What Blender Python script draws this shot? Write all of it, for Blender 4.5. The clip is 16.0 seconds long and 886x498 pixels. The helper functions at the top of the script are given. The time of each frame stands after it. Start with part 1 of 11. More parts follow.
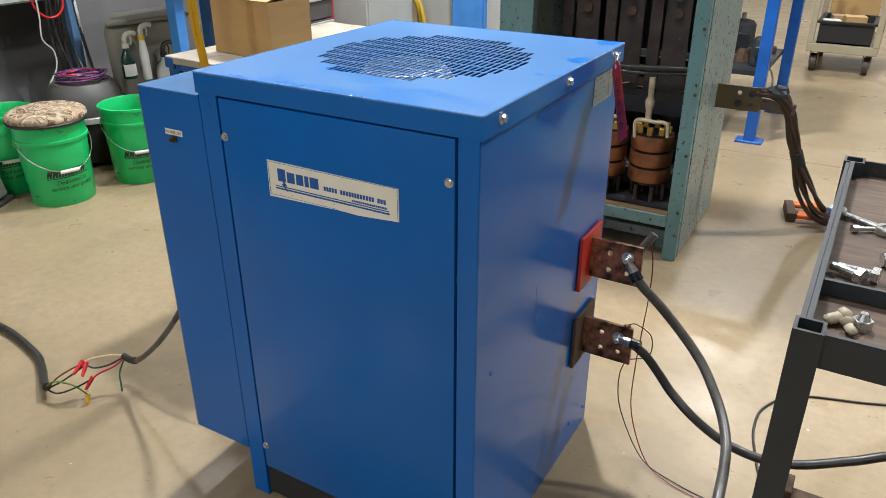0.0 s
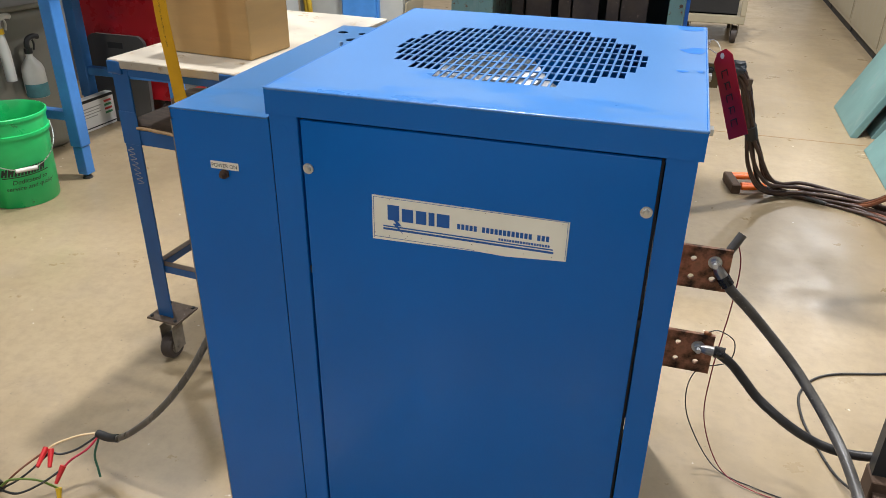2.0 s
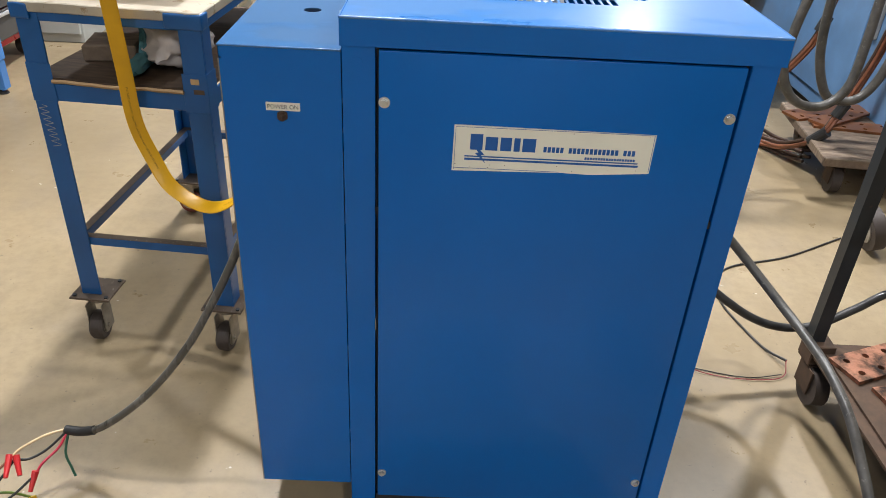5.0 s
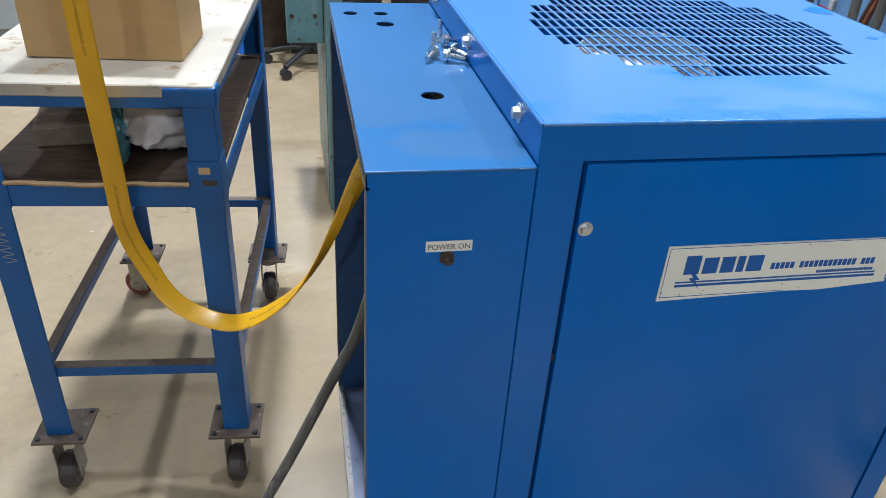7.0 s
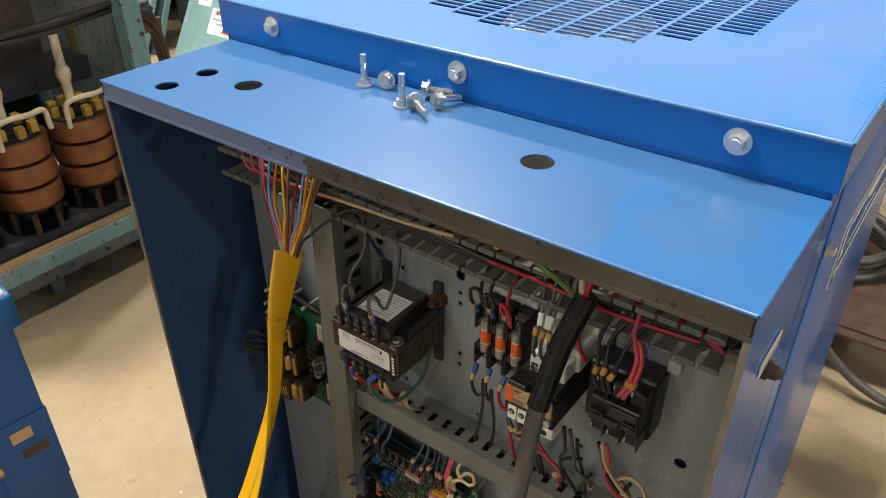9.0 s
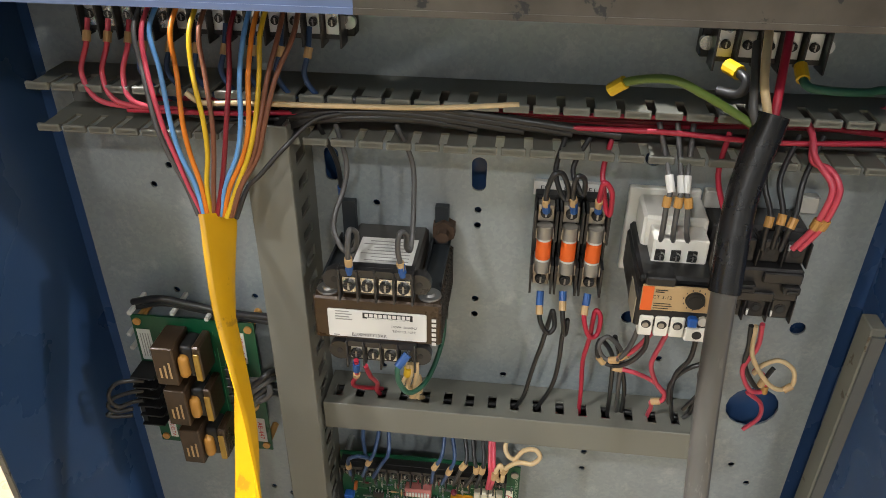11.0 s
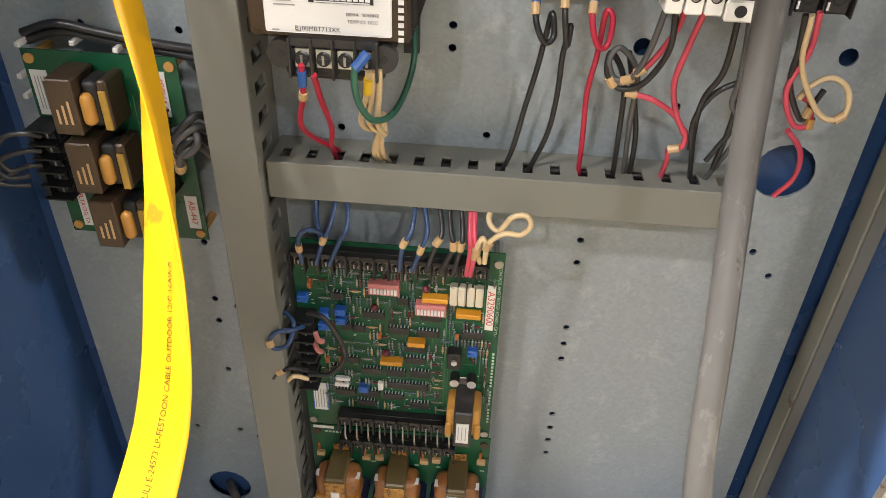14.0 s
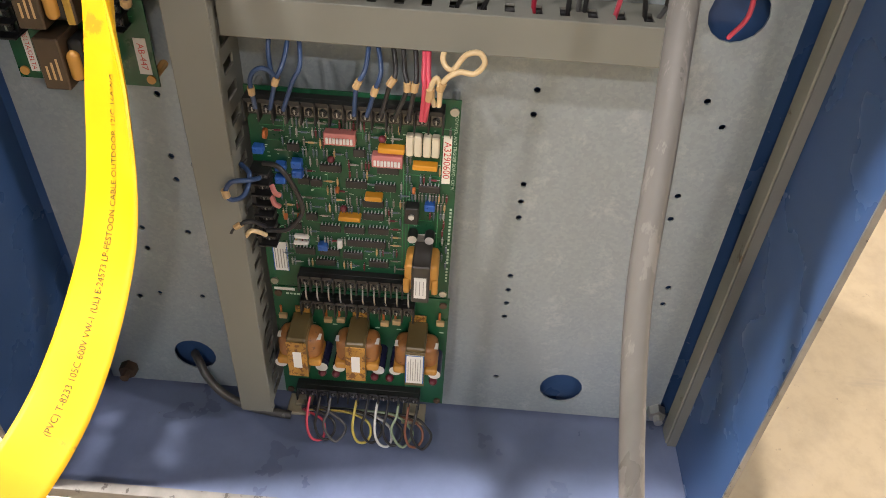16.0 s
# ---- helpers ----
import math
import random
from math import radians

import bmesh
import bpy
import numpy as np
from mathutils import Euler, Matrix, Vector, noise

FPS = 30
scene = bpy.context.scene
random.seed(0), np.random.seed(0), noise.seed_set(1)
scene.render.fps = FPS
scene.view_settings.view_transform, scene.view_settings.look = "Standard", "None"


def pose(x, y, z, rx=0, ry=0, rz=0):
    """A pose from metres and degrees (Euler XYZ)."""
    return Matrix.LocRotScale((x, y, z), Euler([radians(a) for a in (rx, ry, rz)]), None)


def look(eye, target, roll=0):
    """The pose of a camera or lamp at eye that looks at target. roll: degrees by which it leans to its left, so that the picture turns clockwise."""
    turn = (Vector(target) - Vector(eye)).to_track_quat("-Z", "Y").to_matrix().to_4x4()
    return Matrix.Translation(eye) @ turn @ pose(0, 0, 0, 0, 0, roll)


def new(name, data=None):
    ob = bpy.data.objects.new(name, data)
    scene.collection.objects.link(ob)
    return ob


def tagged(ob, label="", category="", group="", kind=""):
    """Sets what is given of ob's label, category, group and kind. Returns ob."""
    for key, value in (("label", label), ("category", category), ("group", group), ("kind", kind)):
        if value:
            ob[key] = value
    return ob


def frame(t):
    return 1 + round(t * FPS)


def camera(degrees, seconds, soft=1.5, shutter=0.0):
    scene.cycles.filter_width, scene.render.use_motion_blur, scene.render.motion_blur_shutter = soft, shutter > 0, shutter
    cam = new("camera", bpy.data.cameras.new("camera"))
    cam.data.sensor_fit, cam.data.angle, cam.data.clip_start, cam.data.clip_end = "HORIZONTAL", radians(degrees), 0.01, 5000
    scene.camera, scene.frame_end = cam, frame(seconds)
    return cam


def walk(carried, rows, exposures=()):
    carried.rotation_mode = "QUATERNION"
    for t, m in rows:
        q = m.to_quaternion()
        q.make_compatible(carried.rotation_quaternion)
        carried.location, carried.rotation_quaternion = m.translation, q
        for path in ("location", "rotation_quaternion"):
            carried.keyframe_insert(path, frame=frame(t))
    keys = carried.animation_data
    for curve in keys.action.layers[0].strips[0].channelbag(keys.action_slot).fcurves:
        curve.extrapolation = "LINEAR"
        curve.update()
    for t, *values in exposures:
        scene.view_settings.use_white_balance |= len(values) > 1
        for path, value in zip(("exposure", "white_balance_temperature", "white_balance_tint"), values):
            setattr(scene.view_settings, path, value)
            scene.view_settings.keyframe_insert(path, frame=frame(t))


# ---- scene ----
cam = camera(61.1, 16.0, 0.8)
PATH = [
    (0, (1.096, -0.949, 1.294), (0.189, 0.604, 0.419), -0.1),
    (0.5, (0.973, -0.998, 1.284), (0.157, 0.6, 0.4), 0.3),
    (1, (0.834, -1.046, 1.282), (0.1, 0.583, 0.383), 0.5),
    (1.5, (0.709, -0.999, 1.267), (0.074, 0.663, 0.352), 0.7),
    (2, (0.558, -0.911, 1.277), (0.046, 0.786, 0.349), 0.7),
    (2.5, (0.416, -0.916, 1.267), (0.053, 0.814, 0.332), 0.9),
    (3, (0.243, -0.966, 1.281), (0.016, 0.781, 0.333), 1.2),
    (3.5, (0.187, -0.984, 1.28), (0.075, 0.759, 0.304), 1.7),
    (4, (0.178, -0.997, 1.26), (0.142, 0.731, 0.255), 2.3),
    (4.2, (0.172, -1.0, 1.251), (0.158, 0.723, 0.236), 2.6),
    (6.3, (0.005, -0.773, 1.239), (0.132, 0.928, 0.195), 3.2),
    (6.5, (-0.055, -0.716, 1.245), (0.113, 0.987, 0.209), 3.3),
    (7, (-0.198, -0.621, 1.244), (0.161, 1.052, 0.209), 3.6),
    (7.5, (-0.374, -0.541, 1.247), (0.227, 1.059, 0.208), 3.0),
    (8, (-0.45, -0.394, 1.23), (0.456, 1.048, 0.181), 2.7),
    (8.2, (-0.466, -0.31, 1.229), (0.543, 1.055, 0.171), 2.1),
    (10.3, (-0.529, 0.165, 1.108), (1.104, 0.572, 0.026), -1.3),
    (10.5, (-0.522, 0.197, 1.093), (1.124, 0.532, 0.009), -1.0),
    (11, (-0.486, 0.27, 1.017), (1.205, 0.464, -0.033), 0.4),
    (11.5, (-0.452, 0.282, 0.958), (1.28, 0.426, -0.031), 0.7),
    (12, (-0.452, 0.281, 0.923), (1.283, 0.42, -0.063), 0.7),
    (12.5, (-0.459, 0.277, 0.897), (1.258, 0.413, -0.12), 0.8),
    (13, (-0.465, 0.275, 0.877), (1.225, 0.405, -0.185), 1.0),
    (13.5, (-0.471, 0.275, 0.853), (1.187, 0.398, -0.259), 1.5),
    (14, (-0.472, 0.269, 0.832), (1.154, 0.381, -0.327), 2.0),
    (14.5, (-0.478, 0.26, 0.818), (1.117, 0.357, -0.385), 2.5),
    (15, (-0.489, 0.262, 0.808), (1.076, 0.328, -0.436), 3.1),
    (15.5, (-0.497, 0.253, 0.796), (1.036, 0.306, -0.488), 3.4),
    (16, (-0.509, 0.248, 0.786), (1.008, 0.287, -0.516), 3.6),
]
EXPOSURES = [(0, 0.08, 6500, 11), (2.5, 0.08, 6600, 13), (4.2, 0.13, 6950, 13), (6.3, 0.18, 5500, 9), (7.0, 0.11, 5650, 10), (7.5, 0.11, 6200, 12), (8.2, 0.11, 6700, 12), (10.3, 0.72, 7500, 18), (11, 1.13, 6650, 11), (11.5, 1.46, 6550, 11), (13, 1.54, 6600, 13), (16, 1.44, 6900, 18)]
walk(cam, [(t, look(e, a, r)) for t, e, a, r in PATH], EXPOSURES)

# ---- world and lights ----
CEIL = 4.6
world = bpy.data.worlds.new("hall_air")
scene.world = world
world.use_nodes = True
world.node_tree.nodes["Background"].inputs[0].default_value = (0.75, 0.85, 1.0, 1)
world.node_tree.nodes["Background"].inputs[1].default_value = 0.012
# first lamp fits the cast shadows; the rest are mostly unseen fill added for brightness
LAMPS = [(-0.33, 2.1, 195), (-2.6, 2.4, 52), (2.4, 2.4, 120), (-1.6, -5.0, 95), (1.8, -5.0, 90), (0.25, 6.6, 100), (2.6, 8.6, 120), (-4.5, -1.2, 42), (-4.5, 1.7, 42)]
for lx, ly, watts in LAMPS:
    lamp = bpy.data.lights.new("ceiling_key_and_fill", "AREA")
    lamp.shape, lamp.size, lamp.energy = "DISK", 0.26, watts
    lamp.color = (0.97, 0.985, 1.0)
    ob = new("ceiling_key_and_fill", lamp)
    ob.matrix_world = pose(lx, ly, CEIL - 0.62)
# the fixture over the cabinet has two small bright modules
for lx in (-0.12, 0.0):
    lamp = bpy.data.lights.new("high_bay_module", "AREA")
    lamp.shape, lamp.size, lamp.energy = "DISK", 0.06, 28
    lamp.color = (0.97, 0.985, 1.0)
    new("high_bay_module", lamp).matrix_world = pose(lx, 0.45, CEIL - 0.62)

# ---- materials ----


def nodes_of(name):
    m = bpy.data.materials.new(name)
    m.use_nodes = True
    t = m.node_tree
    return m, t, t.nodes["Principled BSDF"]


def link(t, a, b):
    t.links.new(a, b)


def ramp(t, src, stops):
    r = t.nodes.new("ShaderNodeValToRGB")
    r.color_ramp.elements[0].position, r.color_ramp.elements[1].position = stops[0][0], stops[-1][0]
    r.color_ramp.elements[0].color, r.color_ramp.elements[1].color = (*stops[0][1], 1), (*stops[-1][1], 1)
    for p, c in stops[1:-1]:
        r.color_ramp.elements.new(p).color = (*c, 1)
    link(t, src, r.inputs[0])
    return r.outputs[0]


def coords(t):
    return t.nodes.new("ShaderNodeTexCoord").outputs["Object"]


def noise_of(t, vec, scale, detail=4.0, rough=0.55, stretch=None):
    if stretch:
        mp = t.nodes.new("ShaderNodeMapping")
        mp.inputs["Scale"].default_value = stretch
        link(t, vec, mp.inputs[0])
        vec = mp.outputs[0]
    n = t.nodes.new("ShaderNodeTexNoise")
    n.inputs["Scale"].default_value, n.inputs["Detail"].default_value = scale, detail
    n.inputs["Roughness"].default_value = rough
    link(t, vec, n.inputs["Vector"])
    return n.outputs["Fac"]


def mixed(t, fac, a, b):
    m = t.nodes.new("ShaderNodeMix")
    m.data_type = "RGBA"
    link(t, fac, m.inputs[0])
    for value, slot in ((a, m.inputs[6]), (b, m.inputs[7])):
        if isinstance(value, tuple):
            slot.default_value = (*value, 1)
        else:
            link(t, value, slot)
    return m.outputs[2]


def bumped(t, bsdf, height, strength, dist=0.002):
    b = t.nodes.new("ShaderNodeBump")
    b.inputs["Strength"].default_value, b.inputs["Distance"].default_value = strength, dist
    link(t, height, b.inputs["Height"])
    link(t, b.outputs[0], bsdf.inputs["Normal"])


def surface(name, col, rough=0.5, metal=0.0, var=0.12, scale=9.0, fine=140.0, bump=0.15, wear=None, worn=0.68, rvar=0.1, coat=0.0, stretch=None):
    """Paint, plastic or metal: broad tone changes, fine grain, wear patches of their own colour."""
    m, t, b = nodes_of(name)
    v = coords(t)
    broad, grain = noise_of(t, v, scale, 5, 0.6, stretch), noise_of(t, v, fine, 3, 0.5, stretch)
    dark, light = tuple(c * (1 - var) for c in col), tuple(min(1, c * (1 + var)) for c in col)
    colour = ramp(t, broad, [(0.3, dark), (0.7, light)])
    if wear:
        spots = noise_of(t, v, scale * 3.1, 8, 0.65, stretch)
        f = ramp(t, spots, [(worn, (0, 0, 0)), (worn + 0.03, (1, 1, 1))])
        colour = mixed(t, f, colour, wear)
    link(t, colour, b.inputs["Base Color"])
    r = ramp(t, broad, [(0.3, (rough - rvar,) * 3), (0.7, (rough + rvar,) * 3)])
    link(t, r, b.inputs["Roughness"])
    b.inputs["Metallic"].default_value = metal
    b.inputs["Coat Weight"].default_value = coat
    if bump:
        bumped(t, b, grain, bump, 0.0008)
    return m


def floor_paint():
    m, t, b = nodes_of("sealed_concrete")
    v = coords(t)
    big, mid, fine = noise_of(t, v, 0.8, 6, 0.6), noise_of(t, v, 5.5, 8, 0.65), noise_of(t, v, 60, 4, 0.6)
    base = ramp(t, big, [(0.3, (0.225, 0.170, 0.098)), (0.52, (0.315, 0.240, 0.142)), (0.72, (0.375, 0.295, 0.182))])
    dirt = ramp(t, mid, [(0.52, (0, 0, 0)), (0.78, (0.55, 0.55, 0.55))])
    colour = mixed(t, dirt, base, (0.25, 0.20, 0.145))
    scuff = noise_of(t, v, 7.0, 6, 0.7, (1, 0.12, 1))
    f = ramp(t, scuff, [(0.67, (0, 0, 0)), (0.72, (0.5, 0.5, 0.5))])
    colour = mixed(t, f, colour, (0.21, 0.17, 0.125))
    mottle = ramp(t, noise_of(t, v, 26, 5, 0.7), [(0.42, (0, 0, 0)), (0.68, (0.5, 0.5, 0.5))])
    colour = mixed(t, mottle, colour, (0.22, 0.168, 0.102))
    specks = ramp(t, fine, [(0.66, (0, 0, 0)), (0.72, (0.6, 0.6, 0.6))])
    colour = mixed(t, specks, colour, (0.12, 0.09, 0.06))
    chips = ramp(t, noise_of(t, v, 33, 2, 0.4), [(0.77, (0, 0, 0)), (0.79, (0.8, 0.8, 0.8))])
    colour = mixed(t, chips, colour, (0.62, 0.57, 0.48))
    link(t, colour, b.inputs["Base Color"])
    link(t, ramp(t, mid, [(0.35, (0.27,) * 3), (0.7, (0.48,) * 3)]), b.inputs["Roughness"])
    bumped(t, b, noise_of(t, v, 11, 5, 0.5), 0.06, 0.004)
    return m


def galvanised():
    m, t, b = nodes_of("galvanised_steel")
    v = coords(t)
    vo = t.nodes.new("ShaderNodeTexVoronoi")
    vo.inputs["Scale"].default_value = 380
    warp = noise_of(t, v, 40, 5, 0.7)
    link(t, v, vo.inputs["Vector"])
    sp = mixed(t, warp, vo.outputs["Color"], (0.5, 0.5, 0.5))
    bw = t.nodes.new("ShaderNodeRGBToBW")
    link(t, sp, bw.inputs[0])
    tone = ramp(t, bw.outputs[0], [(0.36, (0.284, 0.322, 0.332)), (0.52, (0.307, 0.347, 0.356)), (0.68, (0.332, 0.372, 0.380))])
    f = ramp(t, noise_of(t, v, 5, 6, 0.65), [(0.5, (0, 0, 0)), (0.75, (0.5, 0.5, 0.5))])
    colour = mixed(t, f, tone, (0.385, 0.415, 0.412))
    white = ramp(t, noise_of(t, v, 30, 7, 0.75), [(0.56, (0, 0, 0)), (0.68, (0.45, 0.45, 0.45))])
    colour = mixed(t, white, colour, (0.52, 0.53, 0.53))
    link(t, colour, b.inputs["Base Color"])
    b.inputs["Metallic"].default_value = 0.35
    link(t, ramp(t, bw.outputs[0], [(0.3, (0.42,) * 3), (0.7, (0.6,) * 3)]), b.inputs["Roughness"])
    return m


def blue_paint(name, col, rough=0.28, patch=None):
    """Enamel; patch is the colour of fresh paint smeared on in places, mostly along the front edge."""
    m, t, b = nodes_of(name)
    v = coords(t)
    broad, small = noise_of(t, v, 2.6, 4, 0.5), noise_of(t, v, 7.5, 5, 0.55)
    colour = ramp(t, broad, [(0.3, tuple(c * 0.92 for c in col)), (0.7, tuple(c * 1.08 for c in col))])
    if patch:
        sep = t.nodes.new("ShaderNodeSeparateXYZ")
        link(t, v, sep.inputs[0])
        edge = ramp(t, sep.outputs[1], [(0.0, (0.30, 0.30, 0.30)), (0.13, (0.07, 0.07, 0.07)), (0.5, (0.0, 0.0, 0.0))])
        both = t.nodes.new("ShaderNodeMath")
        link(t, noise_of(t, v, 6.5, 6, 0.55, (1, 2.0, 1)), both.inputs[0])
        link(t, edge, both.inputs[1])
        touch = ramp(t, both.outputs[0], [(0.69, (0, 0, 0)), (0.74, (0.32, 0.32, 0.32)), (0.88, (0.55, 0.55, 0.55))])
        colour = mixed(t, touch, colour, patch)
        link(t, ramp(t, touch, [(0, (rough,) * 3), (1, (rough - 0.12,) * 3)]), b.inputs["Roughness"])
    else:
        link(t, ramp(t, small, [(0.3, (rough - 0.05,) * 3), (0.7, (rough + 0.07,) * 3)]), b.inputs["Roughness"])
    link(t, colour, b.inputs["Base Color"])
    b.inputs["Coat Weight"].default_value = 0.25 if patch else 0.0
    b.inputs["Specular IOR Level"].default_value = 0.42 if patch else 0.33
    b.inputs["Coat Roughness"].default_value = 0.14
    bumped(t, b, noise_of(t, v, 330, 2, 0.5), 0.05, 0.0006)
    return m


def copper_tarnished():
    m, t, b = nodes_of("tarnished_copper")
    v = coords(t)
    a, c = noise_of(t, v, 26, 6, 0.6), noise_of(t, v, 90, 4, 0.6)
    colour = ramp(t, a, [(0.36, (0.03, 0.02, 0.015)), (0.47, (0.20, 0.10, 0.06)), (0.6, (0.46, 0.21, 0.13)), (0.75, (0.30, 0.16, 0.10))])
    link(t, colour, b.inputs["Base Color"])
    b.inputs["Metallic"].default_value = 0.75
    link(t, ramp(t, c, [(0.3, (0.3,) * 3), (0.7, (0.55,) * 3)]), b.inputs["Roughness"])
    bumped(t, b, c, 0.15, 0.0006)
    return m


def rusty_teal(name, col, rust=0.6):
    m, t, b = nodes_of(name)
    v = coords(t)
    broad = noise_of(t, v, 3.5, 6, 0.6, (1, 1, 0.4))
    colour = ramp(t, broad, [(0.3, tuple(c * 0.75 for c in col)), (0.7, tuple(c * 1.2 for c in col))])
    sc = ramp(t, noise_of(t, v, 12, 7, 0.7, (1, 1, 0.25)), [(0.56, (0, 0, 0)), (0.66, (0.55, 0.55, 0.55))])
    colour = mixed(t, sc, colour, tuple(min(1, c * 0.4 + 0.22) for c in col))
    rs = ramp(t, noise_of(t, v, 58, 9, 0.72, (1, 1, 0.75)), [(rust, (0, 0, 0)), (rust + 0.03, (1, 1, 1))])
    rc = ramp(t, noise_of(t, v, 60, 4, 0.6), [(0.35, (0.035, 0.018, 0.01)), (0.65, (0.20, 0.085, 0.035))])
    colour = mixed(t, rs, colour, rc)
    link(t, colour, b.inputs["Base Color"])
    link(t, ramp(t, rs, [(0, (0.4,) * 3), (1, (0.85,) * 3)]), b.inputs["Roughness"])
    bumped(t, b, rs, 0.25, -0.001)
    return m


def camo_cloth():
    m, t, b = nodes_of("camouflage_cloth")
    v = coords(t)
    vo = t.nodes.new("ShaderNodeTexVoronoi")
    vo.inputs["Scale"].default_value = 17
    w = t.nodes.new("ShaderNodeVectorMath")
    w.operation = "ADD"
    n = t.nodes.new("ShaderNodeTexNoise")
    n.inputs["Scale"].default_value = 9
    link(t, v, n.inputs["Vector"])
    link(t, v, w.inputs[0])
    link(t, n.outputs["Color"], w.inputs[1])
    link(t, w.outputs[0], vo.inputs["Vector"])
    bw = t.nodes.new("ShaderNodeRGBToBW")
    link(t, vo.outputs["Color"], bw.inputs[0])
    colour = ramp(t, bw.outputs[0], [(0.2, (0.10, 0.055, 0.03)), (0.4, (0.34, 0.24, 0.15)), (0.55, (0.50, 0.41, 0.30)), (0.7, (0.13, 0.11, 0.06)), (0.85, (0.42, 0.30, 0.19))])
    link(t, colour, b.inputs["Base Color"])
    b.inputs["Roughness"].default_value = 0.8
    bumped(t, b, noise_of(t, v, 400, 2, 0.5), 0.3, 0.001)
    return m


def wood(name, dark, light):
    m, t, b = nodes_of(name)
    v = coords(t)
    g = noise_of(t, v, 14, 6, 0.65, (1, 6, 1))
    s = noise_of(t, v, 4, 5, 0.6)
    colour = ramp(t, g, [(0.35, dark), (0.7, light)])
    f = ramp(t, s, [(0.5, (0, 0, 0)), (0.7, (0.6, 0.6, 0.6))])
    link(t, mixed(t, f, colour, tuple(c * 0.5 for c in dark)), b.inputs["Base Color"])
    b.inputs["Roughness"].default_value = 0.7
    bumped(t, b, g, 0.2, 0.001)
    return m


def camo_free(name, col, rough=0.5):
    return surface(name, col, rough, bump=0.05, var=0.08)


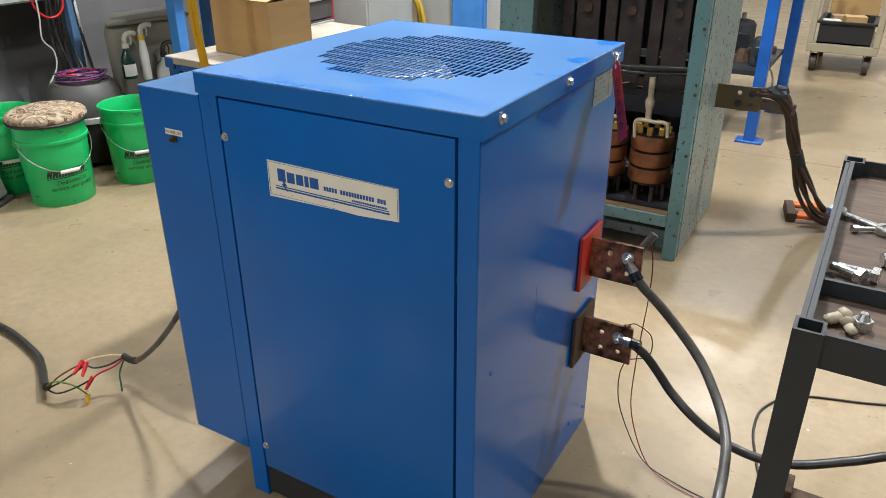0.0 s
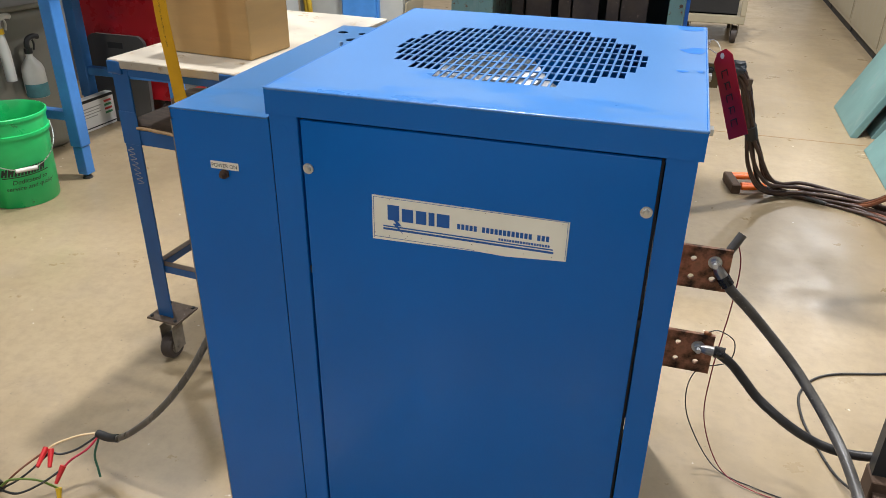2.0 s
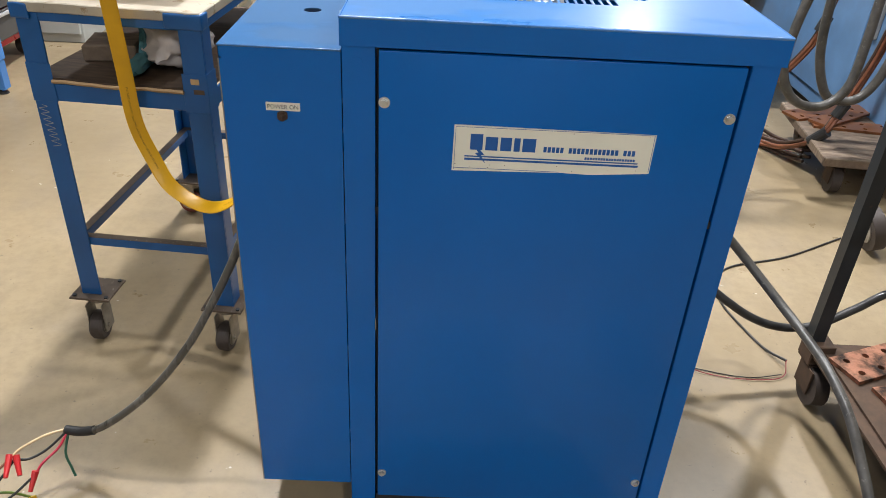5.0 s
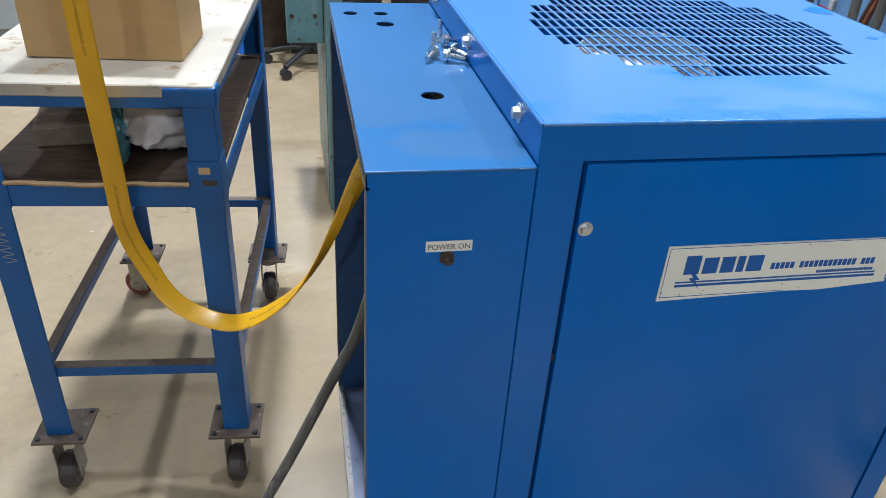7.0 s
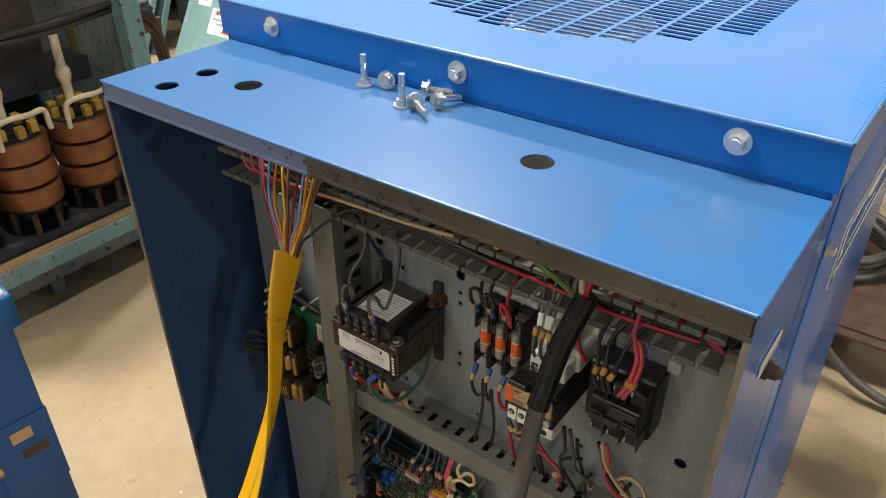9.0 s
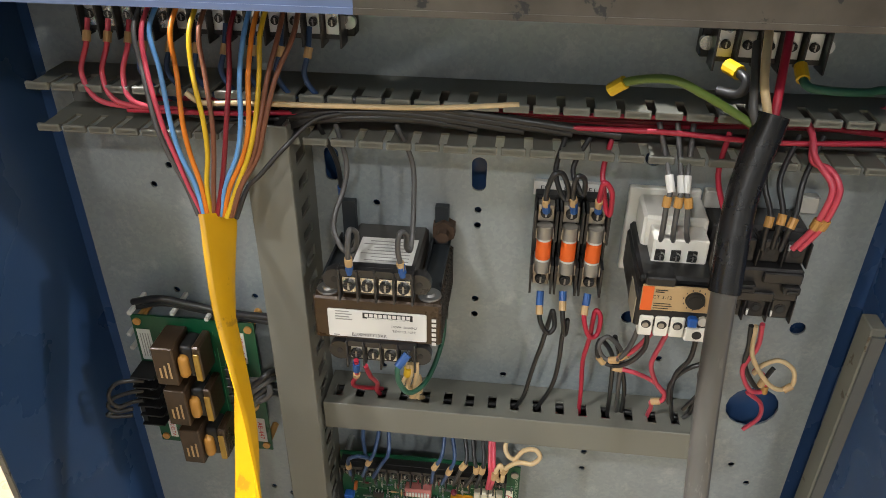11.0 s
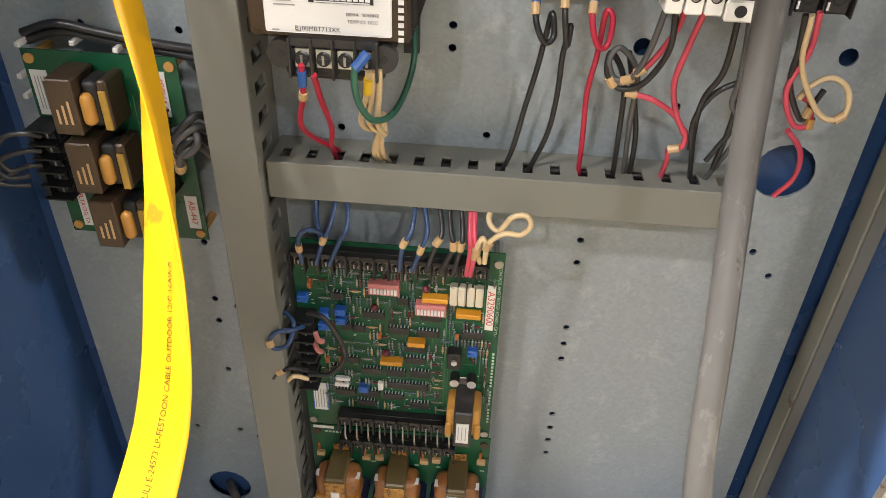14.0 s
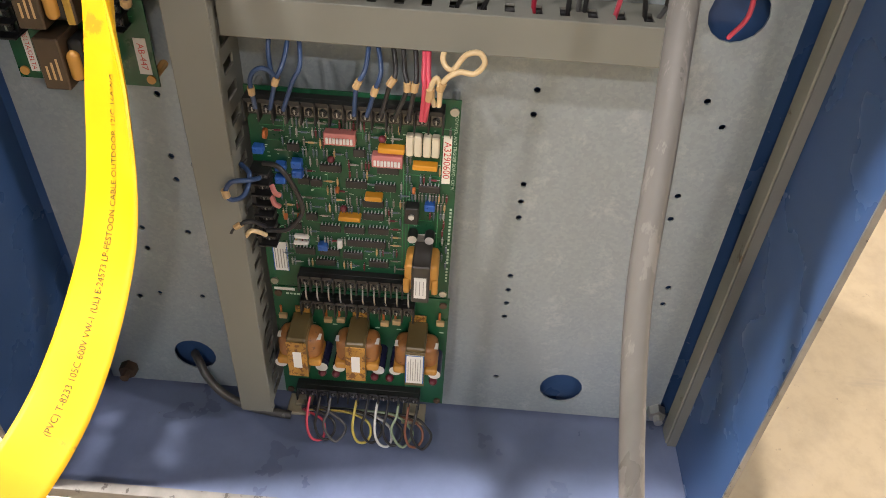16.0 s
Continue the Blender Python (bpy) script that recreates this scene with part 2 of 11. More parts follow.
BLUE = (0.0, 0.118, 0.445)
M = {
    "floor": floor_paint(),
    "blue": blue_paint("blue_enamel", BLUE, 0.19),
    "blue_top": blue_paint("blue_enamel_touched_up", (0.034, 0.118, 0.262), 0.34, (0.010, 0.125, 0.35)),
    # lid base paler than the door: reflected sheen is mixed into the blue
    "blue_lid": blue_paint("blue_enamel_lid_sheen", (0.072, 0.198, 0.440), 0.33, (0.012, 0.168, 0.53)),
    "blue_dab": blue_paint("fresh_blue_paint", (0.012, 0.150, 0.52), 0.30),
    "blue_smear": blue_paint("dark_blue_smear", (0.0, 0.090, 0.36), 0.34),
    # same enamel made darker: shade inside the control box is in the colour
    "blue_shaded": blue_paint("blue_enamel_inside_shade", (0.030, 0.070, 0.165), 0.26),
    "blue_cart": surface("blue_shop_paint", (0.005, 0.085, 0.27), 0.38, var=0.2, scale=5, wear=(0.02, 0.03, 0.06), worn=0.70),
    "foot_plate": surface("grimy_brown_steel", (0.115, 0.085, 0.062), 0.5, 0.4, var=0.3, scale=30, wear=(0.24, 0.21, 0.17), worn=0.62),
    "blue_bench": surface("light_blue_paint", (0.045, 0.19, 0.50), 0.38, var=0.15),
    "blue_cab": surface("faded_blue_paint", (0.10, 0.20, 0.36), 0.45, var=0.15, wear=(0.2, 0.12, 0.07), worn=0.74),
    "raw_edge": surface("worn_steel_edge", (0.085, 0.075, 0.062), 0.42, 0.3, var=0.3, scale=18, wear=(0.03, 0.03, 0.032), worn=0.60),
    "scraped_edge": surface("scraped_steel_edge", (0.20, 0.185, 0.16), 0.45, 0.3, var=0.3, scale=30, wear=(0.07, 0.06, 0.05), worn=0.6),
    "relay_black": surface("moulded_black_plastic", (0.026, 0.025, 0.025), 0.36, var=0.15, scale=40, bump=0.05),
    "galv": galvanised(),
    "duct": surface("grey_pvc_duct", (0.185, 0.185, 0.155), 0.5, var=0.06, bump=0.03),
    "channel": surface("stained_olive_channel", (0.175, 0.170, 0.135), 0.5, var=0.12, scale=14, bump=0.05, wear=(0.085, 0.062, 0.035), worn=0.60),
    "dusty_blue": surface("dusty_blue_enamel", (0.120, 0.150, 0.235), 0.34, var=0.22, scale=11, fine=200, bump=0.08, wear=(0.055, 0.055, 0.060), worn=0.69, rvar=0.12),
    "clamp_dull": surface("dull_tinned_clamp", (0.20, 0.19, 0.175), 0.42, 0.8, var=0.3, scale=70),
    "coil_brown": surface("taped_brown_coil", (0.30, 0.125, 0.038), 0.42, var=0.3, scale=45, wear=(0.13, 0.055, 0.025), worn=0.60),
    "resistor_body": surface("grey_blue_resistor", (0.085, 0.125, 0.155), 0.4, var=0.2),
    "coil_black": surface("dusty_black_casing", (0.045, 0.041, 0.036), 0.42, var=0.25, scale=25, bump=0.08),
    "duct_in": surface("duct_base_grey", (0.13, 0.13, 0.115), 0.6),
    "zinc": surface("zinc_bolt", (0.62, 0.63, 0.62), 0.3, 0.9, var=0.1, fine=300),
    "steel": surface("bare_steel", (0.42, 0.41, 0.39), 0.35, 0.9, var=0.2, scale=25),
    "steel_dark": surface("dark_painted_steel", (0.020, 0.025, 0.029), 0.45, var=0.25, wear=(0.08, 0.04, 0.025), worn=0.66),
    "rust": surface("rusty_steel", (0.09, 0.055, 0.035), 0.75, 0.3, var=0.4, scale=30),
    "copper": copper_tarnished(),
    "copper_clean": surface("copper_strip", (0.28, 0.115, 0.05), 0.42, 0.7, var=0.25, scale=20),
    "rubber": surface("black_rubber", (0.018, 0.018, 0.018), 0.5, var=0.3, scale=40, bump=0.1),
    "cable": surface("black_cable_jacket", (0.024, 0.023, 0.022), 0.36, var=0.35, scale=30, wear=(0.10, 0.09, 0.075), worn=0.70),
    "cable_grey": surface("scuffed_grey_cable_jacket", (0.075, 0.07, 0.062), 0.38, var=0.35, scale=30, wear=(0.16, 0.15, 0.13), worn=0.62),
    "cable_brown": surface("brown_cable_jacket", (0.050, 0.026, 0.017), 0.4, var=0.35, scale=30),
    "cable_orange": surface("orange_brown_cable_jacket", (0.16, 0.055, 0.025), 0.42, var=0.3, scale=20),
    "yellow": surface("yellow_pvc_jacket", (0.63, 0.335, 0.003), 0.38, var=0.10, scale=9, bump=0.05, wear=(0.42, 0.22, 0.010), worn=0.66),
    "red": surface("red_plastic", (0.50, 0.018, 0.02), 0.35, var=0.1),
    "red_insul": surface("red_fibre_board", (0.50, 0.03, 0.018), 0.45, var=0.12),
    "tag": surface("dark_red_tag_card", (0.36, 0.010, 0.022), 0.4, var=0.1),
    "white": surface("white_plastic", (0.62, 0.61, 0.57), 0.4, var=0.05, bump=0.02),
    "ivory": surface("ivory_moulded_plastic", (0.80, 0.78, 0.70), 0.4, var=0.05, bump=0.02),
    "cream": surface("cream_plate", (0.80, 0.78, 0.67), 0.35, var=0.04, bump=0.02),
    "label": surface("white_paper_label", (0.72, 0.71, 0.67), 0.55, var=0.04, bump=0.02),
    "ink_blue": camo_free("blue_print", (0.005, 0.095, 0.36)),
    "ink": camo_free("black_print", (0.015, 0.015, 0.015)),
    "ink_grey": camo_free("grey_print", (0.30, 0.29, 0.27)),
    "ink_red": camo_free("red_print", (0.55, 0.05, 0.04)),
    "ink_pale": camo_free("pale_print", (0.42, 0.55, 0.42)),
    "black": surface("black_phenolic", (0.016, 0.016, 0.016), 0.45, var=0.25, scale=40, bump=0.08),
    "black_gloss": surface("black_heat_shrink", (0.012, 0.012, 0.012), 0.22, var=0.2, scale=30),
    "pcb": surface("green_circuit_board", (0.005, 0.074, 0.030), 0.35, var=0.25, scale=30, bump=0.05),
    "trace": camo_free("circuit_trace_green", (0.045, 0.23, 0.10), 0.3),
    "chip": surface("chip_black", (0.022, 0.021, 0.02), 0.5, var=0.1),
    "pink": surface("faded_red_switch", (0.55, 0.19, 0.17), 0.4, var=0.08),
    "amber": surface("amber_resistor_network", (0.62, 0.27, 0.02), 0.35, var=0.1),
    "tan": surface("tan_capacitor", (0.52, 0.34, 0.16), 0.45, var=0.1),
    "cream_cap": surface("cream_capacitor", (0.60, 0.54, 0.40), 0.45, var=0.08),
    "trim": surface("blue_trimmer", (0.02, 0.11, 0.42), 0.35),
    "maroon": surface("maroon_capacitor", (0.14, 0.02, 0.03), 0.4),
    "disc": surface("orange_disc_capacitor", (0.46, 0.13, 0.03), 0.45),
    "bobbin": surface("amber_bobbin", (0.50, 0.24, 0.045), 0.42, var=0.15, scale=40),
    "core": surface("varnished_transformer_core", (0.056, 0.035, 0.020), 0.34, 0.2, var=0.3, scale=40),
    "core_rust": surface("rust_mottled_core", (0.40, 0.20, 0.035), 0.5, 0.1, var=0.3, scale=60, wear=(0.16, 0.065, 0.018), worn=0.52),
    "olive": surface("olive_strap", (0.115, 0.082, 0.032), 0.35, var=0.15),
    "cap_blue": surface("navy_capacitor_sleeve", (0.022, 0.024, 0.07), 0.3),
    "alu": surface("aluminium_top", (0.7, 0.7, 0.7), 0.4, 0.6),
    "fuse_clip": surface("tinned_clip", (0.40, 0.37, 0.33), 0.35, 0.85, var=0.25, scale=60),
    "fuse_orange": surface("orange_fuse_label", (0.78, 0.13, 0.02), 0.45, var=0.05),
    "fuse_glass": surface("grey_fuse_barrel", (0.33, 0.31, 0.27), 0.35, 0.4),
    "contactor_tan": surface("tan_overload_face", (0.50, 0.34, 0.17), 0.42, var=0.05),
    "gold": surface("gilded_tag", (0.52, 0.27, 0.07), 0.5, var=0.15),
    "yellow_lug": surface("yellow_lug_sleeve", (0.70, 0.45, 0.02), 0.4),
    "blue_lug": surface("blue_lug_sleeve", (0.02, 0.09, 0.30), 0.4),
    "green_bucket": surface("green_bucket_plastic", (0.006, 0.45, 0.125), 0.34, var=0.1, scale=8, bump=0.03, wear=(0.02, 0.20, 0.06), worn=0.66),
    "camo": camo_cloth(),
    "card": surface("brown_cardboard", (0.42, 0.265, 0.105), 0.7, var=0.08, scale=7, stretch=(1, 1, 6)),
    "card_edge": surface("cardboard_dark", (0.30, 0.19, 0.09), 0.8),
    "paint_white": surface("worn_white_board", (0.385, 0.345, 0.275), 0.38, var=0.25, scale=6, wear=(0.26, 0.195, 0.115), worn=0.60),
    "plywood": wood("stained_plywood", (0.05, 0.03, 0.018), (0.12, 0.075, 0.045)),
    "plywood_edge": wood("plywood_edge", (0.30, 0.19, 0.09), (0.46, 0.31, 0.16)),
    "teal": rusty_teal("scuffed_teal_paint", (0.13, 0.25, 0.245), 0.585),
    "teal_side": rusty_teal("weathered_teal_side", (0.20, 0.255, 0.225), 0.575),
    "teal_panel": rusty_teal("teal_panel_paint", (0.15, 0.28, 0.265), 0.66),
    # near-black that paints shade in gaps and recesses; also a few black parts
    "shadow_black": surface("matt_black_and_shade", (0.02, 0.02, 0.02), 0.7),
    "brass": surface("yellowed_coil_former", (0.42, 0.25, 0.04), 0.4, 0.2, var=0.3, scale=30),
    "ceramic": surface("cream_insulator", (0.55, 0.46, 0.30), 0.4, var=0.15, scale=20),
    "tool_red": surface("red_tool_chest_paint", (0.38, 0.012, 0.018), 0.3, var=0.06),
    "grey_paint": surface("grey_cabinet_paint", (0.36, 0.37, 0.35), 0.45, var=0.06),
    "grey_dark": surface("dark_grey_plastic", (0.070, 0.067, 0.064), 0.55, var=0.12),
    "cream_paint": surface("cream_machine_paint", (0.33, 0.29, 0.20), 0.5, var=0.08, wear=(0.3, 0.25, 0.18), worn=0.7),
    "wall": surface("grey_wall_sheet", (0.33, 0.34, 0.34), 0.55, var=0.06, scale=1.5),
    "ceiling": surface("white_ceiling_sheet", (0.48, 0.48, 0.47), 0.6, var=0.05, scale=1.5),
    "lampface": None,
    "green_liquid": surface("dark_green_bottle", (0.012, 0.04, 0.03), 0.25),
    "clear_plastic": surface("milky_plastic", (0.50, 0.49, 0.44), 0.35),
    "rag": surface("pale_rag_cloth", (0.50, 0.46, 0.44), 0.85, var=0.12, scale=25, bump=0.3),
    "rag_teal": surface("teal_rag_cloth", (0.07, 0.20, 0.22), 0.85, var=0.2, scale=25, bump=0.3),
    "orange": surface("orange_connector", (0.75, 0.14, 0.015), 0.4),
    "tyre": surface("caster_tyre", (0.05, 0.038, 0.032), 0.6, var=0.2, scale=30),
    "tyre_red": surface("red_brown_caster_tyre", (0.16, 0.035, 0.025), 0.5, var=0.2, scale=30),
    "caster": surface("zinc_caster_frame", (0.28, 0.25, 0.21), 0.5, 0.6, var=0.3, scale=40),
    "ink_olive": camo_free("faded_black_print", (0.075, 0.052, 0.006)),
    "bin": surface("milky_bin_plastic", (0.20, 0.19, 0.155), 0.42, var=0.12, scale=3),
    "partition": surface("grey_partition_paint", (0.16, 0.163, 0.165), 0.45, var=0.10, scale=1.2),
    # scuffed jacket; its raised grey and pale streaks also paint lamplight on it
    "cable_shiny": surface("scuffed_and_lit_supply_jacket", (0.082, 0.077, 0.069), 0.31, var=0.22, scale=20, wear=(0.118, 0.110, 0.098), worn=0.56, rvar=0.06, stretch=(1, 1, 0.18)),
    "strap_dark": surface("dull_bus_strap", (0.060, 0.046, 0.036), 0.5, 0.4, var=0.4, scale=14, wear=(0.13, 0.10, 0.075), worn=0.62),
    # paler than the other walls, added as a reflector for lid and box top
    "wall_pale": surface("pale_reflecting_wall", (0.58, 0.58, 0.56), 0.55, var=0.06, scale=1.5),
    "lip_blue": blue_paint("dull_blue_folded_edge", (0.11, 0.15, 0.26), 0.3),
    "blue_far": surface("deep_blue_bench_paint", (0.010, 0.10, 0.40), 0.38, var=0.15),
    "plank": wood("weathered_plank", (0.11, 0.075, 0.05), (0.27, 0.20, 0.14)),
    "hose": surface("yellow_hose", (0.42, 0.28, 0.02), 0.45),
}
WIRE = {
    "black": (0.02, 0.02, 0.02), "grey": (0.085, 0.083, 0.08), "red": (0.42, 0.020, 0.045), "pink": (0.60, 0.070, 0.105),
    "blue": (0.026, 0.058, 0.135), "sky": (0.13, 0.34, 0.68), "orange": (0.72, 0.21, 0.015), "yellow": (0.68, 0.44, 0.02),
    "brown": (0.20, 0.075, 0.04), "maroon": (0.21, 0.012, 0.02), "white": (0.55, 0.55, 0.52), "tan": (0.66, 0.49, 0.27),
    "green": (0.03, 0.12, 0.075), "olive": (0.12, 0.19, 0.035), "purple": (0.20, 0.05, 0.20), "mint": (0.26, 0.34, 0.22), "straw": (0.50, 0.40, 0.09),
}
W = {k: surface("wire_insulation_" + k, c, 0.38, var=0.12, scale=60, bump=0.02) for k, c in WIRE.items()}
glow, gt, gb = nodes_of("lamp_face_glow")
gb.inputs["Emission Color"].default_value, gb.inputs["Emission Strength"].default_value = (0.97, 0.985, 1.0, 1), 9.0
M["lampface"] = glow

# ---- shaping helpers ----


def thing(name, at=(0, 0, 0), rz=0.0, label="", category="", group="", rx=0.0, ry=0.0):
    ob = new(name)
    ob.empty_display_size = 0.05
    ob.matrix_basis = pose(*at, rx, ry, rz)
    return tagged(ob, label, category, group)


def part(name, bm, material, parent=None, label="", smooth=None):
    me = bpy.data.meshes.new(name)
    if smooth:
        for f in bm.faces:
            f.smooth = True
    bm.normal_update()
    bm.to_mesh(me)
    bm.free()
    me.materials.append(material)
    if smooth:
        me.set_sharp_from_angle(angle=radians(smooth))
    ob = new(name, me)
    ob.parent = parent
    return tagged(ob, label)


def shared(name, me, parent, m):
    """Another piece on an existing mesh."""
    ob = new(name, me)
    ob.parent = parent
    ob.matrix_basis = m
    return ob


def B():
    return bmesh.new()


def box(bm, x0, x1, y0, y1, z0, z1, bev=0.0, m=None, seg=1):
    vs = bmesh.ops.create_cube(bm, size=1.0)["verts"]
    for v in vs:
        v.co = Vector((x0 + (v.co.x + 0.5) * (x1 - x0), y0 + (v.co.y + 0.5) * (y1 - y0), z0 + (v.co.z + 0.5) * (z1 - z0)))
    if bev:
        es = {e for v in vs for e in v.link_edges}
        vs = bmesh.ops.bevel(bm, geom=list(es), offset=bev, segments=seg, affect="EDGES", profile=0.5)["verts"]
    if m is not None:
        bmesh.ops.transform(bm, matrix=m, verts=[v for v in vs if v.is_valid])
    return bm


def cyl(bm, p0, p1, r, r2=None, seg=14, caps=True):
    p0, p1 = Vector(p0), Vector(p1)
    d = p1 - p0
    m = Matrix.Translation((p0 + p1) / 2) @ d.to_track_quat("Z", "Y").to_matrix().to_4x4()
    bmesh.ops.create_cone(bm, cap_ends=caps, segments=seg, radius1=r, radius2=r if r2 is None else r2, depth=d.length, matrix=m)
    return bm


def lathe(bm, profile, seg=32, at=(0, 0, 0)):
    """A turned shape: rows of (radius, height) about the upright axis."""
    rings = []
    for r, z in profile:
        rings.append([bm.verts.new((at[0] + r * math.cos(2 * math.pi * k / seg), at[1] + r * math.sin(2 * math.pi * k / seg), at[2] + z)) for k in range(seg)])
    for a, b in zip(rings, rings[1:]):
        for k in range(seg):
            bm.faces.new((a[k], a[(k + 1) % seg], b[(k + 1) % seg], b[k]))
    return bm


def spline(pts, per=8):
    """A smooth line through points (Catmull-Rom)."""
    p = [Vector(q) for q in pts]
    p = [p[0] * 2 - p[1]] + p + [p[-1] * 2 - p[-2]]
    out = []
    for i in range(1, len(p) - 2):
        for k in range(per):
            t = k / per
            a, b, c, d = p[i - 1], p[i], p[i + 1], p[i + 2]
            out.append(0.5 * (2 * b + (c - a) * t + (2 * a - 5 * b + 4 * c - d) * t * t + (3 * b - a - 3 * c + d) * t ** 3))
    return out + [p[-2]]


def sweep(bm, line, r, seg=8, r_end=None):
    rings, up = [], Vector((0.31, 0.2, 0.93))
    n = len(line)
    for i, q in enumerate(line):
        d = (line[min(i + 1, n - 1)] - line[max(i - 1, 0)]).normalized()
        side = d.cross(up)
        if side.length < 1e-4:
            side = d.orthogonal()
        side.normalize()
        up = side.cross(d).normalized()
        rr = r if r_end is None else r + (r_end - r) * i / (n - 1)
        rings.append([bm.verts.new(q + rr * (math.cos(2 * math.pi * k / seg) * side + math.sin(2 * math.pi * k / seg) * up)) for k in range(seg)])
    for a, b in zip(rings, rings[1:]):
        for k in range(seg):
            bm.faces.new((a[k], a[(k + 1) % seg], b[(k + 1) % seg], b[k]))
    bm.faces.new(rings[0][::-1])
    bm.faces.new(rings[-1])
    return bm


def tube(bm, pts, r, seg=8, per=8):
    return sweep(bm, spline(pts, per), r, seg)


def sheet_with_holes(bm, u0, u1, v0, v1, holes, place, thick, seg=20):
    """A flat sheet with round or slotted holes (u, v, radius, half slot) cut through; place(u, v, depth) gives the point."""
    for d in (0.0, thick):
        loops = []
        rim = [bm.verts.new(place(u, v, d)) for u, v in ((u0, v0), (u1, v0), (u1, v1), (u0, v1))]
        edges = [bm.edges.new((rim[i], rim[(i + 1) % 4])) for i in range(4)]
        for hu, hv, hr, hs in holes:
            ring = []
            for k in range(seg):
                a = 2 * math.pi * k / seg
                ring.append(bm.verts.new(place(hu + hr * math.cos(a), hv + hr * math.sin(a) + (hs if math.sin(a) >= 0 else -hs), d)))
            edges += [bm.edges.new((ring[k], ring[(k + 1) % seg])) for k in range(seg)]
            loops.append(ring)
        bmesh.ops.triangle_fill(bm, edges=edges, use_beauty=True)
        if d == 0.0:
            first, first_rim = loops, rim
        else:
            for a, b in zip(first + [first_rim], loops + [rim]):
                for k in range(len(a)):
                    bm.faces.new((a[k], a[(k + 1) % len(a)], b[(k + 1) % len(a)], b[k]))
    bmesh.ops.recalc_face_normals(bm, faces=bm.faces)
    return bm


def text_mesh(words, size, squeeze=1.0):
    """Flat lettering, centred, in the xy plane."""
    cu = bpy.data.curves.new("lettering", "FONT")
    cu.body, cu.size, cu.align_x, cu.align_y, cu.resolution_u = words, size, "CENTER", "CENTER", 3
    ob = bpy.data.objects.new("lettering", cu)
    scene.collection.objects.link(ob)
    bpy.context.view_layer.update()
    me = bpy.data.meshes.new_from_object(ob.evaluated_get(bpy.context.evaluated_depsgraph_get()))
    bpy.data.objects.remove(ob)
    bpy.data.curves.remove(cu)
    bm = bmesh.new()
    bm.from_mesh(me)
    bpy.data.meshes.remove(me)
    for v in bm.verts:
        v.co.x *= squeeze
    return bm


def lettering(words, size, m, material, parent, squeeze=1.0, name="lettering"):
    bm = text_mesh(words, size, squeeze)
    bmesh.ops.transform(bm, matrix=m, verts=bm.verts)
    return part(name, bm, material, parent)


# turns the xy plane of lettering to face -y (front) or -x (the open side)
FRONT = Euler((radians(90), 0, 0)).to_matrix().to_4x4()
SIDE = Euler((radians(90), 0, radians(-90))).to_matrix().to_4x4()


def bars(bm, rows, place, thick=0.0006):
    """Unreadable writing as plain bars: rows of (u0, u1, v0, v1)."""
    for u0, u1, v0, v1 in rows:
        q = [place(u, v, d) for d in (0, thick) for u, v in ((u0, v0), (u1, v0), (u1, v1), (u0, v1))]
        vs = [bm.verts.new(p) for p in q]
        for f in ((0, 1, 2, 3), (4, 5, 6, 7), (0, 1, 5, 4), (1, 2, 6, 5), (2, 3, 7, 6), (3, 0, 4, 7)):
            bm.faces.new([vs[i] for i in f])
    bmesh.ops.recalc_face_normals(bm, faces=bm.faces)
    return bm


def hex_bolt(bm, at, axis, r=0.0085, washer=0.0115, t=0.006):
    at, axis = Vector(at), Vector(axis).normalized()
    cyl(bm, at, at + axis * 0.0018, washer, seg=20)
    cyl(bm, at + axis * 0.0018, at + axis * (0.0018 + t), r, r * 0.93, seg=6)
    cyl(bm, at + axis * (0.0018 + t), at + axis * (0.0024 + t), r * 0.62, r * 0.55, seg=12)
    return bm


# ---- hall ----
def hall():
    bm = B()
    box(bm, -6, 6, -6, 11, -0.15, 0)
    f = part("floor", bm, M["floor"])
    tagged(f, "sealed tan concrete shop floor with scuffs and stains", "floor", kind="structure")
    for nm, dims in (("wall_north", (-6, 6, 11, 11.2)), ("wall_south", (-6, 6, -6.2, -6)), ("wall_west", (-6.2, -6, -6.2, 11.2)), ("wall_east", (6, 6.2, -6.2, 11.2))):
        bm = B()
        x0, x1, y0, y1 = dims
        box(bm, x0, x1, y0, y1, 0, CEIL + 0.2)
        # north and east walls are paled to brighten reflections on the cabinet
        w = part(nm, bm, M["wall_pale" if nm in ("wall_north", "wall_east") else "wall"])
        tagged(w, "painted sheet wall of the shop, paler where the lid reflects it", "wall", kind="structure")
    bm = B()
    box(bm, -6.2, 6.2, -6.2, 11.2, CEIL + 0.2, CEIL + 0.35)
    tagged(part("ceiling", bm, M["ceiling"]), "white sheet ceiling of the shop", "ceiling", kind="structure")
    # saw-cut joints of the slab
    for name, x0, x1, y0, y1 in (("joint", -0.2, 6, 3.165, 3.172),):
        bm = B()
        box(bm, x0, x1, y0, y1, 0.0004, 0.0012)
        tagged(part("floor_joint", bm, M["card_edge"]), "thin dirty control joint in the concrete", "floor joint", kind="structure")


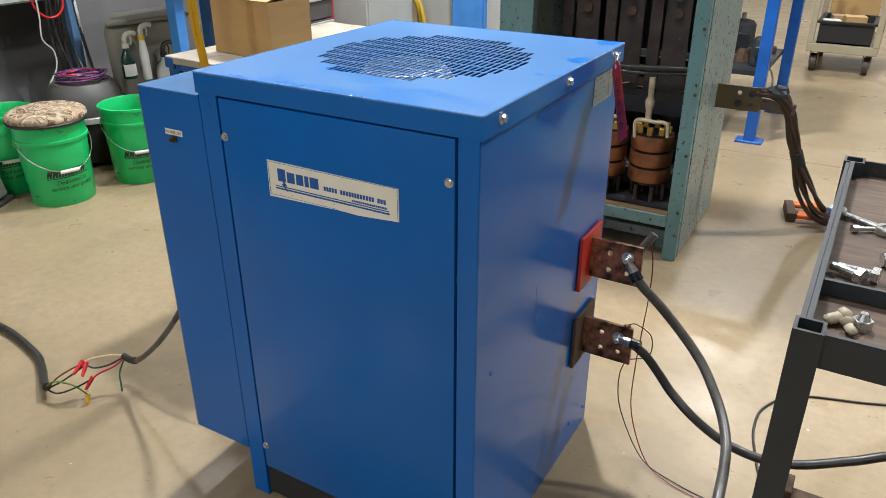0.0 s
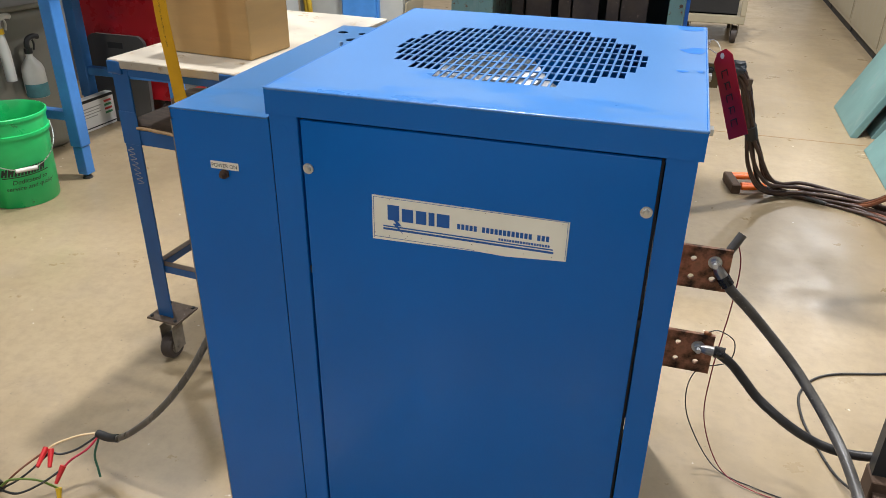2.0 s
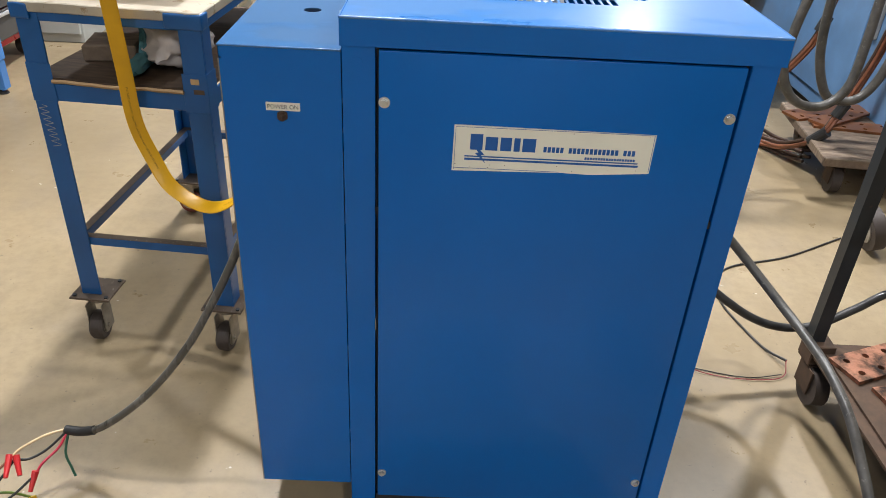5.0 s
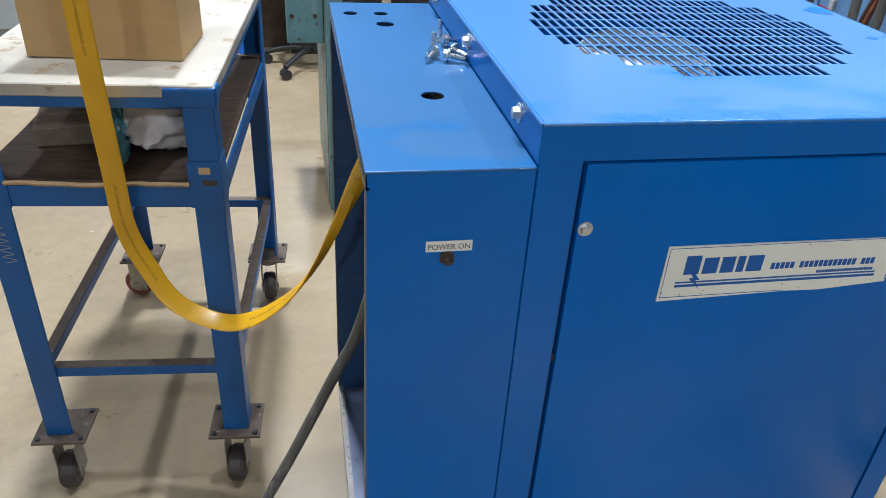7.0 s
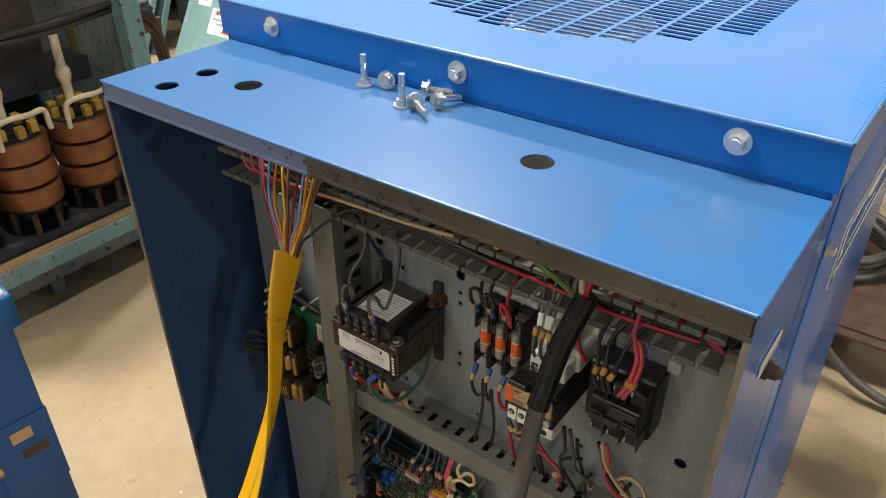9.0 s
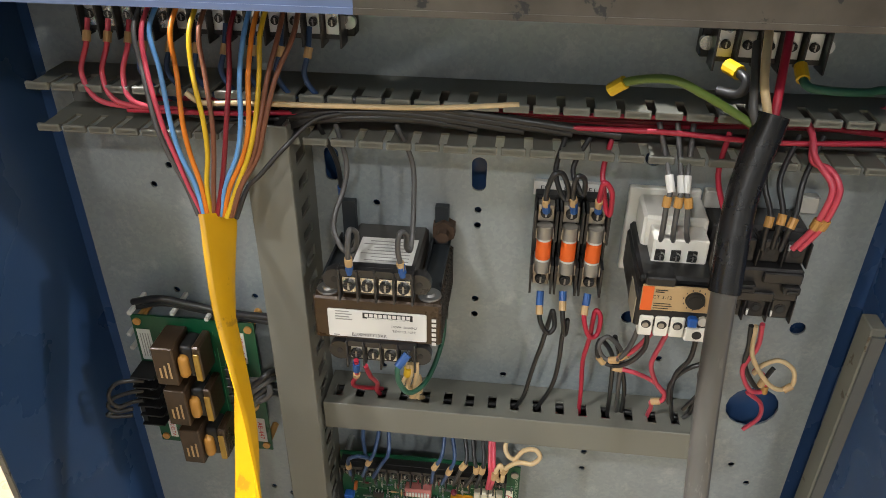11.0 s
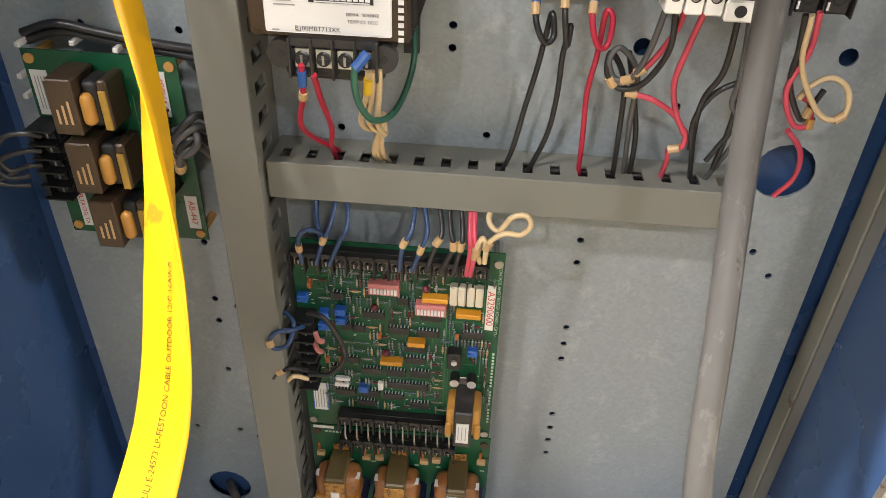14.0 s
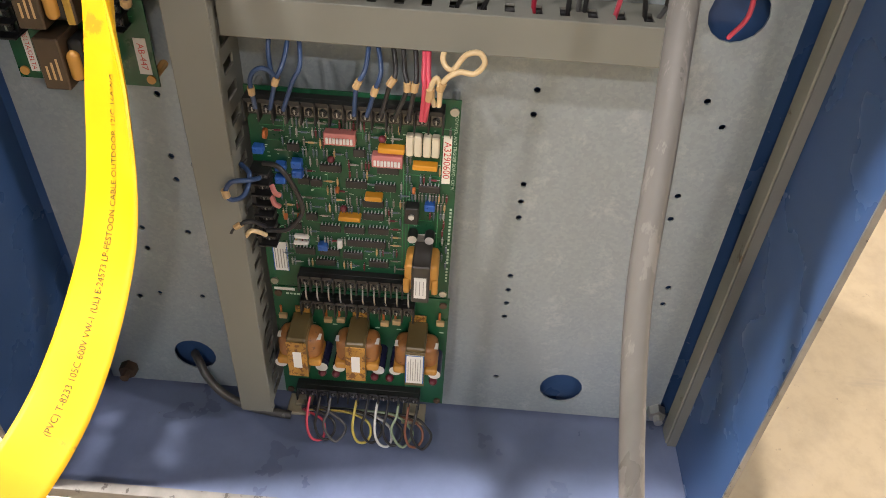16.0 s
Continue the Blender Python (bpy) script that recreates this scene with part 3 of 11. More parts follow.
def high_bay(x, y):
    o = thing("ceiling_light", (x, y, CEIL - 0.5), label="round white high-bay ceiling light on a rod, added out of view", category="ceiling light", group="high-bay lights")
    bm = B()
    lathe(bm, [(0.205, -0.08), (0.215, -0.08), (0.21, -0.02), (0.12, 0.09), (0.06, 0.13), (0.06, 0.2), (0.001, 0.2)], 32)
    part("housing", bm, M["white"], o, smooth=40)
    bm = B()
    lathe(bm, [(0.001, -0.07), (0.19, -0.07), (0.19, -0.06), (0.001, -0.06)], 32)
    part("diffuser", bm, M["lampface"], o)
    bm = B()
    cyl(bm, (0, 0, 0.2), (0, 0, 0.7), 0.008, seg=8)
    part("rod", bm, M["steel"], o)


hall()
# a fixture is added over each lamp, the fill lamps too
for lx, ly, watts in LAMPS:
    high_bay(lx, ly)
high_bay(-0.06, 0.45)


# ---- rectifier cabinet ----
def rectifier():
    o = thing("rectifier_cabinet", label="blue enamelled steel rectifier cabinet with a vented lid", category="cabinet")
    X0, X1, Y1, ZT = 0.0225, 0.606, 0.640, 0.955
    # carcass: side, back, posts
    bm = B()
    box(bm, X1 - 0.002, X1, 0.0025, Y1, 0.0, ZT)
    part("side_panel", bm, M["blue"], o)
    bm = B()
    box(bm, X0, X1, Y1 - 0.002, Y1, 0.03, ZT)
    part("back_panel", bm, M["blue"], o)
    bm = B()
    box(bm, X0, X0 + 0.002, 0.0025, Y1 - 0.003, 0.0, ZT)
    part("inner_side_panel", bm, M["blue"], o)
    for name, a, b, r in (("corner_post", X0 + 0.0005, 0.0672, 1), ("corner_post", 0.5685, X1, -1)):
        bm = B()
        box(bm, a, b, 0.0, 0.0022, 0.0, ZT)
        inner = b - 0.0011 if r > 0 else a + 0.0011
        box(bm, inner - 0.0011, inner + 0.0011, 0.0022, 0.03, 0.0, ZT)
        bmesh.ops.bevel(bm, geom=[e for e in bm.edges if abs(e.verts[0].co.z - e.verts[1].co.z) > 0.5], offset=0.0007, segments=2, affect="EDGES")
        part("corner_post", bm, M["blue"], o)
    # recess below the door, its shade painted in black
    bm = B()
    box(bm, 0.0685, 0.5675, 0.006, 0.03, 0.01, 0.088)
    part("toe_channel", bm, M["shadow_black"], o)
    # door
    bm = B()
    box(bm, 0.0720, 0.5636, -0.0012, 0.018, 0.092, 0.9482, 0.0018, seg=2)
    d = part("door", bm, M["blue"], o, smooth=40)
    # black strips put into the gap round the door as its shade
    for x0, x1, z0, z1 in ((0.0684, 0.0719, 0.09, 0.9522), (0.5637, 0.5673, 0.09, 0.9522), (0.0720, 0.5636, 0.9484, 0.9522)):
        bm = B()
        box(bm, x0, x1, 0.010, 0.02, z0, z1)
        part("door_gap_shade", bm, M["shadow_black"], o)
    for x, z in ((0.08, 0.877), (0.554, 0.877), (0.08, 0.155), (0.554, 0.155)):
        bm = B()
        hex_bolt(bm, (x, -0.0012, z), (0, -1, 0), 0.0056, 0.0080, 0.0045)
        part("bolt", bm, M["zinc"], d, smooth=30)
    # name plate
    bm = B()
    c = [(0.1775, 0.8505), (0.4595, 0.8485), (0.4588, 0.7895), (0.375, 0.7835), (0.335, 0.7845), (0.1768, 0.7808)]
    vs = [[bm.verts.new((x, y, z)) for x, z in c] for y in (-0.0014, -0.0030)]
    bm.faces.new(vs[0])
    bm.faces.new(vs[1][::-1])
    for k in range(6):
        bm.faces.new((vs[0][k], vs[0][(k + 1) % 6], vs[1][(k + 1) % 6], vs[1][k]))
    bmesh.ops.recalc_face_normals(bm, faces=bm.faces)
    plate = part("name_plate", bm, M["cream"], d, "cream name plate with blue printed shapes")
    pl = lambda u, v, t: (u, -0.0030 - t, v - (u - 0.18) * 0.0)
    bm = B()
    # maker's mark: five heavy blue blocks and a bolt, small lines as bars
    rows = [(0.201, 0.2185, 0.8145, 0.838)]
    for u, w in ((0.2225, 0.017), (0.2435, 0.0155), (0.2625, 0.0085), (0.2745, 0.0185)):
        rows += [(u, u + w, 0.8145, 0.8345)]
    for k in range(22):
        u = 0.3045 + k * 0.00595
        if k in (5, 18):
            continue
        rows.append((u, u + 0.0043, 0.8155, 0.8235))
    for k in range(19):
        rows.append((0.3640 + k * 0.0038, 0.3640 + k * 0.0038 + 0.0028, 0.8072, 0.8105))
    rows += [(0.194, 0.440, 0.8035, 0.8052), (0.194, 0.441, 0.7985, 0.8014)]
    for u0, u1, v0, v1 in ((0.1795, 0.4575, 0.8478, 0.8482), (0.1795, 0.1800, 0.7835, 0.8478), (0.4570, 0.4575, 0.792, 0.8478), (0.1800, 0.330, 0.7856, 0.7860)):
        rows.append((u0, u1, v0, v1))
    part("print", bars(bm, rows, pl), M["ink_blue"], d)
    rng = random.Random(77)
    bm = B()
    for k in range(14):
        u, v, r = rng.uniform(0.18, 0.455), rng.choice((0.7875, 0.793, 0.846)) + rng.uniform(-0.002, 0.002), rng.uniform(0.0004, 0.0011)
        bars(bm, [(u, u + r, v, v + r)], pl)
    tagged(part("rust_speck", bm, M["rust"], d), kind="stuff")
    bm = B()
    pts = [(0.2125, 0.8185), (0.222, 0.807), (0.217, 0.8065), (0.224, 0.7945), (0.2085, 0.8095), (0.2135, 0.8105), (0.2075, 0.8185)]
    bm.faces.new([bm.verts.new((x, -0.0039, z)) for x, z in pts])
    part("print", bm, M["ink_blue"], d)
    # lid with skirt and slotted vent
    lid_z0, lid_z1 = 0.9525, 0.9915
    LX0, LX1, LY0, LY1 = 0.0205, 0.612, -0.0035, 0.645
    for a in ((LX0, LX1, LY0, LY0 + 0.002), (LX0, LX1, LY1 - 0.002, LY1), (LX0, LX0 + 0.002, LY0 + 0.002, LY1 - 0.002), (LX1 - 0.002, LX1, LY0 + 0.002, LY1 - 0.002)):
        bm = B()
        box(bm, a[0], a[1], a[2], a[3], lid_z0, lid_z1 - 0.0015)
        skirt = part("lid_skirt", bm, M["blue"], o)
    # rounded folds of the lid
    for p0, p1 in (((LX0 + 0.001, LY0 + 0.001), (LX1 - 0.001, LY0 + 0.001)), ((LX0 + 0.001, LY0 + 0.001), (LX0 + 0.001, LY1 - 0.001)), ((LX1 - 0.001, LY0 + 0.001), (LX1 - 0.001, LY1 - 0.001))):
        bm = B()
        cyl(bm, (*p0, lid_z1 - 0.0018), (*p1, lid_z1 - 0.0018), 0.0021, seg=12)
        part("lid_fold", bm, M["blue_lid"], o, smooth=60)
    # vent: brick-bonded rectangular slots in a circle
    cx, cy, R = 0.315, 0.325, 0.212
    pitch_u, pitch_v, hole_u, hole_v = 0.0125, 0.0400, 0.0090, 0.0352
    bm = B()
    t = 0.0016
    z1 = lid_z1

    def quad(x0, x1, y0, y1):
        if x1 - x0 > 1e-6 and y1 - y0 > 1e-6:
            box(bm, x0, x1, y0, y1, z1 - t, z1)

    nu = int(R / pitch_u)
    xcur = LX0
    for j in range(-nu, nu + 1):
        xc = cx + j * pitch_u
        half = math.sqrt(max(R * R - (j * pitch_u) ** 2, 0))
        x0, x1 = xc - hole_u / 2, xc + hole_u / 2
        off = 0.5 * pitch_v
        quad(xcur, x0, LY0, LY1)
        xcur = x1
        ys = LY0
        for k in range(-14, 15):
            if abs(k * pitch_v + off) + hole_v * 0.3 <= half:
                yc = cy + k * pitch_v + off
                quad(x0, x1, ys, yc - hole_v / 2)
                ys = yc + hole_v / 2
        quad(x0, x1, ys, LY1)
    quad(xcur, LX1, LY0, LY1)
    bmesh.ops.remove_doubles(bm, verts=bm.verts, dist=1e-6)
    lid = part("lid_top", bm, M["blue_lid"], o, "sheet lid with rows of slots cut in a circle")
    # rolled front and side edges of the lid
    bm = B()
    for p, q in (((LX0, LY0, 0), (LX1, LY0, 0)), ((LX1, LY0, 0), (LX1, LY1, 0)), ((LX1, LY1, 0), (LX0, LY1, 0)), ((LX0, LY1, 0), (LX0, LY0, 0))):
        c0, c1 = Vector((LX0 + LX1, LY0 + LY1, 0)) / 2, None
        pa = Vector(p) + Vector((0.0018 if p[0] < 0.3 else -0.0018, 0.0018 if p[1] < 0.3 else -0.0018, lid_z1 - 0.0022))
        qa = Vector(q) + Vector((0.0018 if q[0] < 0.3 else -0.0018, 0.0018 if q[1] < 0.3 else -0.0018, lid_z1 - 0.0022))
        cyl(bm, pa, qa, 0.0024, seg=12)
    part("lid_edge", bm, M["blue"], o, smooth=50)
    for x, y, ax in ((LX1, 0.057, 1), (LX1, 0.330, 1), (LX1, 0.590, 1), (LX0, 0.070, -1), (LX0, 0.320, -1), (LX0, 0.560, -1)):
        bm = B()
        hex_bolt(bm, (x, y, 0.9735), (ax, 0, 0), 0.0070, 0.0104, 0.006)
        part("bolt", bm, M["zinc"], skirt, smooth=30)
    # fan and motor glimpsed under the vent
    bm = B()
    cyl(bm, (cx, cy, 0.84), (cx, cy, 0.90), 0.07, seg=28)
    for k in range(5):
        m = Matrix.Translation((cx, cy, 0.88)) @ pose(0, 0, 0, 0, 0, k * 72) @ pose(0, 0, 0, 24, 0, 0)
        box(bm, 0.055, 0.185, -0.045, 0.045, -0.001, 0.001, 0.0, m)
    part("fan", bm, M["alu"], o, "bare aluminium cooling fan below the vent")
    for k in range(6):
        z = 0.905 + k * 0.0105
        r = 0.125 - 0.008 * k
        bm = B()
        lathe(bm, [(r, z), (r, z + 0.004), (r - 0.006, z + 0.008), (r - 0.008, z + 0.012)], 36, (cx - 0.05, cy, 0))
        part("shroud_rib", bm, M["alu"], o, "bright aluminium rib of the fan shroud", smooth=30)
    # black sheet added so that the inside stays dark below the vent
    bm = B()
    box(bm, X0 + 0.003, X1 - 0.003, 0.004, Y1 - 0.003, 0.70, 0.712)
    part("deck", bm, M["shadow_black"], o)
    # right side: screws, scrape, rating plate
    for y, z in ((0.518, 0.065), (0.314, 0.047), (0.06, 0.5), (0.62, 0.05)):
        bm = B()
        cyl(bm, (X1, y, z), (X1 + 0.003, y, z), 0.005, 0.003, seg=10)
        part("screw", bm, M["blue"], o)
    bm = B()
    box(bm, X1 + 0.0002, X1 + 0.0012, 0.490, 0.600, 0.887, 0.9475)
    part("rating_plate", bm, M["steel"], o, "bare metal rating plate")
    bm = B()
    bars(bm, [(0.50 + 0.02 * k, 0.513 + 0.02 * k, 0.893 + r * 0.011, 0.898 + r * 0.011) for k in range(5) for r in range(5) if (k + r) % 3], lambda u, v, d: (X1 + 0.0012 + d, u, v))
    part("print", bm, M["ink_grey"], o)
    bm = B()
    bars(bm, [(0.254, 0.2555, 0.505, 0.586)], lambda u, v, d: (X1 + d, u, v), 0.0004)
    part("scratch", bm, M["ink_blue"], o)
    # plugged hole beside the door
    bm = B()
    cyl(bm, (0.0435, -0.0004, 0.93), (0.0435, 0.002, 0.93), 0.0075, seg=18)
    part("plug", bm, M["blue"], o)
    return o


def busbar(z0, z1, col, label):
    """A drilled copper bar end coming out of the cabinet's side through an insulating plate."""
    o = thing("bus_bar", (0.607, 0.545, (z0 + z1) / 2), label=label, category="bus bar", group="output bus bars")
    zc = (z1 - z0) / 2
    bm = B()
    holes = [(0.052, 0.020, 0.0065, 0), (0.052, -0.022, 0.0065, 0), (0.094, -0.022, 0.0065, 0)]
    sheet_with_holes(bm, -0.02, 0.125, -zc, zc, holes, lambda u, v, d: (u, d - 0.0045, v), 0.009, 14)
    bar = part("bar", bm, M["copper"], o)
    bm = B()
    box(bm, 0.0005, 0.008, -0.062, 0.062, -0.066, 0.066, 0.001)
    part("insulating_plate", bm, M[col], o)
    bm = B()
    cyl(bm, (0.094, -0.0045, 0.018), (0.094, -0.0075, 0.018), 0.014, seg=20)
    cyl(bm, (0.094, -0.0075, 0.018), (0.094, -0.017, 0.018), 0.0095, seg=6)
    cyl(bm, (0.094, -0.017, 0.018), (0.094, -0.026, 0.018), 0.0055, seg=10)
    part("bolt", bm, M["zinc"], o)
    return o


RECTIFIER = rectifier()
busbar(0.482, 0.578, "red_insul", "tarnished copper bar with a red insulating plate")
busbar(0.274, 0.371, "rust", "tarnished copper bar with a dark insulating plate")


# ---- cables round the cabinet ----
def cable(name, pts, r, material, label, seg=12, per=10, category="cable", group=""):
    o = thing(name, pts[0], label=label, category=category, group=group)
    p0 = Vector(pts[0])
    bm = B()
    tube(bm, [Vector(p) - p0 for p in pts], r, seg, per)
    part("jacket", bm, material, o, smooth=60)
    return o


def lug(o, at, to, r):
    """A crimped cable lug from the cable's end to the bolt, in world places."""
    b = Vector(o.matrix_basis.translation)
    a, c = Vector(at) - b, Vector(to) - b
    bm = B()
    cyl(bm, a, a + (c - a) * 0.6, r * 0.92, seg=12)
    cyl(bm, a + (c - a) * 0.6, c, r * 0.9, r * 0.6, seg=12)
    part("lug", bm, M["steel"], o)
    bm = B()
    cyl(bm, a + (a - c) * 0.5, a + (c - a) * 0.12, r * 1.1, seg=14)
    part("sleeve", bm, M["black_gloss"], o)




# ---- control box on the cabinet's side ----
def control_box():
    o = thing("control_box", (0, 0, 0.122), label="blue steel control box with its cover off, fixed to the rectifier", category="electrical box")
    XA, XB, YB, H = -0.1415, 0.0215, 0.634, 0.8245
    T = 0.0018
    bm = B()
    box(bm, XA, XB, 0.0, T, 0.0, H - T, 0.0006)
    front = part("front_wall", bm, M["blue"], o)
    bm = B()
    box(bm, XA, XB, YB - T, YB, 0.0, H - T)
    part("back_wall", bm, M["blue_shaded"], o)
    bm = B()
    box(bm, XA + 0.001, XB, T, YB - T, 0.0, T)
    part("bottom_wall", bm, M["dusty_blue"], o, "dusty blue bottom sheet")
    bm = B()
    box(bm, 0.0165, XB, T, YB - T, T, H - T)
    part("rear_sheet", bm, M["blue_shaded"], o)
    # inside skin in the darker blue that carries the box's shade
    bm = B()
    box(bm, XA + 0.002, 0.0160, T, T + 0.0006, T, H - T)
    part("front_inner_face", bm, M["blue_shaded"], o)
    bm = B()
    holes = [(-0.046, 0.197, 0.0135, 0), (-0.066, 0.505, 0.0135, 0), (-0.113, 0.567, 0.0110, 0), (-0.066, 0.566, 0.0110, 0)]
    sheet_with_holes(bm, XA, XB, -0.0006, YB, holes, lambda u, v, d: (u, v, H - d), T, 24)
    part("top_wall", bm, M["blue_top"], o, "blue top sheet with four conduit holes")
    for p0, p1 in (((XA + 0.0008, 0.0), (XA + 0.0008, YB)), ((XA, -0.0002), (XB, -0.0002))):
        bm = B()
        cyl(bm, (*p0, H - 0.0013), (*p1, H - 0.0013), 0.0016, seg=12)
        part("top_fold", bm, M["blue_top"], o, smooth=60)
    # folded lips round the opening, worn to metal
    bm = B()
    box(bm, XA, XA + 0.0016, 0.0, 0.352, H - 0.017, H - T - 0.0002)
    box(bm, XA - 0.0006, XA + 0.004, 0.0, 0.352, H - 0.0195, H - 0.0165)
    part("top_lip", bm, M["raw_edge"], o, "lip worn to dark metal")
    bm = B()
    box(bm, XA, XA + 0.0016, 0.352, YB, H - 0.017, H - T - 0.0002)
    box(bm, XA - 0.0006, XA + 0.004, 0.352, YB, H - 0.0195, H - 0.0165)
    part("top_lip", bm, M["lip_blue"], o, "lip with dull blue paint")
    rng = random.Random(31)
    for k in range(7):
        bm = B()
        y = 0.30 + rng.uniform(0, 0.10)
        z = H - 0.004 - rng.uniform(0, 0.009)
        r = rng.uniform(0.001, 0.0035)
        cyl(bm, (XA - 0.0004, y, z), (XA + 0.0004, y, z), r, seg=9)
        part("paint_chip", bm, M["rust"], o, "bare chip in the paint")
    bm = B()
    box(bm, XA - 0.0008, XA + 0.001, -0.0004, 0.004, 0.0, H - 0.02)
    part("front_edge", bm, M["scraped_edge"], o)
    bm = B()
    box(bm, XA - 0.0008, XA + 0.001, YB - 0.004, YB + 0.0004, 0.0, H - 0.02)
    part("back_edge", bm, M["scraped_edge"], o)
    bm = B()
    box(bm, XA - 0.0008, XA + 0.0006, 0.004, YB - 0.004, 0.0, 0.014)
    box(bm, XA + 0.0006, XA + 0.010, 0.004, YB - 0.004, 0.0118, 0.0134)
    part("bottom_lip", bm, M["scraped_edge"], o)
    # pilot lamp and its plate
    bm = B()
    box(bm, -0.0825, -0.0355, -0.0016, -0.0002, 0.7355, 0.7475, 0.0004)
    plate = part("sign_plate", bm, M["cream"], front, "engraved cream plate")
    lettering("POWER ON", 0.0088, Matrix.Translation((-0.0590, -0.0022, 0.7412)) @ FRONT, M["ink"], front, 0.92)
    bm = B()
    cyl(bm, (-0.0605, 0, 0.7285), (-0.0605, -0.004, 0.7285), 0.0078, seg=6)
    cyl(bm, (-0.0605, -0.004, 0.7285), (-0.0605, -0.009, 0.7285), 0.0058, 0.0052, seg=16)
    cyl(bm, (-0.0605, -0.009, 0.7285), (-0.0605, -0.013, 0.7285), 0.0052, 0.0025, seg=16)
    part("pilot_lamp", bm, M["rust"], front, "dark unlit pilot lamp", smooth=40)
    # gasket channel on the inside of the front wall
    bm = B()
    box(bm, -0.026, -0.006, 0.0026, 0.0135, 0.004, 0.566, 0.0008)
    part("channel", bm, M["channel"], o, "olive-grey mounting channel")
    bm = B()
    box(bm, -0.0285, -0.026, 0.0028, 0.012, 0.004, 0.560)
    part("channel_edge", bm, M["duct_in"], o)
    # hinged bracket at the top front
    bm = B()
    box(bm, -0.010, 0.002, 0.0026, 0.0085, 0.692, 0.728, 0.001)
    cyl(bm, (-0.004, 0.03, 0.694), (-0.004, 0.03, 0.697), 0.004, seg=8)
    part("bracket", bm, M["channel"], o)
    return o


def back_panel():
    o = thing("mounting_panel", (0, 0, 0.127), label="galvanised steel mounting panel drilled with many holes", category="mounting panel")
    small = 0.0027
    hs = []
    for y, zs in ((0.198, (0.513, 0.492, 0.426, 0.408, 0.391, 0.323, 0.305, 0.288, 0.270, 0.181)), (0.300, (0.751, 0.738, 0.671, 0.656)),
                  (0.071, (0.514, 0.426, 0.402)), (0.054, (0.493, 0.324, 0.303)), (0.492, (0.485, 0.427, 0.403, 0.345, 0.264)),
                  (0.474, (0.420, 0.257)), (0.534, (0.346, 0.322, 0.264, 0.773)), (0.549, (0.658, 0.756)), (0.482, (0.657, 0.757)),
                  (0.376, (0.594, 0.752)), (0.274, (0.595,)), (0.555, (0.258,)), (0.150, (0.625,)), (0.292, (0.905,))):
        hs += [(y, z - 0.127, small, 0) for z in zs]
    hs += [(0.180, 0.800 - 0.127, 0.006, 0), (0.179, 0.664 - 0.127, 0.006, 0), (0.052, 0.665 - 0.127, 0.006, 0), (0.058, 0.802 - 0.127, 0.006, 0)]
    hs += [(0.300, 0.780 - 0.127, 0.0055, 0.008), (0.408, 0.782 - 0.127, 0.0055, 0.008)]
    hs += [(0.068, 0.582 - 0.127, 0.021, 0), (0.129, 0.171 - 0.127, 0.022, 0), (0.514, 0.176 - 0.127, 0.022, 0)]
    bm = B()
    sheet_with_holes(bm, 0.022, 0.612, 0.002, 0.812, hs, lambda u, v, d: (d, u, v), 0.002, 16)
    part("sheet", bm, M["galv"], o)
    for y, z in ((0.589, 0.149), (0.025, 0.149), (0.036, 0.905), (0.3245, 0.7355)):
        bm = B()
        cyl(bm, (0, y, z - 0.127), (-0.010, y, z - 0.127), 0.0095, 0.009, seg=6)
        cyl(bm, (-0.010, y, z - 0.127), (-0.018, y, z - 0.127), 0.0045, seg=10)
        part("nut", bm, M["rust"] if y > 0.3 else M["steel"], o)
    return o


def duct_finger_mesh(w, h, t=0.0016):
    bm = B()
    box(bm, -t / 2, t / 2, -w / 2, w / 2, 0, h)
    box(bm, -0.0026, 0.0026, -w / 2 - 0.0017, w / 2 + 0.0017, h - 0.0030, h, 0.0006)
    me = bpy.data.meshes.new("finger")
    bm.to_mesh(me)
    bm.free()
    me.materials.append(M["duct"])
    return me


def slotted_side(bm, a0, a1, depth, place, pitch=0.0155, slot=0.0072, lo=0.010, hi=0.008):
    """One comb side of a wire duct: a solid foot and rail with slots between."""
    n = int((a1 - a0) / pitch)
    p = (a1 - a0) / n

    def slab(u0, u1, d0, d1):
        q = [Vector(place(u, d, s)) for s in (0, 0.0016) for u, d in ((u0, d0), (u1, d0), (u1, d1), (u0, d1))]
        vs = [bm.verts.new(c) for c in q]
        for f in ((0, 1, 2, 3), (7, 6, 5, 4), (0, 4, 5, 1), (1, 5, 6, 2), (2, 6, 7, 3), (3, 7, 4, 0)):
            bm.faces.new([vs[i] for i in f])

    slab(a0, a1, 0, lo)
    slab(a0, a1, depth - hi, depth)
    for k in range(n + 1):
        u0 = a0 + k * p - (p - slot) / 2
        slab(max(a0, u0), min(a1, u0 + p - slot), lo, depth - hi)


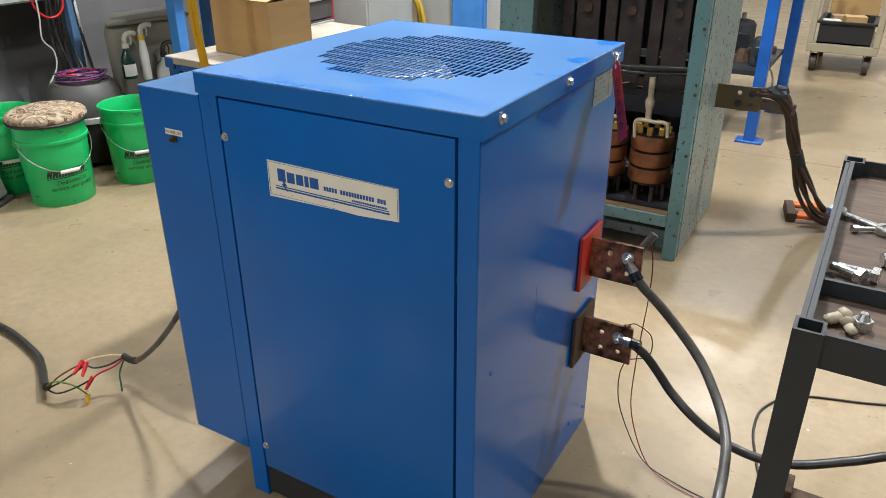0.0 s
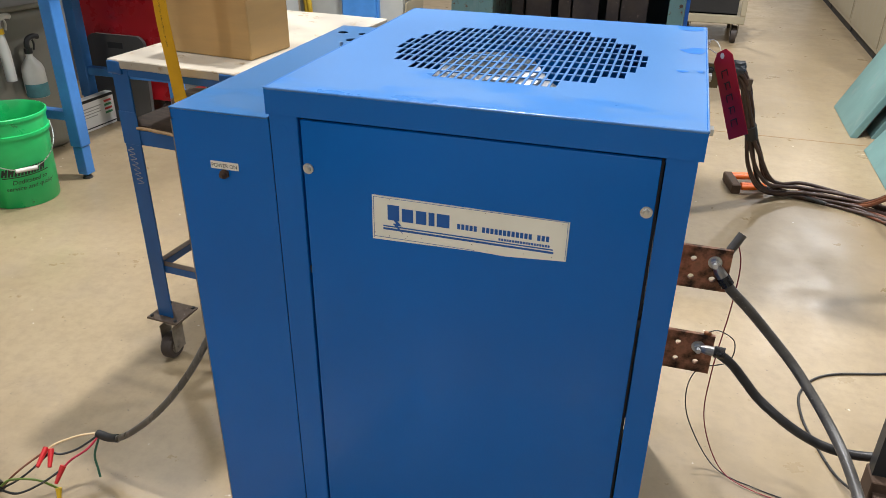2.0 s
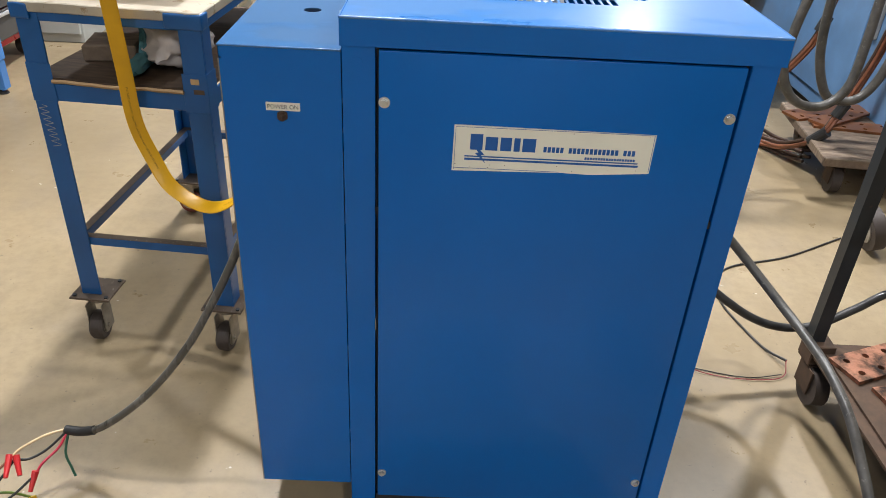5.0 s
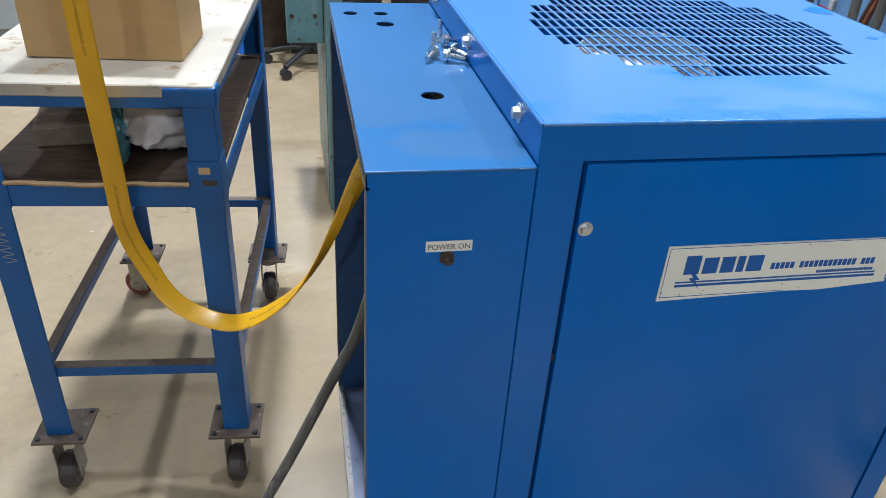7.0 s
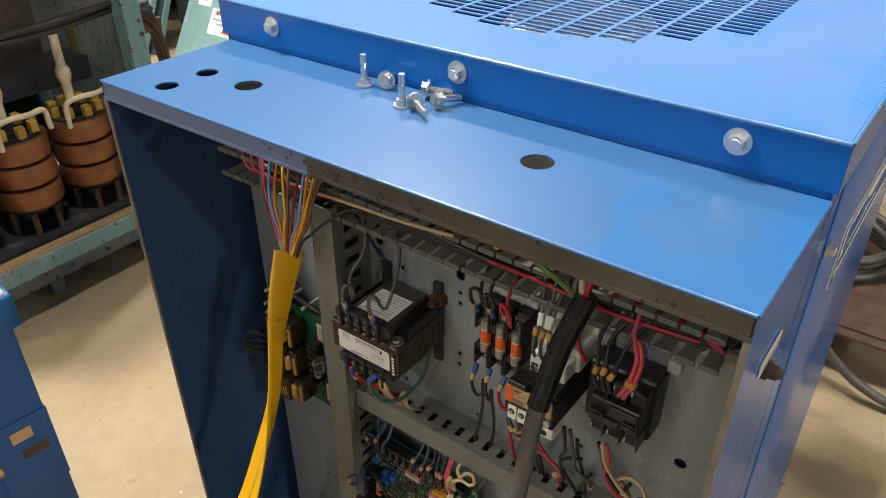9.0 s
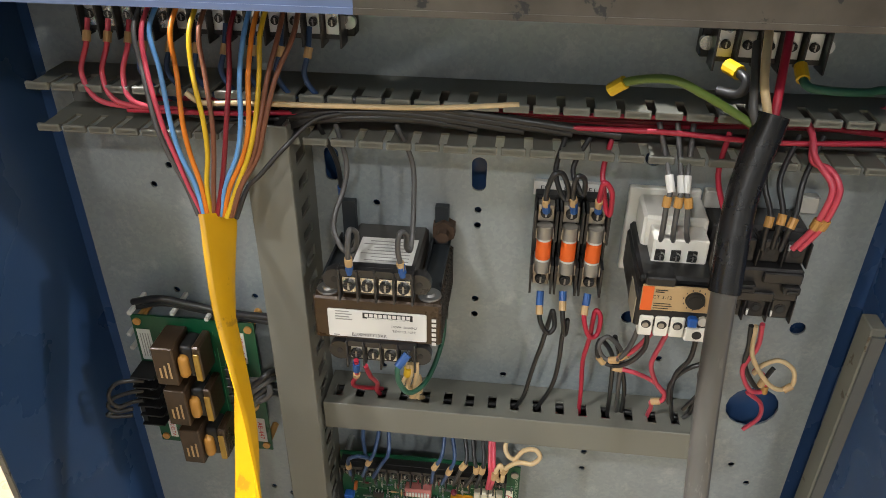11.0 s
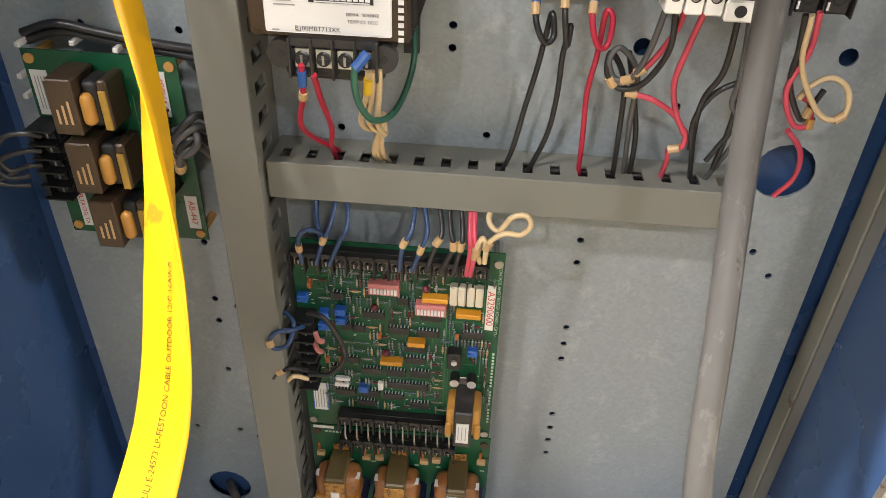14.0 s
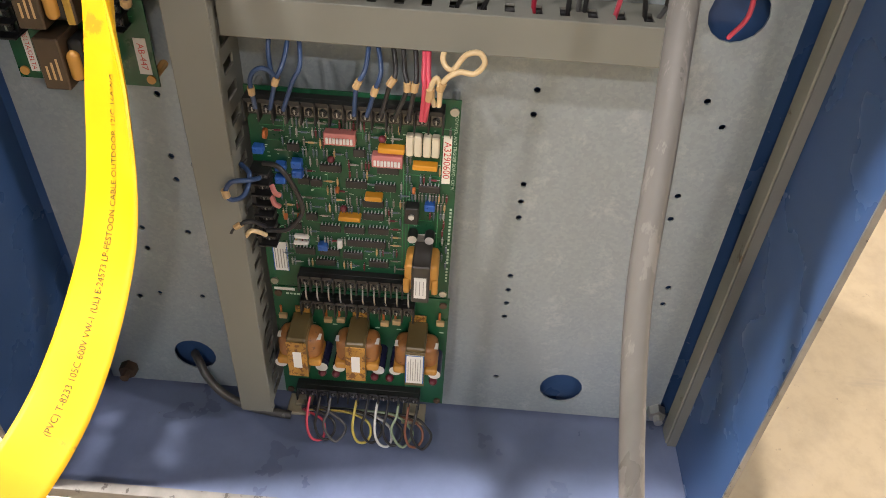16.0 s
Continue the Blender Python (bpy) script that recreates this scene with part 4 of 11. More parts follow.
def ducts():
    # upright duct with cover
    o = thing("wire_duct", (0, 0.435, 0.165), label="upright grey slotted wire duct with its cover on", category="wire duct", group="wire ducts")
    L = 0.668
    bm = B()
    box(bm, -0.0565, -0.0545, -0.0155, 0.0155, 0, L, 0.0006)
    box(bm, -0.0545, -0.048, -0.0155, -0.0138, 0, L)
    box(bm, -0.0545, -0.048, 0.0138, 0.0155, 0, L)
    part("cover", bm, M["duct"], o)
    for s in (-0.0135, 0.0119):
        bm = B()
        slotted_side(bm, 0, L, 0.0545, lambda u, d, k, s=s: (-d - 0.0005, s + k, u), 0.0205, 0.0095, 0.016, 0.017)
        bmesh.ops.recalc_face_normals(bm, faces=bm.faces)
        part("slotted_side", bm, M["duct"], o)
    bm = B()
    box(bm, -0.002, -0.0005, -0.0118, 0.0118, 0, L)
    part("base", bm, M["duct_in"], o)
    # level duct across the middle
    o = thing("wire_duct", (0, 0.262, 0.572), label="level grey slotted wire duct with its cover on", category="wire duct", group="wire ducts")
    y0, y1 = -0.155, 0.157
    bm = B()
    box(bm, -0.0425, -0.0405, y0, y1, -0.0135, 0.0145, 0.0006)
    part("cover", bm, M["duct"], o)
    for s in (-0.0125, 0.0115):
        bm = B()
        slotted_side(bm, y0, y1, 0.0405, lambda u, d, k, s=s: (-d - 0.0005, u, s + k), 0.0178, 0.0068, 0.0165, 0.0098)
        bmesh.ops.recalc_face_normals(bm, faces=bm.faces)
        part("slotted_side", bm, M["duct"], o)
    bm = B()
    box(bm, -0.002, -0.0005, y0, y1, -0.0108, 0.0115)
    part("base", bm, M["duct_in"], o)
    # open duct along the top: two combs of loose fingers
    o = thing("wire_duct", (0, 0.32, 0.834), label="open grey slotted wire duct without a cover", category="wire duct", group="wire ducts")
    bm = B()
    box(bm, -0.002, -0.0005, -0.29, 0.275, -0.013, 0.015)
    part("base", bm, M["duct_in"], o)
    fm = duct_finger_mesh(0.0126, 0.049)
    n = 31
    for s, tilt in ((-0.0135, 0), (0.0155, 0)):
        bm = B()
        box(bm, -0.025, -0.0005, -0.29, 0.275, s - 0.0008, s + 0.0008)
        part("comb_foot", bm, M["duct"], o)
        for k in range(n):
            y = -0.282 + k * 0.0183
            shared("finger", fm, o, pose(-0.0006, y, s, 0, -90, 0) @ pose(0, 0, 0, 0, 0, 0))
    return o


control_box()
back_panel()
ducts()


# ---- things round the cabinet ----
def angle_iron(bm, x, y, z0, z1, w, sx, sy, t=0.005):
    """An upright L section whose outer corner stands at x, y and whose flanges run inwards along sx and sy."""
    box(bm, min(x, x + sx * w), max(x, x + sx * w), min(y, y + sy * t), max(y, y + sy * t), z0, z1, 0.001)
    box(bm, min(x, x + sx * t), max(x, x + sx * t), min(y + sy * t, y + sy * w), max(y + sy * t, y + sy * w), z0, z1, 0.001)


def cart_caster(o, x, y, ang, tyre):
    """Welded foot plate, bolted caster plate, fork and wheel."""
    zt = 0.132
    bm = B()
    box(bm, x - 0.050, x + 0.050, y - 0.048, y + 0.048, zt - 0.006, zt, 0.001)
    foot = part("foot_plate", bm, M["foot_plate"], o, "grimy welded foot plate")
    for i in (-1, 1):
        for k in (-1, 1):
            bm = B()
            cyl(bm, (x + i * 0.040, y + k * 0.038, zt), (x + i * 0.040, y + k * 0.038, zt + 0.004), 0.0052, seg=6)
            part("bolt", bm, M["steel_dark"], foot)
    m = Matrix.Translation((x, y, 0)) @ pose(0, 0, 0, 0, 0, ang)
    bm = B()
    box(bm, x - 0.043, x + 0.043, y - 0.034, y + 0.034, zt - 0.014, zt - 0.009, 0.001)
    cyl(bm, (x, y, zt - 0.028), (x, y, zt - 0.014), 0.027, 0.031, seg=20)
    for k in (-1, 1):
        box(bm, -0.006, 0.040, k * 0.0195 - 0.0015, k * 0.0195 + 0.0015, 0.024, zt - 0.026, 0.0006, m)
    cyl(bm, m @ Vector((0.024, -0.024, 0.038)), m @ Vector((0.024, 0.024, 0.038)), 0.006, seg=10)
    c = part("caster", bm, M["caster"], o)
    a, b = m @ Vector((0.024, -0.016, 0.038)), m @ Vector((0.024, 0.016, 0.038))
    bm = B()
    cyl(bm, a, a + (b - a) * 0.2, 0.033, 0.038, seg=24)
    cyl(bm, a + (b - a) * 0.2, a + (b - a) * 0.8, 0.038, seg=24)
    cyl(bm, a + (b - a) * 0.8, b, 0.038, 0.033, seg=24)
    part("wheel", bm, M[tyre], c, smooth=40)
    bm = B()
    cyl(bm, a - (b - a) * 0.03, b + (b - a) * 0.03, 0.021, seg=18)
    part("hub", bm, M["fuse_clip"], c, smooth=40)


def shop_cart():
    o = thing("work_cart", (-0.712, 0.555, 0), -4.4, "blue steel work cart with a worn white top and casters", "cart")
    Wd, Dp, ZT = 0.385, 0.705, 0.848
    leg = 0.048
    for x, sx in ((0, 1), (Wd, -1)):
        for y, sy in ((0, 1), (Dp, -1)):
            bm = B()
            angle_iron(bm, x, y, 0.132, ZT - 0.023, leg, sx, sy)
            part("leg", bm, M["blue_cart"], o)
            if sy > 0:
                bm = B()
                box(bm, min(x - 0.0012 * sx, x + sx * 0.052), max(x - 0.0012 * sx, x + sx * 0.052), -0.0016, -0.0004, 0.636, 0.720, 0.0004)
                box(bm, min(x - 0.0012 * sx, x), max(x - 0.0012 * sx, x), 0.0, 0.052, 0.636, 0.720)
                part("splice_plate", bm, M["blue_cart"], o)
            cart_caster(o, x + sx * 0.026, y + sy * 0.026, *{(0, 0): (-86, "tyre"), (Wd, 0): (-94, "tyre"), (0, Dp): (168, "tyre_red"), (Wd, Dp): (-84, "tyre")}[(x, y)])
    bm = B()
    box(bm, -0.004, Wd + 0.004, -0.004, Dp + 0.004, ZT - 0.021, ZT, 0.002)
    bmesh.ops.subdivide_edges(bm, edges=bm.edges[:], cuts=9, use_grid_fill=True)
    for v in bm.verts:
        n = noise.noise(v.co * 9.0)
        edge = min(v.co.x, Wd - v.co.x, v.co.y, Dp - v.co.y)
        v.co.z += n * 0.0012 + (-0.001 if edge < 0.004 else 0)
        if edge < 0.004:
            v.co.x += n * 0.0022
            v.co.y += noise.noise(v.co * 13.0) * 0.0022
    part("top_board", bm, M["paint_white"], o, "chipped white painted board", smooth=40)
    for y in (0.0005, Dp - 0.0055):
        bm = B()
        box(bm, leg, Wd - leg, y, y + 0.005, ZT - 0.040, ZT - 0.0215, 0.001)
        part("top_rail", bm, M["blue_cart"], o)
    for x in (0.0005, Wd - 0.0055):
        bm = B()
        box(bm, x, x + 0.005, leg, Dp - leg, ZT - 0.040, ZT - 0.0215, 0.001)
        part("top_rail", bm, M["blue_cart"], o)
    # blue tape folded over the front corners of the board
    for x, w in ((-0.0066, 0.040), (Wd - 0.0734, 0.080)):
        bm = B()
        box(bm, x, x + w, -0.0066, 0.030, ZT - 0.036, ZT - 0.0042, 0.003, seg=2)
        bmesh.ops.subdivide_edges(bm, edges=[e for e in bm.edges if e.calc_length() > 0.02], cuts=5, use_grid_fill=True)
        for v in bm.verts:
            v.co += Vector((noise.noise(v.co * 60), noise.noise(v.co * 60 + Vector((5, 0, 0))), noise.noise(v.co * 45 + Vector((0, 7, 0))))) * 0.0014
        part("corner_wrap", bm, M["blue_cart"], o, "blue tape wrapped round a table corner", smooth=50)
    zs = 0.678
    bm = B()
    box(bm, 0.007, Wd - 0.007, 0.006, Dp - 0.02, zs, zs + 0.010)
    bmesh.ops.subdivide_edges(bm, edges=bm.edges[:], cuts=11, use_grid_fill=True)
    for v in bm.verts:
        v.co.z += noise.noise(v.co * 5.0) * 0.005
        if v.co.y < 0.01:
            v.co.y -= 0.006 + 0.010 * noise.noise(Vector((v.co.x * 22, 3.1, 0)))
    part("shelf_board", bm, M["plywood"], o, "warped stained plywood shelf", smooth=40)
    bm = B()
    pts = [(0.050 + 0.0285 * k, -0.0045 - 0.010 * noise.noise(Vector(((0.050 + 0.0285 * k) * 22, 3.1, 0))), zs + 0.004 + noise.noise(Vector((0.050 + 0.0285 * k, 0.0, zs)) * 5.0) * 0.005) for k in range(11)]
    tube(bm, pts, 0.0042, 6, 3)
    part("shelf_edge", bm, M["plywood_edge"], o, "pale frayed edge of the plywood")
    for y in (0.0006, Dp - 0.0056):
        bm = B()
        box(bm, leg, Wd - leg, y, y + 0.005, zs - 0.040, zs - 0.002, 0.001)
        part("shelf_rail", bm, M["blue_cart"], o)
    for x in (0.0006, Wd - 0.0056):
        bm = B()
        box(bm, x, x + 0.005, leg, Dp - leg, zs - 0.040, zs - 0.002, 0.001)
        part("shelf_rail", bm, M["blue_cart"], o)
    zl = 0.284
    for a in ((0.006, Wd - 0.006, 0.006, 0.028), (0.006, Wd - 0.006, Dp - 0.028, Dp - 0.006), (0.006, 0.028, 0.029, Dp - 0.029), (Wd - 0.028, Wd - 0.006, 0.029, Dp - 0.029)):
        bm = B()
        box(bm, a[0], a[1], a[2], a[3], zl - 0.010, zl + 0.0105, 0.001)
        st = part("stretcher", bm, M["blue_cart"], o)
        bm = B()
        box(bm, a[0] + 0.001, a[1] - 0.001, a[2] + 0.001, a[3] - 0.001, zl + 0.0106, zl + 0.0114)
        part("worn_top", bm, M["foot_plate"], st, "paint rubbed through to brown steel")
    # name scratched down a leg, unreadable
    bm = B()
    tube(bm, [(0.014 + 0.011 * math.sin(k * 2.1) + 0.0006 * k, -0.0008, 0.628 - k * 0.0042) for k in range(24)], 0.0007, 5, 5)
    part("chalk_mark", bm, M["ink_grey"], o)
    bm = B()
    bars(bm, [(Wd - 0.034, Wd - 0.016, 0.698, 0.710)], lambda u, v, d: (u, -0.0018 - d, v))
    part("tape_scrap", bm, M["tan"], o)
    return o


def carton():
    o = thing("cardboard_box", (-0.622, 0.662, 0.8495), -6.5, "brown cardboard carton with open flaps on the cart", "box")
    w, d, h, t = 0.243, 0.16, 0.155, 0.003
    for nm, a in (("side", (0, w, 0, t)), ("side", (0, w, d - t, d)), ("side", (0, t, t, d - t)), ("side", (w - t, w, t, d - t))):
        bm = B()
        box(bm, a[0], a[1], a[2], a[3], 0.0, h, 0.001)
        part(nm, bm, M["card"], o)
    bm = B()
    box(bm, t, w - t, t, d - t, 0.0, 0.004)
    part("bottom", bm, M["card_edge"], o)
    for m, ww, ll in ((pose(0, 0, h, 12, 0, 0), (0, w), (-0.0, 0.078)), (pose(0, d, h, -8, 0, 0), (0, w), (-0.078, 0.0))):
        bm = B()
        box(bm, ww[0], ww[1], ll[0], ll[1], 0.0005, 0.003, 0, m)
        part("flap", bm, M["card"], o)
    return o


def rags_and_block():
    o = thing("wood_block", (-0.60, 0.72, 0.690), 8, "short weathered plank on the cart shelf", "plank")
    bm = B()
    box(bm, -0.05, 0.065, -0.05, 0.06, 0, 0.036, 0.003)
    part("plank", bm, M["plank"], o)
    o = thing("rag", (-0.405, 0.645, 0.690), 0, "crumpled pale shop rag stuffed on the cart shelf", "rag")
    for nm, mat, c, sz in (("cloth", "rag", (-0.022, 0.02, 0.052), (0.066, 0.07, 0.046)), ("cloth", "rag_teal", (-0.098, -0.03, 0.015), (0.022, 0.06, 0.016)), ("cloth", "rag_teal", (-0.093, 0.05, 0.045), (0.018, 0.05, 0.045))):
        bm = B()
        bmesh.ops.create_icosphere(bm, subdivisions=4, radius=1.0)
        for v in bm.verts:
            n = noise.noise(v.co * 1.8 + Vector(c) * 20) * 0.35 + abs(noise.noise(v.co * 5 + Vector(c) * 9)) * 0.3
            p = v.co * (1 + n)
            v.co = Vector((c[0] + p.x * sz[0], c[1] + p.y * sz[1], max(0.0, c[2] + p.z * sz[2])))
        part(nm, bm, M[mat], o, "crumpled cloth", smooth=60)


def bucket(x, y, rz, group="buckets", seat=False):
    o = thing("bucket", (x, y, 0), rz, "green plastic pail with wire handle" + (" and camouflage seat" if seat else " standing empty"), "bucket", "green pails")
    bm = B()
    lathe(bm, [(0.001, 0.004), (0.128, 0.004), (0.131, 0.0), (0.134, 0.004), (0.146, 0.285), (0.153, 0.287), (0.154, 0.300), (0.148, 0.302), (0.149, 0.352), (0.155, 0.354), (0.155, 0.366), (0.150, 0.368), (0.146, 0.360), (0.141, 0.290), (0.130, 0.012), (0.001, 0.010)], 40)
    body = part("pail", bm, M["green_bucket"], o, smooth=35)
    bm = B()
    pts = []
    for k in range(13):
        a = math.pi * k / 12
        pts.append((0.157 * math.cos(a), -0.1617 * math.sin(a), 0.295 - 0.128 * math.sin(a)))
    tube(bm, pts, 0.0022, 6, 4)
    h = part("handle", bm, M["zinc"], o, smooth=60)
    bm = B()
    cyl(bm, (-0.040, -0.1620, 0.168), (0.040, -0.1620, 0.168), 0.0085, seg=12)
    part("grip", bm, M["white"], h)
    # printed mark and slogan on the pail
    rad = lambda z: 0.134 + (z - 0.004) * 0.0427 + 0.0006

    def wrap(u, v, d):
        r = rad(v) + d
        a = -math.pi / 2 + u / r
        return Vector((r * math.cos(a), r * math.sin(a), v))

    bm = B()
    # seven slanted heavy strokes over a rule, in place of the maker's name
    for k in range(7):
        u = -0.090 + k * 0.0245
        for a, b, v0, v1 in ((0, 0.009, 0.140, 0.172), (0.013, 0.021, 0.140, 0.172), (0.009, 0.013, 0.150, 0.164)):
            bars(bm, [(u + a, u + b, v0, v1)], lambda p, q, d: wrap(p + (q - 0.155) * 0.3, q + p * 0.05, d), 0.0004)
    for k in range(12):
        bars(bm, [(-0.092 + k * 0.0153, -0.092 + (k + 1) * 0.0153, 0.1335, 0.1370)], lambda p, q, d: wrap(p, q + p * 0.05, d), 0.0004)
    part("mark", bm, M["ink"], o)
    for words, z, size in (("Dedicated to", 0.114, 0.026), ("service and quality", 0.088, 0.026)):
        bm = text_mesh(words, size)
        for v in bm.verts:
            v.co = wrap(v.co.x + v.co.y * 0.25 + 0.012, z + v.co.y + v.co.x * 0.05, 0.0008)
        part("lettering", bm, M["ink"], o)
    if seat:
        bm = B()
        lathe(bm, [(0.001, 0.360), (0.150, 0.360), (0.166, 0.364), (0.168, 0.372), (0.163, 0.378), (0.001, 0.378)], 40)
        part("seat_rim", bm, M["rubber"], o, smooth=40)
        bm = B()
        lathe(bm, [(0.162, 0.374), (0.168, 0.385), (0.163, 0.400), (0.14, 0.413), (0.09, 0.420), (0.001, 0.421)], 40)
        for v in bm.verts:
            v.co.z += noise.noise(v.co * 14) * 0.004
        part("seat_cushion", bm, M["camo"], o, smooth=60)
    return o


def workbench():
    o = thing("workbench", (-1.84, 1.585, 0), 0, "light blue steel work stand with adjustable feet", "workbench")
    for x, y in ((0.0, 0.0), (0.05, 0.65), (-0.49, 0.65)):
        bm = B()
        box(bm, x - 0.029, x + 0.029, y - 0.029, y + 0.029, 0.15, 0.90, 0.003)
        lg = part("leg", bm, M["blue_bench"], o)
        bm = B()
        box(bm, x - 0.0245, x + 0.0245, y - 0.0245, y + 0.0245, 0.022, 0.1495, 0.002)
        cyl(bm, (x, y, 0.012), (x, y, 0.024), 0.008, seg=8)
        part("foot_tube", bm, M["blue_bench"], lg)
        bm = B()
        cyl(bm, (x, y, 0), (x, y, 0.012), 0.022, 0.017, seg=14)
        part("levelling_foot", bm, M["rubber"], lg)
    bm = B()
    box(bm, -0.56, 0.10, -0.05, 0.72, 0.9005, 0.935, 0.003)
    part("bench_top", bm, M["grey_paint"], o)
    for a in ((-0.375, -0.0295, -0.02, 0.02), (-0.46, 0.0205, 0.63, 0.67)):
        bm = B()
        box(bm, a[0], a[1], a[2], a[3], 0.262, 0.302, 0.002)
        part("stretcher", bm, M["blue_bench"], o)
    return o


def tool_chest():
    o = thing("tool_chest", (-1.91, 2.36, 0), 0, "dark red rolling tool chest with black drawers and bright pulls", "tool chest")
    bm = B()
    box(bm, -0.56, 0.0, 0.0, 0.51, 0.115, 1.0, 0.006)
    part("body", bm, M["tool_red"], o)
    for k in range(6):
        z = 0.15 + k * 0.138
        bm = B()
        box(bm, 0.0005, 0.014, 0.035, 0.475, z, z + 0.130, 0.003)
        d = part("drawer", bm, M["grey_dark"], o)
        bm = B()
        box(bm, 0.0145, 0.028, 0.037, 0.473, z + 0.106, z + 0.122, 0.003)
        part("pull", bm, M["alu"], d)
    for x in (-0.48, -0.06):
        for y in (0.05, 0.46):
            f, w = B(), B()
            cyl(w, (x - 0.02, y, 0.055), (x + 0.02, y, 0.055), 0.055, seg=20)
            box(f, x - 0.028, x + 0.028, y - 0.03, y + 0.03, 0.110, 0.1145)
            box(f, x - 0.026, x - 0.022, y - 0.012, y + 0.012, 0.03, 0.11)
            box(f, x + 0.022, x + 0.026, y - 0.012, y + 0.012, 0.03, 0.11)
            c = part("caster", f, M["steel_dark"], o)
            part("wheel", w, M["tyre"], c, smooth=40)
    # white ratings printed down the corner, and round stickers on the drawers
    bm = B()
    bars(bm, [(0.008, 0.022, 0.52 + k * 0.033, 0.545 + k * 0.033) for k in range(12)], lambda u, v, d: (0.0003 + d, u, v))
    part("decal", bm, M["white"], o)
    for y, z, r, col in ((0.11, 0.61, 0.032, "white"), (0.11, 0.61, 0.020, "ink_red"), (0.37, 0.74, 0.026, "white"), (0.37, 0.74, 0.016, "ink_red")):
        bm = B()
        cyl(bm, (0.0142, y, z), (0.0149 if col == "white" else 0.0155, y, z), r, seg=18)
        part("sticker", bm, M[col], o)
    # dark folding panel leaning on the chest's side
    p = thing("folding_panel", (-2.18, 2.285, 0), 0, "dark grey plastic panel with a handle slot leaning on the chest", "panel")
    tilt = pose(0, 0, 0.002, -4, 0, 0)
    bm = B()
    w, h, r, t = 0.172, 0.452, 0.05, 0.022
    line = [(-w, 0.0), (w, 0.0)] + [(w - r + r * math.cos(a * math.pi / 12), h - r + r * math.sin(a * math.pi / 12)) for a in range(7)] + [(-w + r - r * math.sin(a * math.pi / 12), h - r + r * math.cos(a * math.pi / 12)) for a in range(7)]
    front = [bm.verts.new(tilt @ Vector((u, 0, v))) for u, v in line]
    back = [bm.verts.new(tilt @ Vector((u, t, v))) for u, v in line]
    bm.faces.new(front)
    bm.faces.new(back[::-1])
    for i in range(len(line)):
        j = (i + 1) % len(line)
        bm.faces.new((front[i], back[i], back[j], front[j]))
    bmesh.ops.recalc_face_normals(bm, faces=bm.faces)
    part("panel", bm, M["grey_dark"], p)
    bm = B()
    box(bm, -0.045, 0.045, -0.0015, -0.0002, 0.385, 0.415, 0.0, tilt)
    part("handle_slot", bm, M["shadow_black"], p, "black handle slot")


def plain_cabinet(name, x, y, rz, w, d, h, mat, label, handle=True, z0=0.0):
    o = thing(name, (x, y, z0), rz, label, "cabinet")
    bm = B()
    box(bm, 0, w, 0, d, 0, h, 0.004)
    part("body", bm, M[mat], o)
    bm = B()
    box(bm, 0.012, w - 0.012, -0.016, -0.001, 0.05, h - 0.02, 0.003)
    dr = part("door", bm, M[mat], o)
    if handle:
        bm = B()
        cyl(bm, (w - 0.09, -0.0155, h * 0.48), (w - 0.09, -0.03, h * 0.48), 0.008, seg=10)
        box(bm, w - 0.15, w - 0.08, -0.036, -0.030, h * 0.48 - 0.006, h * 0.48 + 0.006, 0.002)
        part("handle", bm, M["zinc"], dr)
    return o


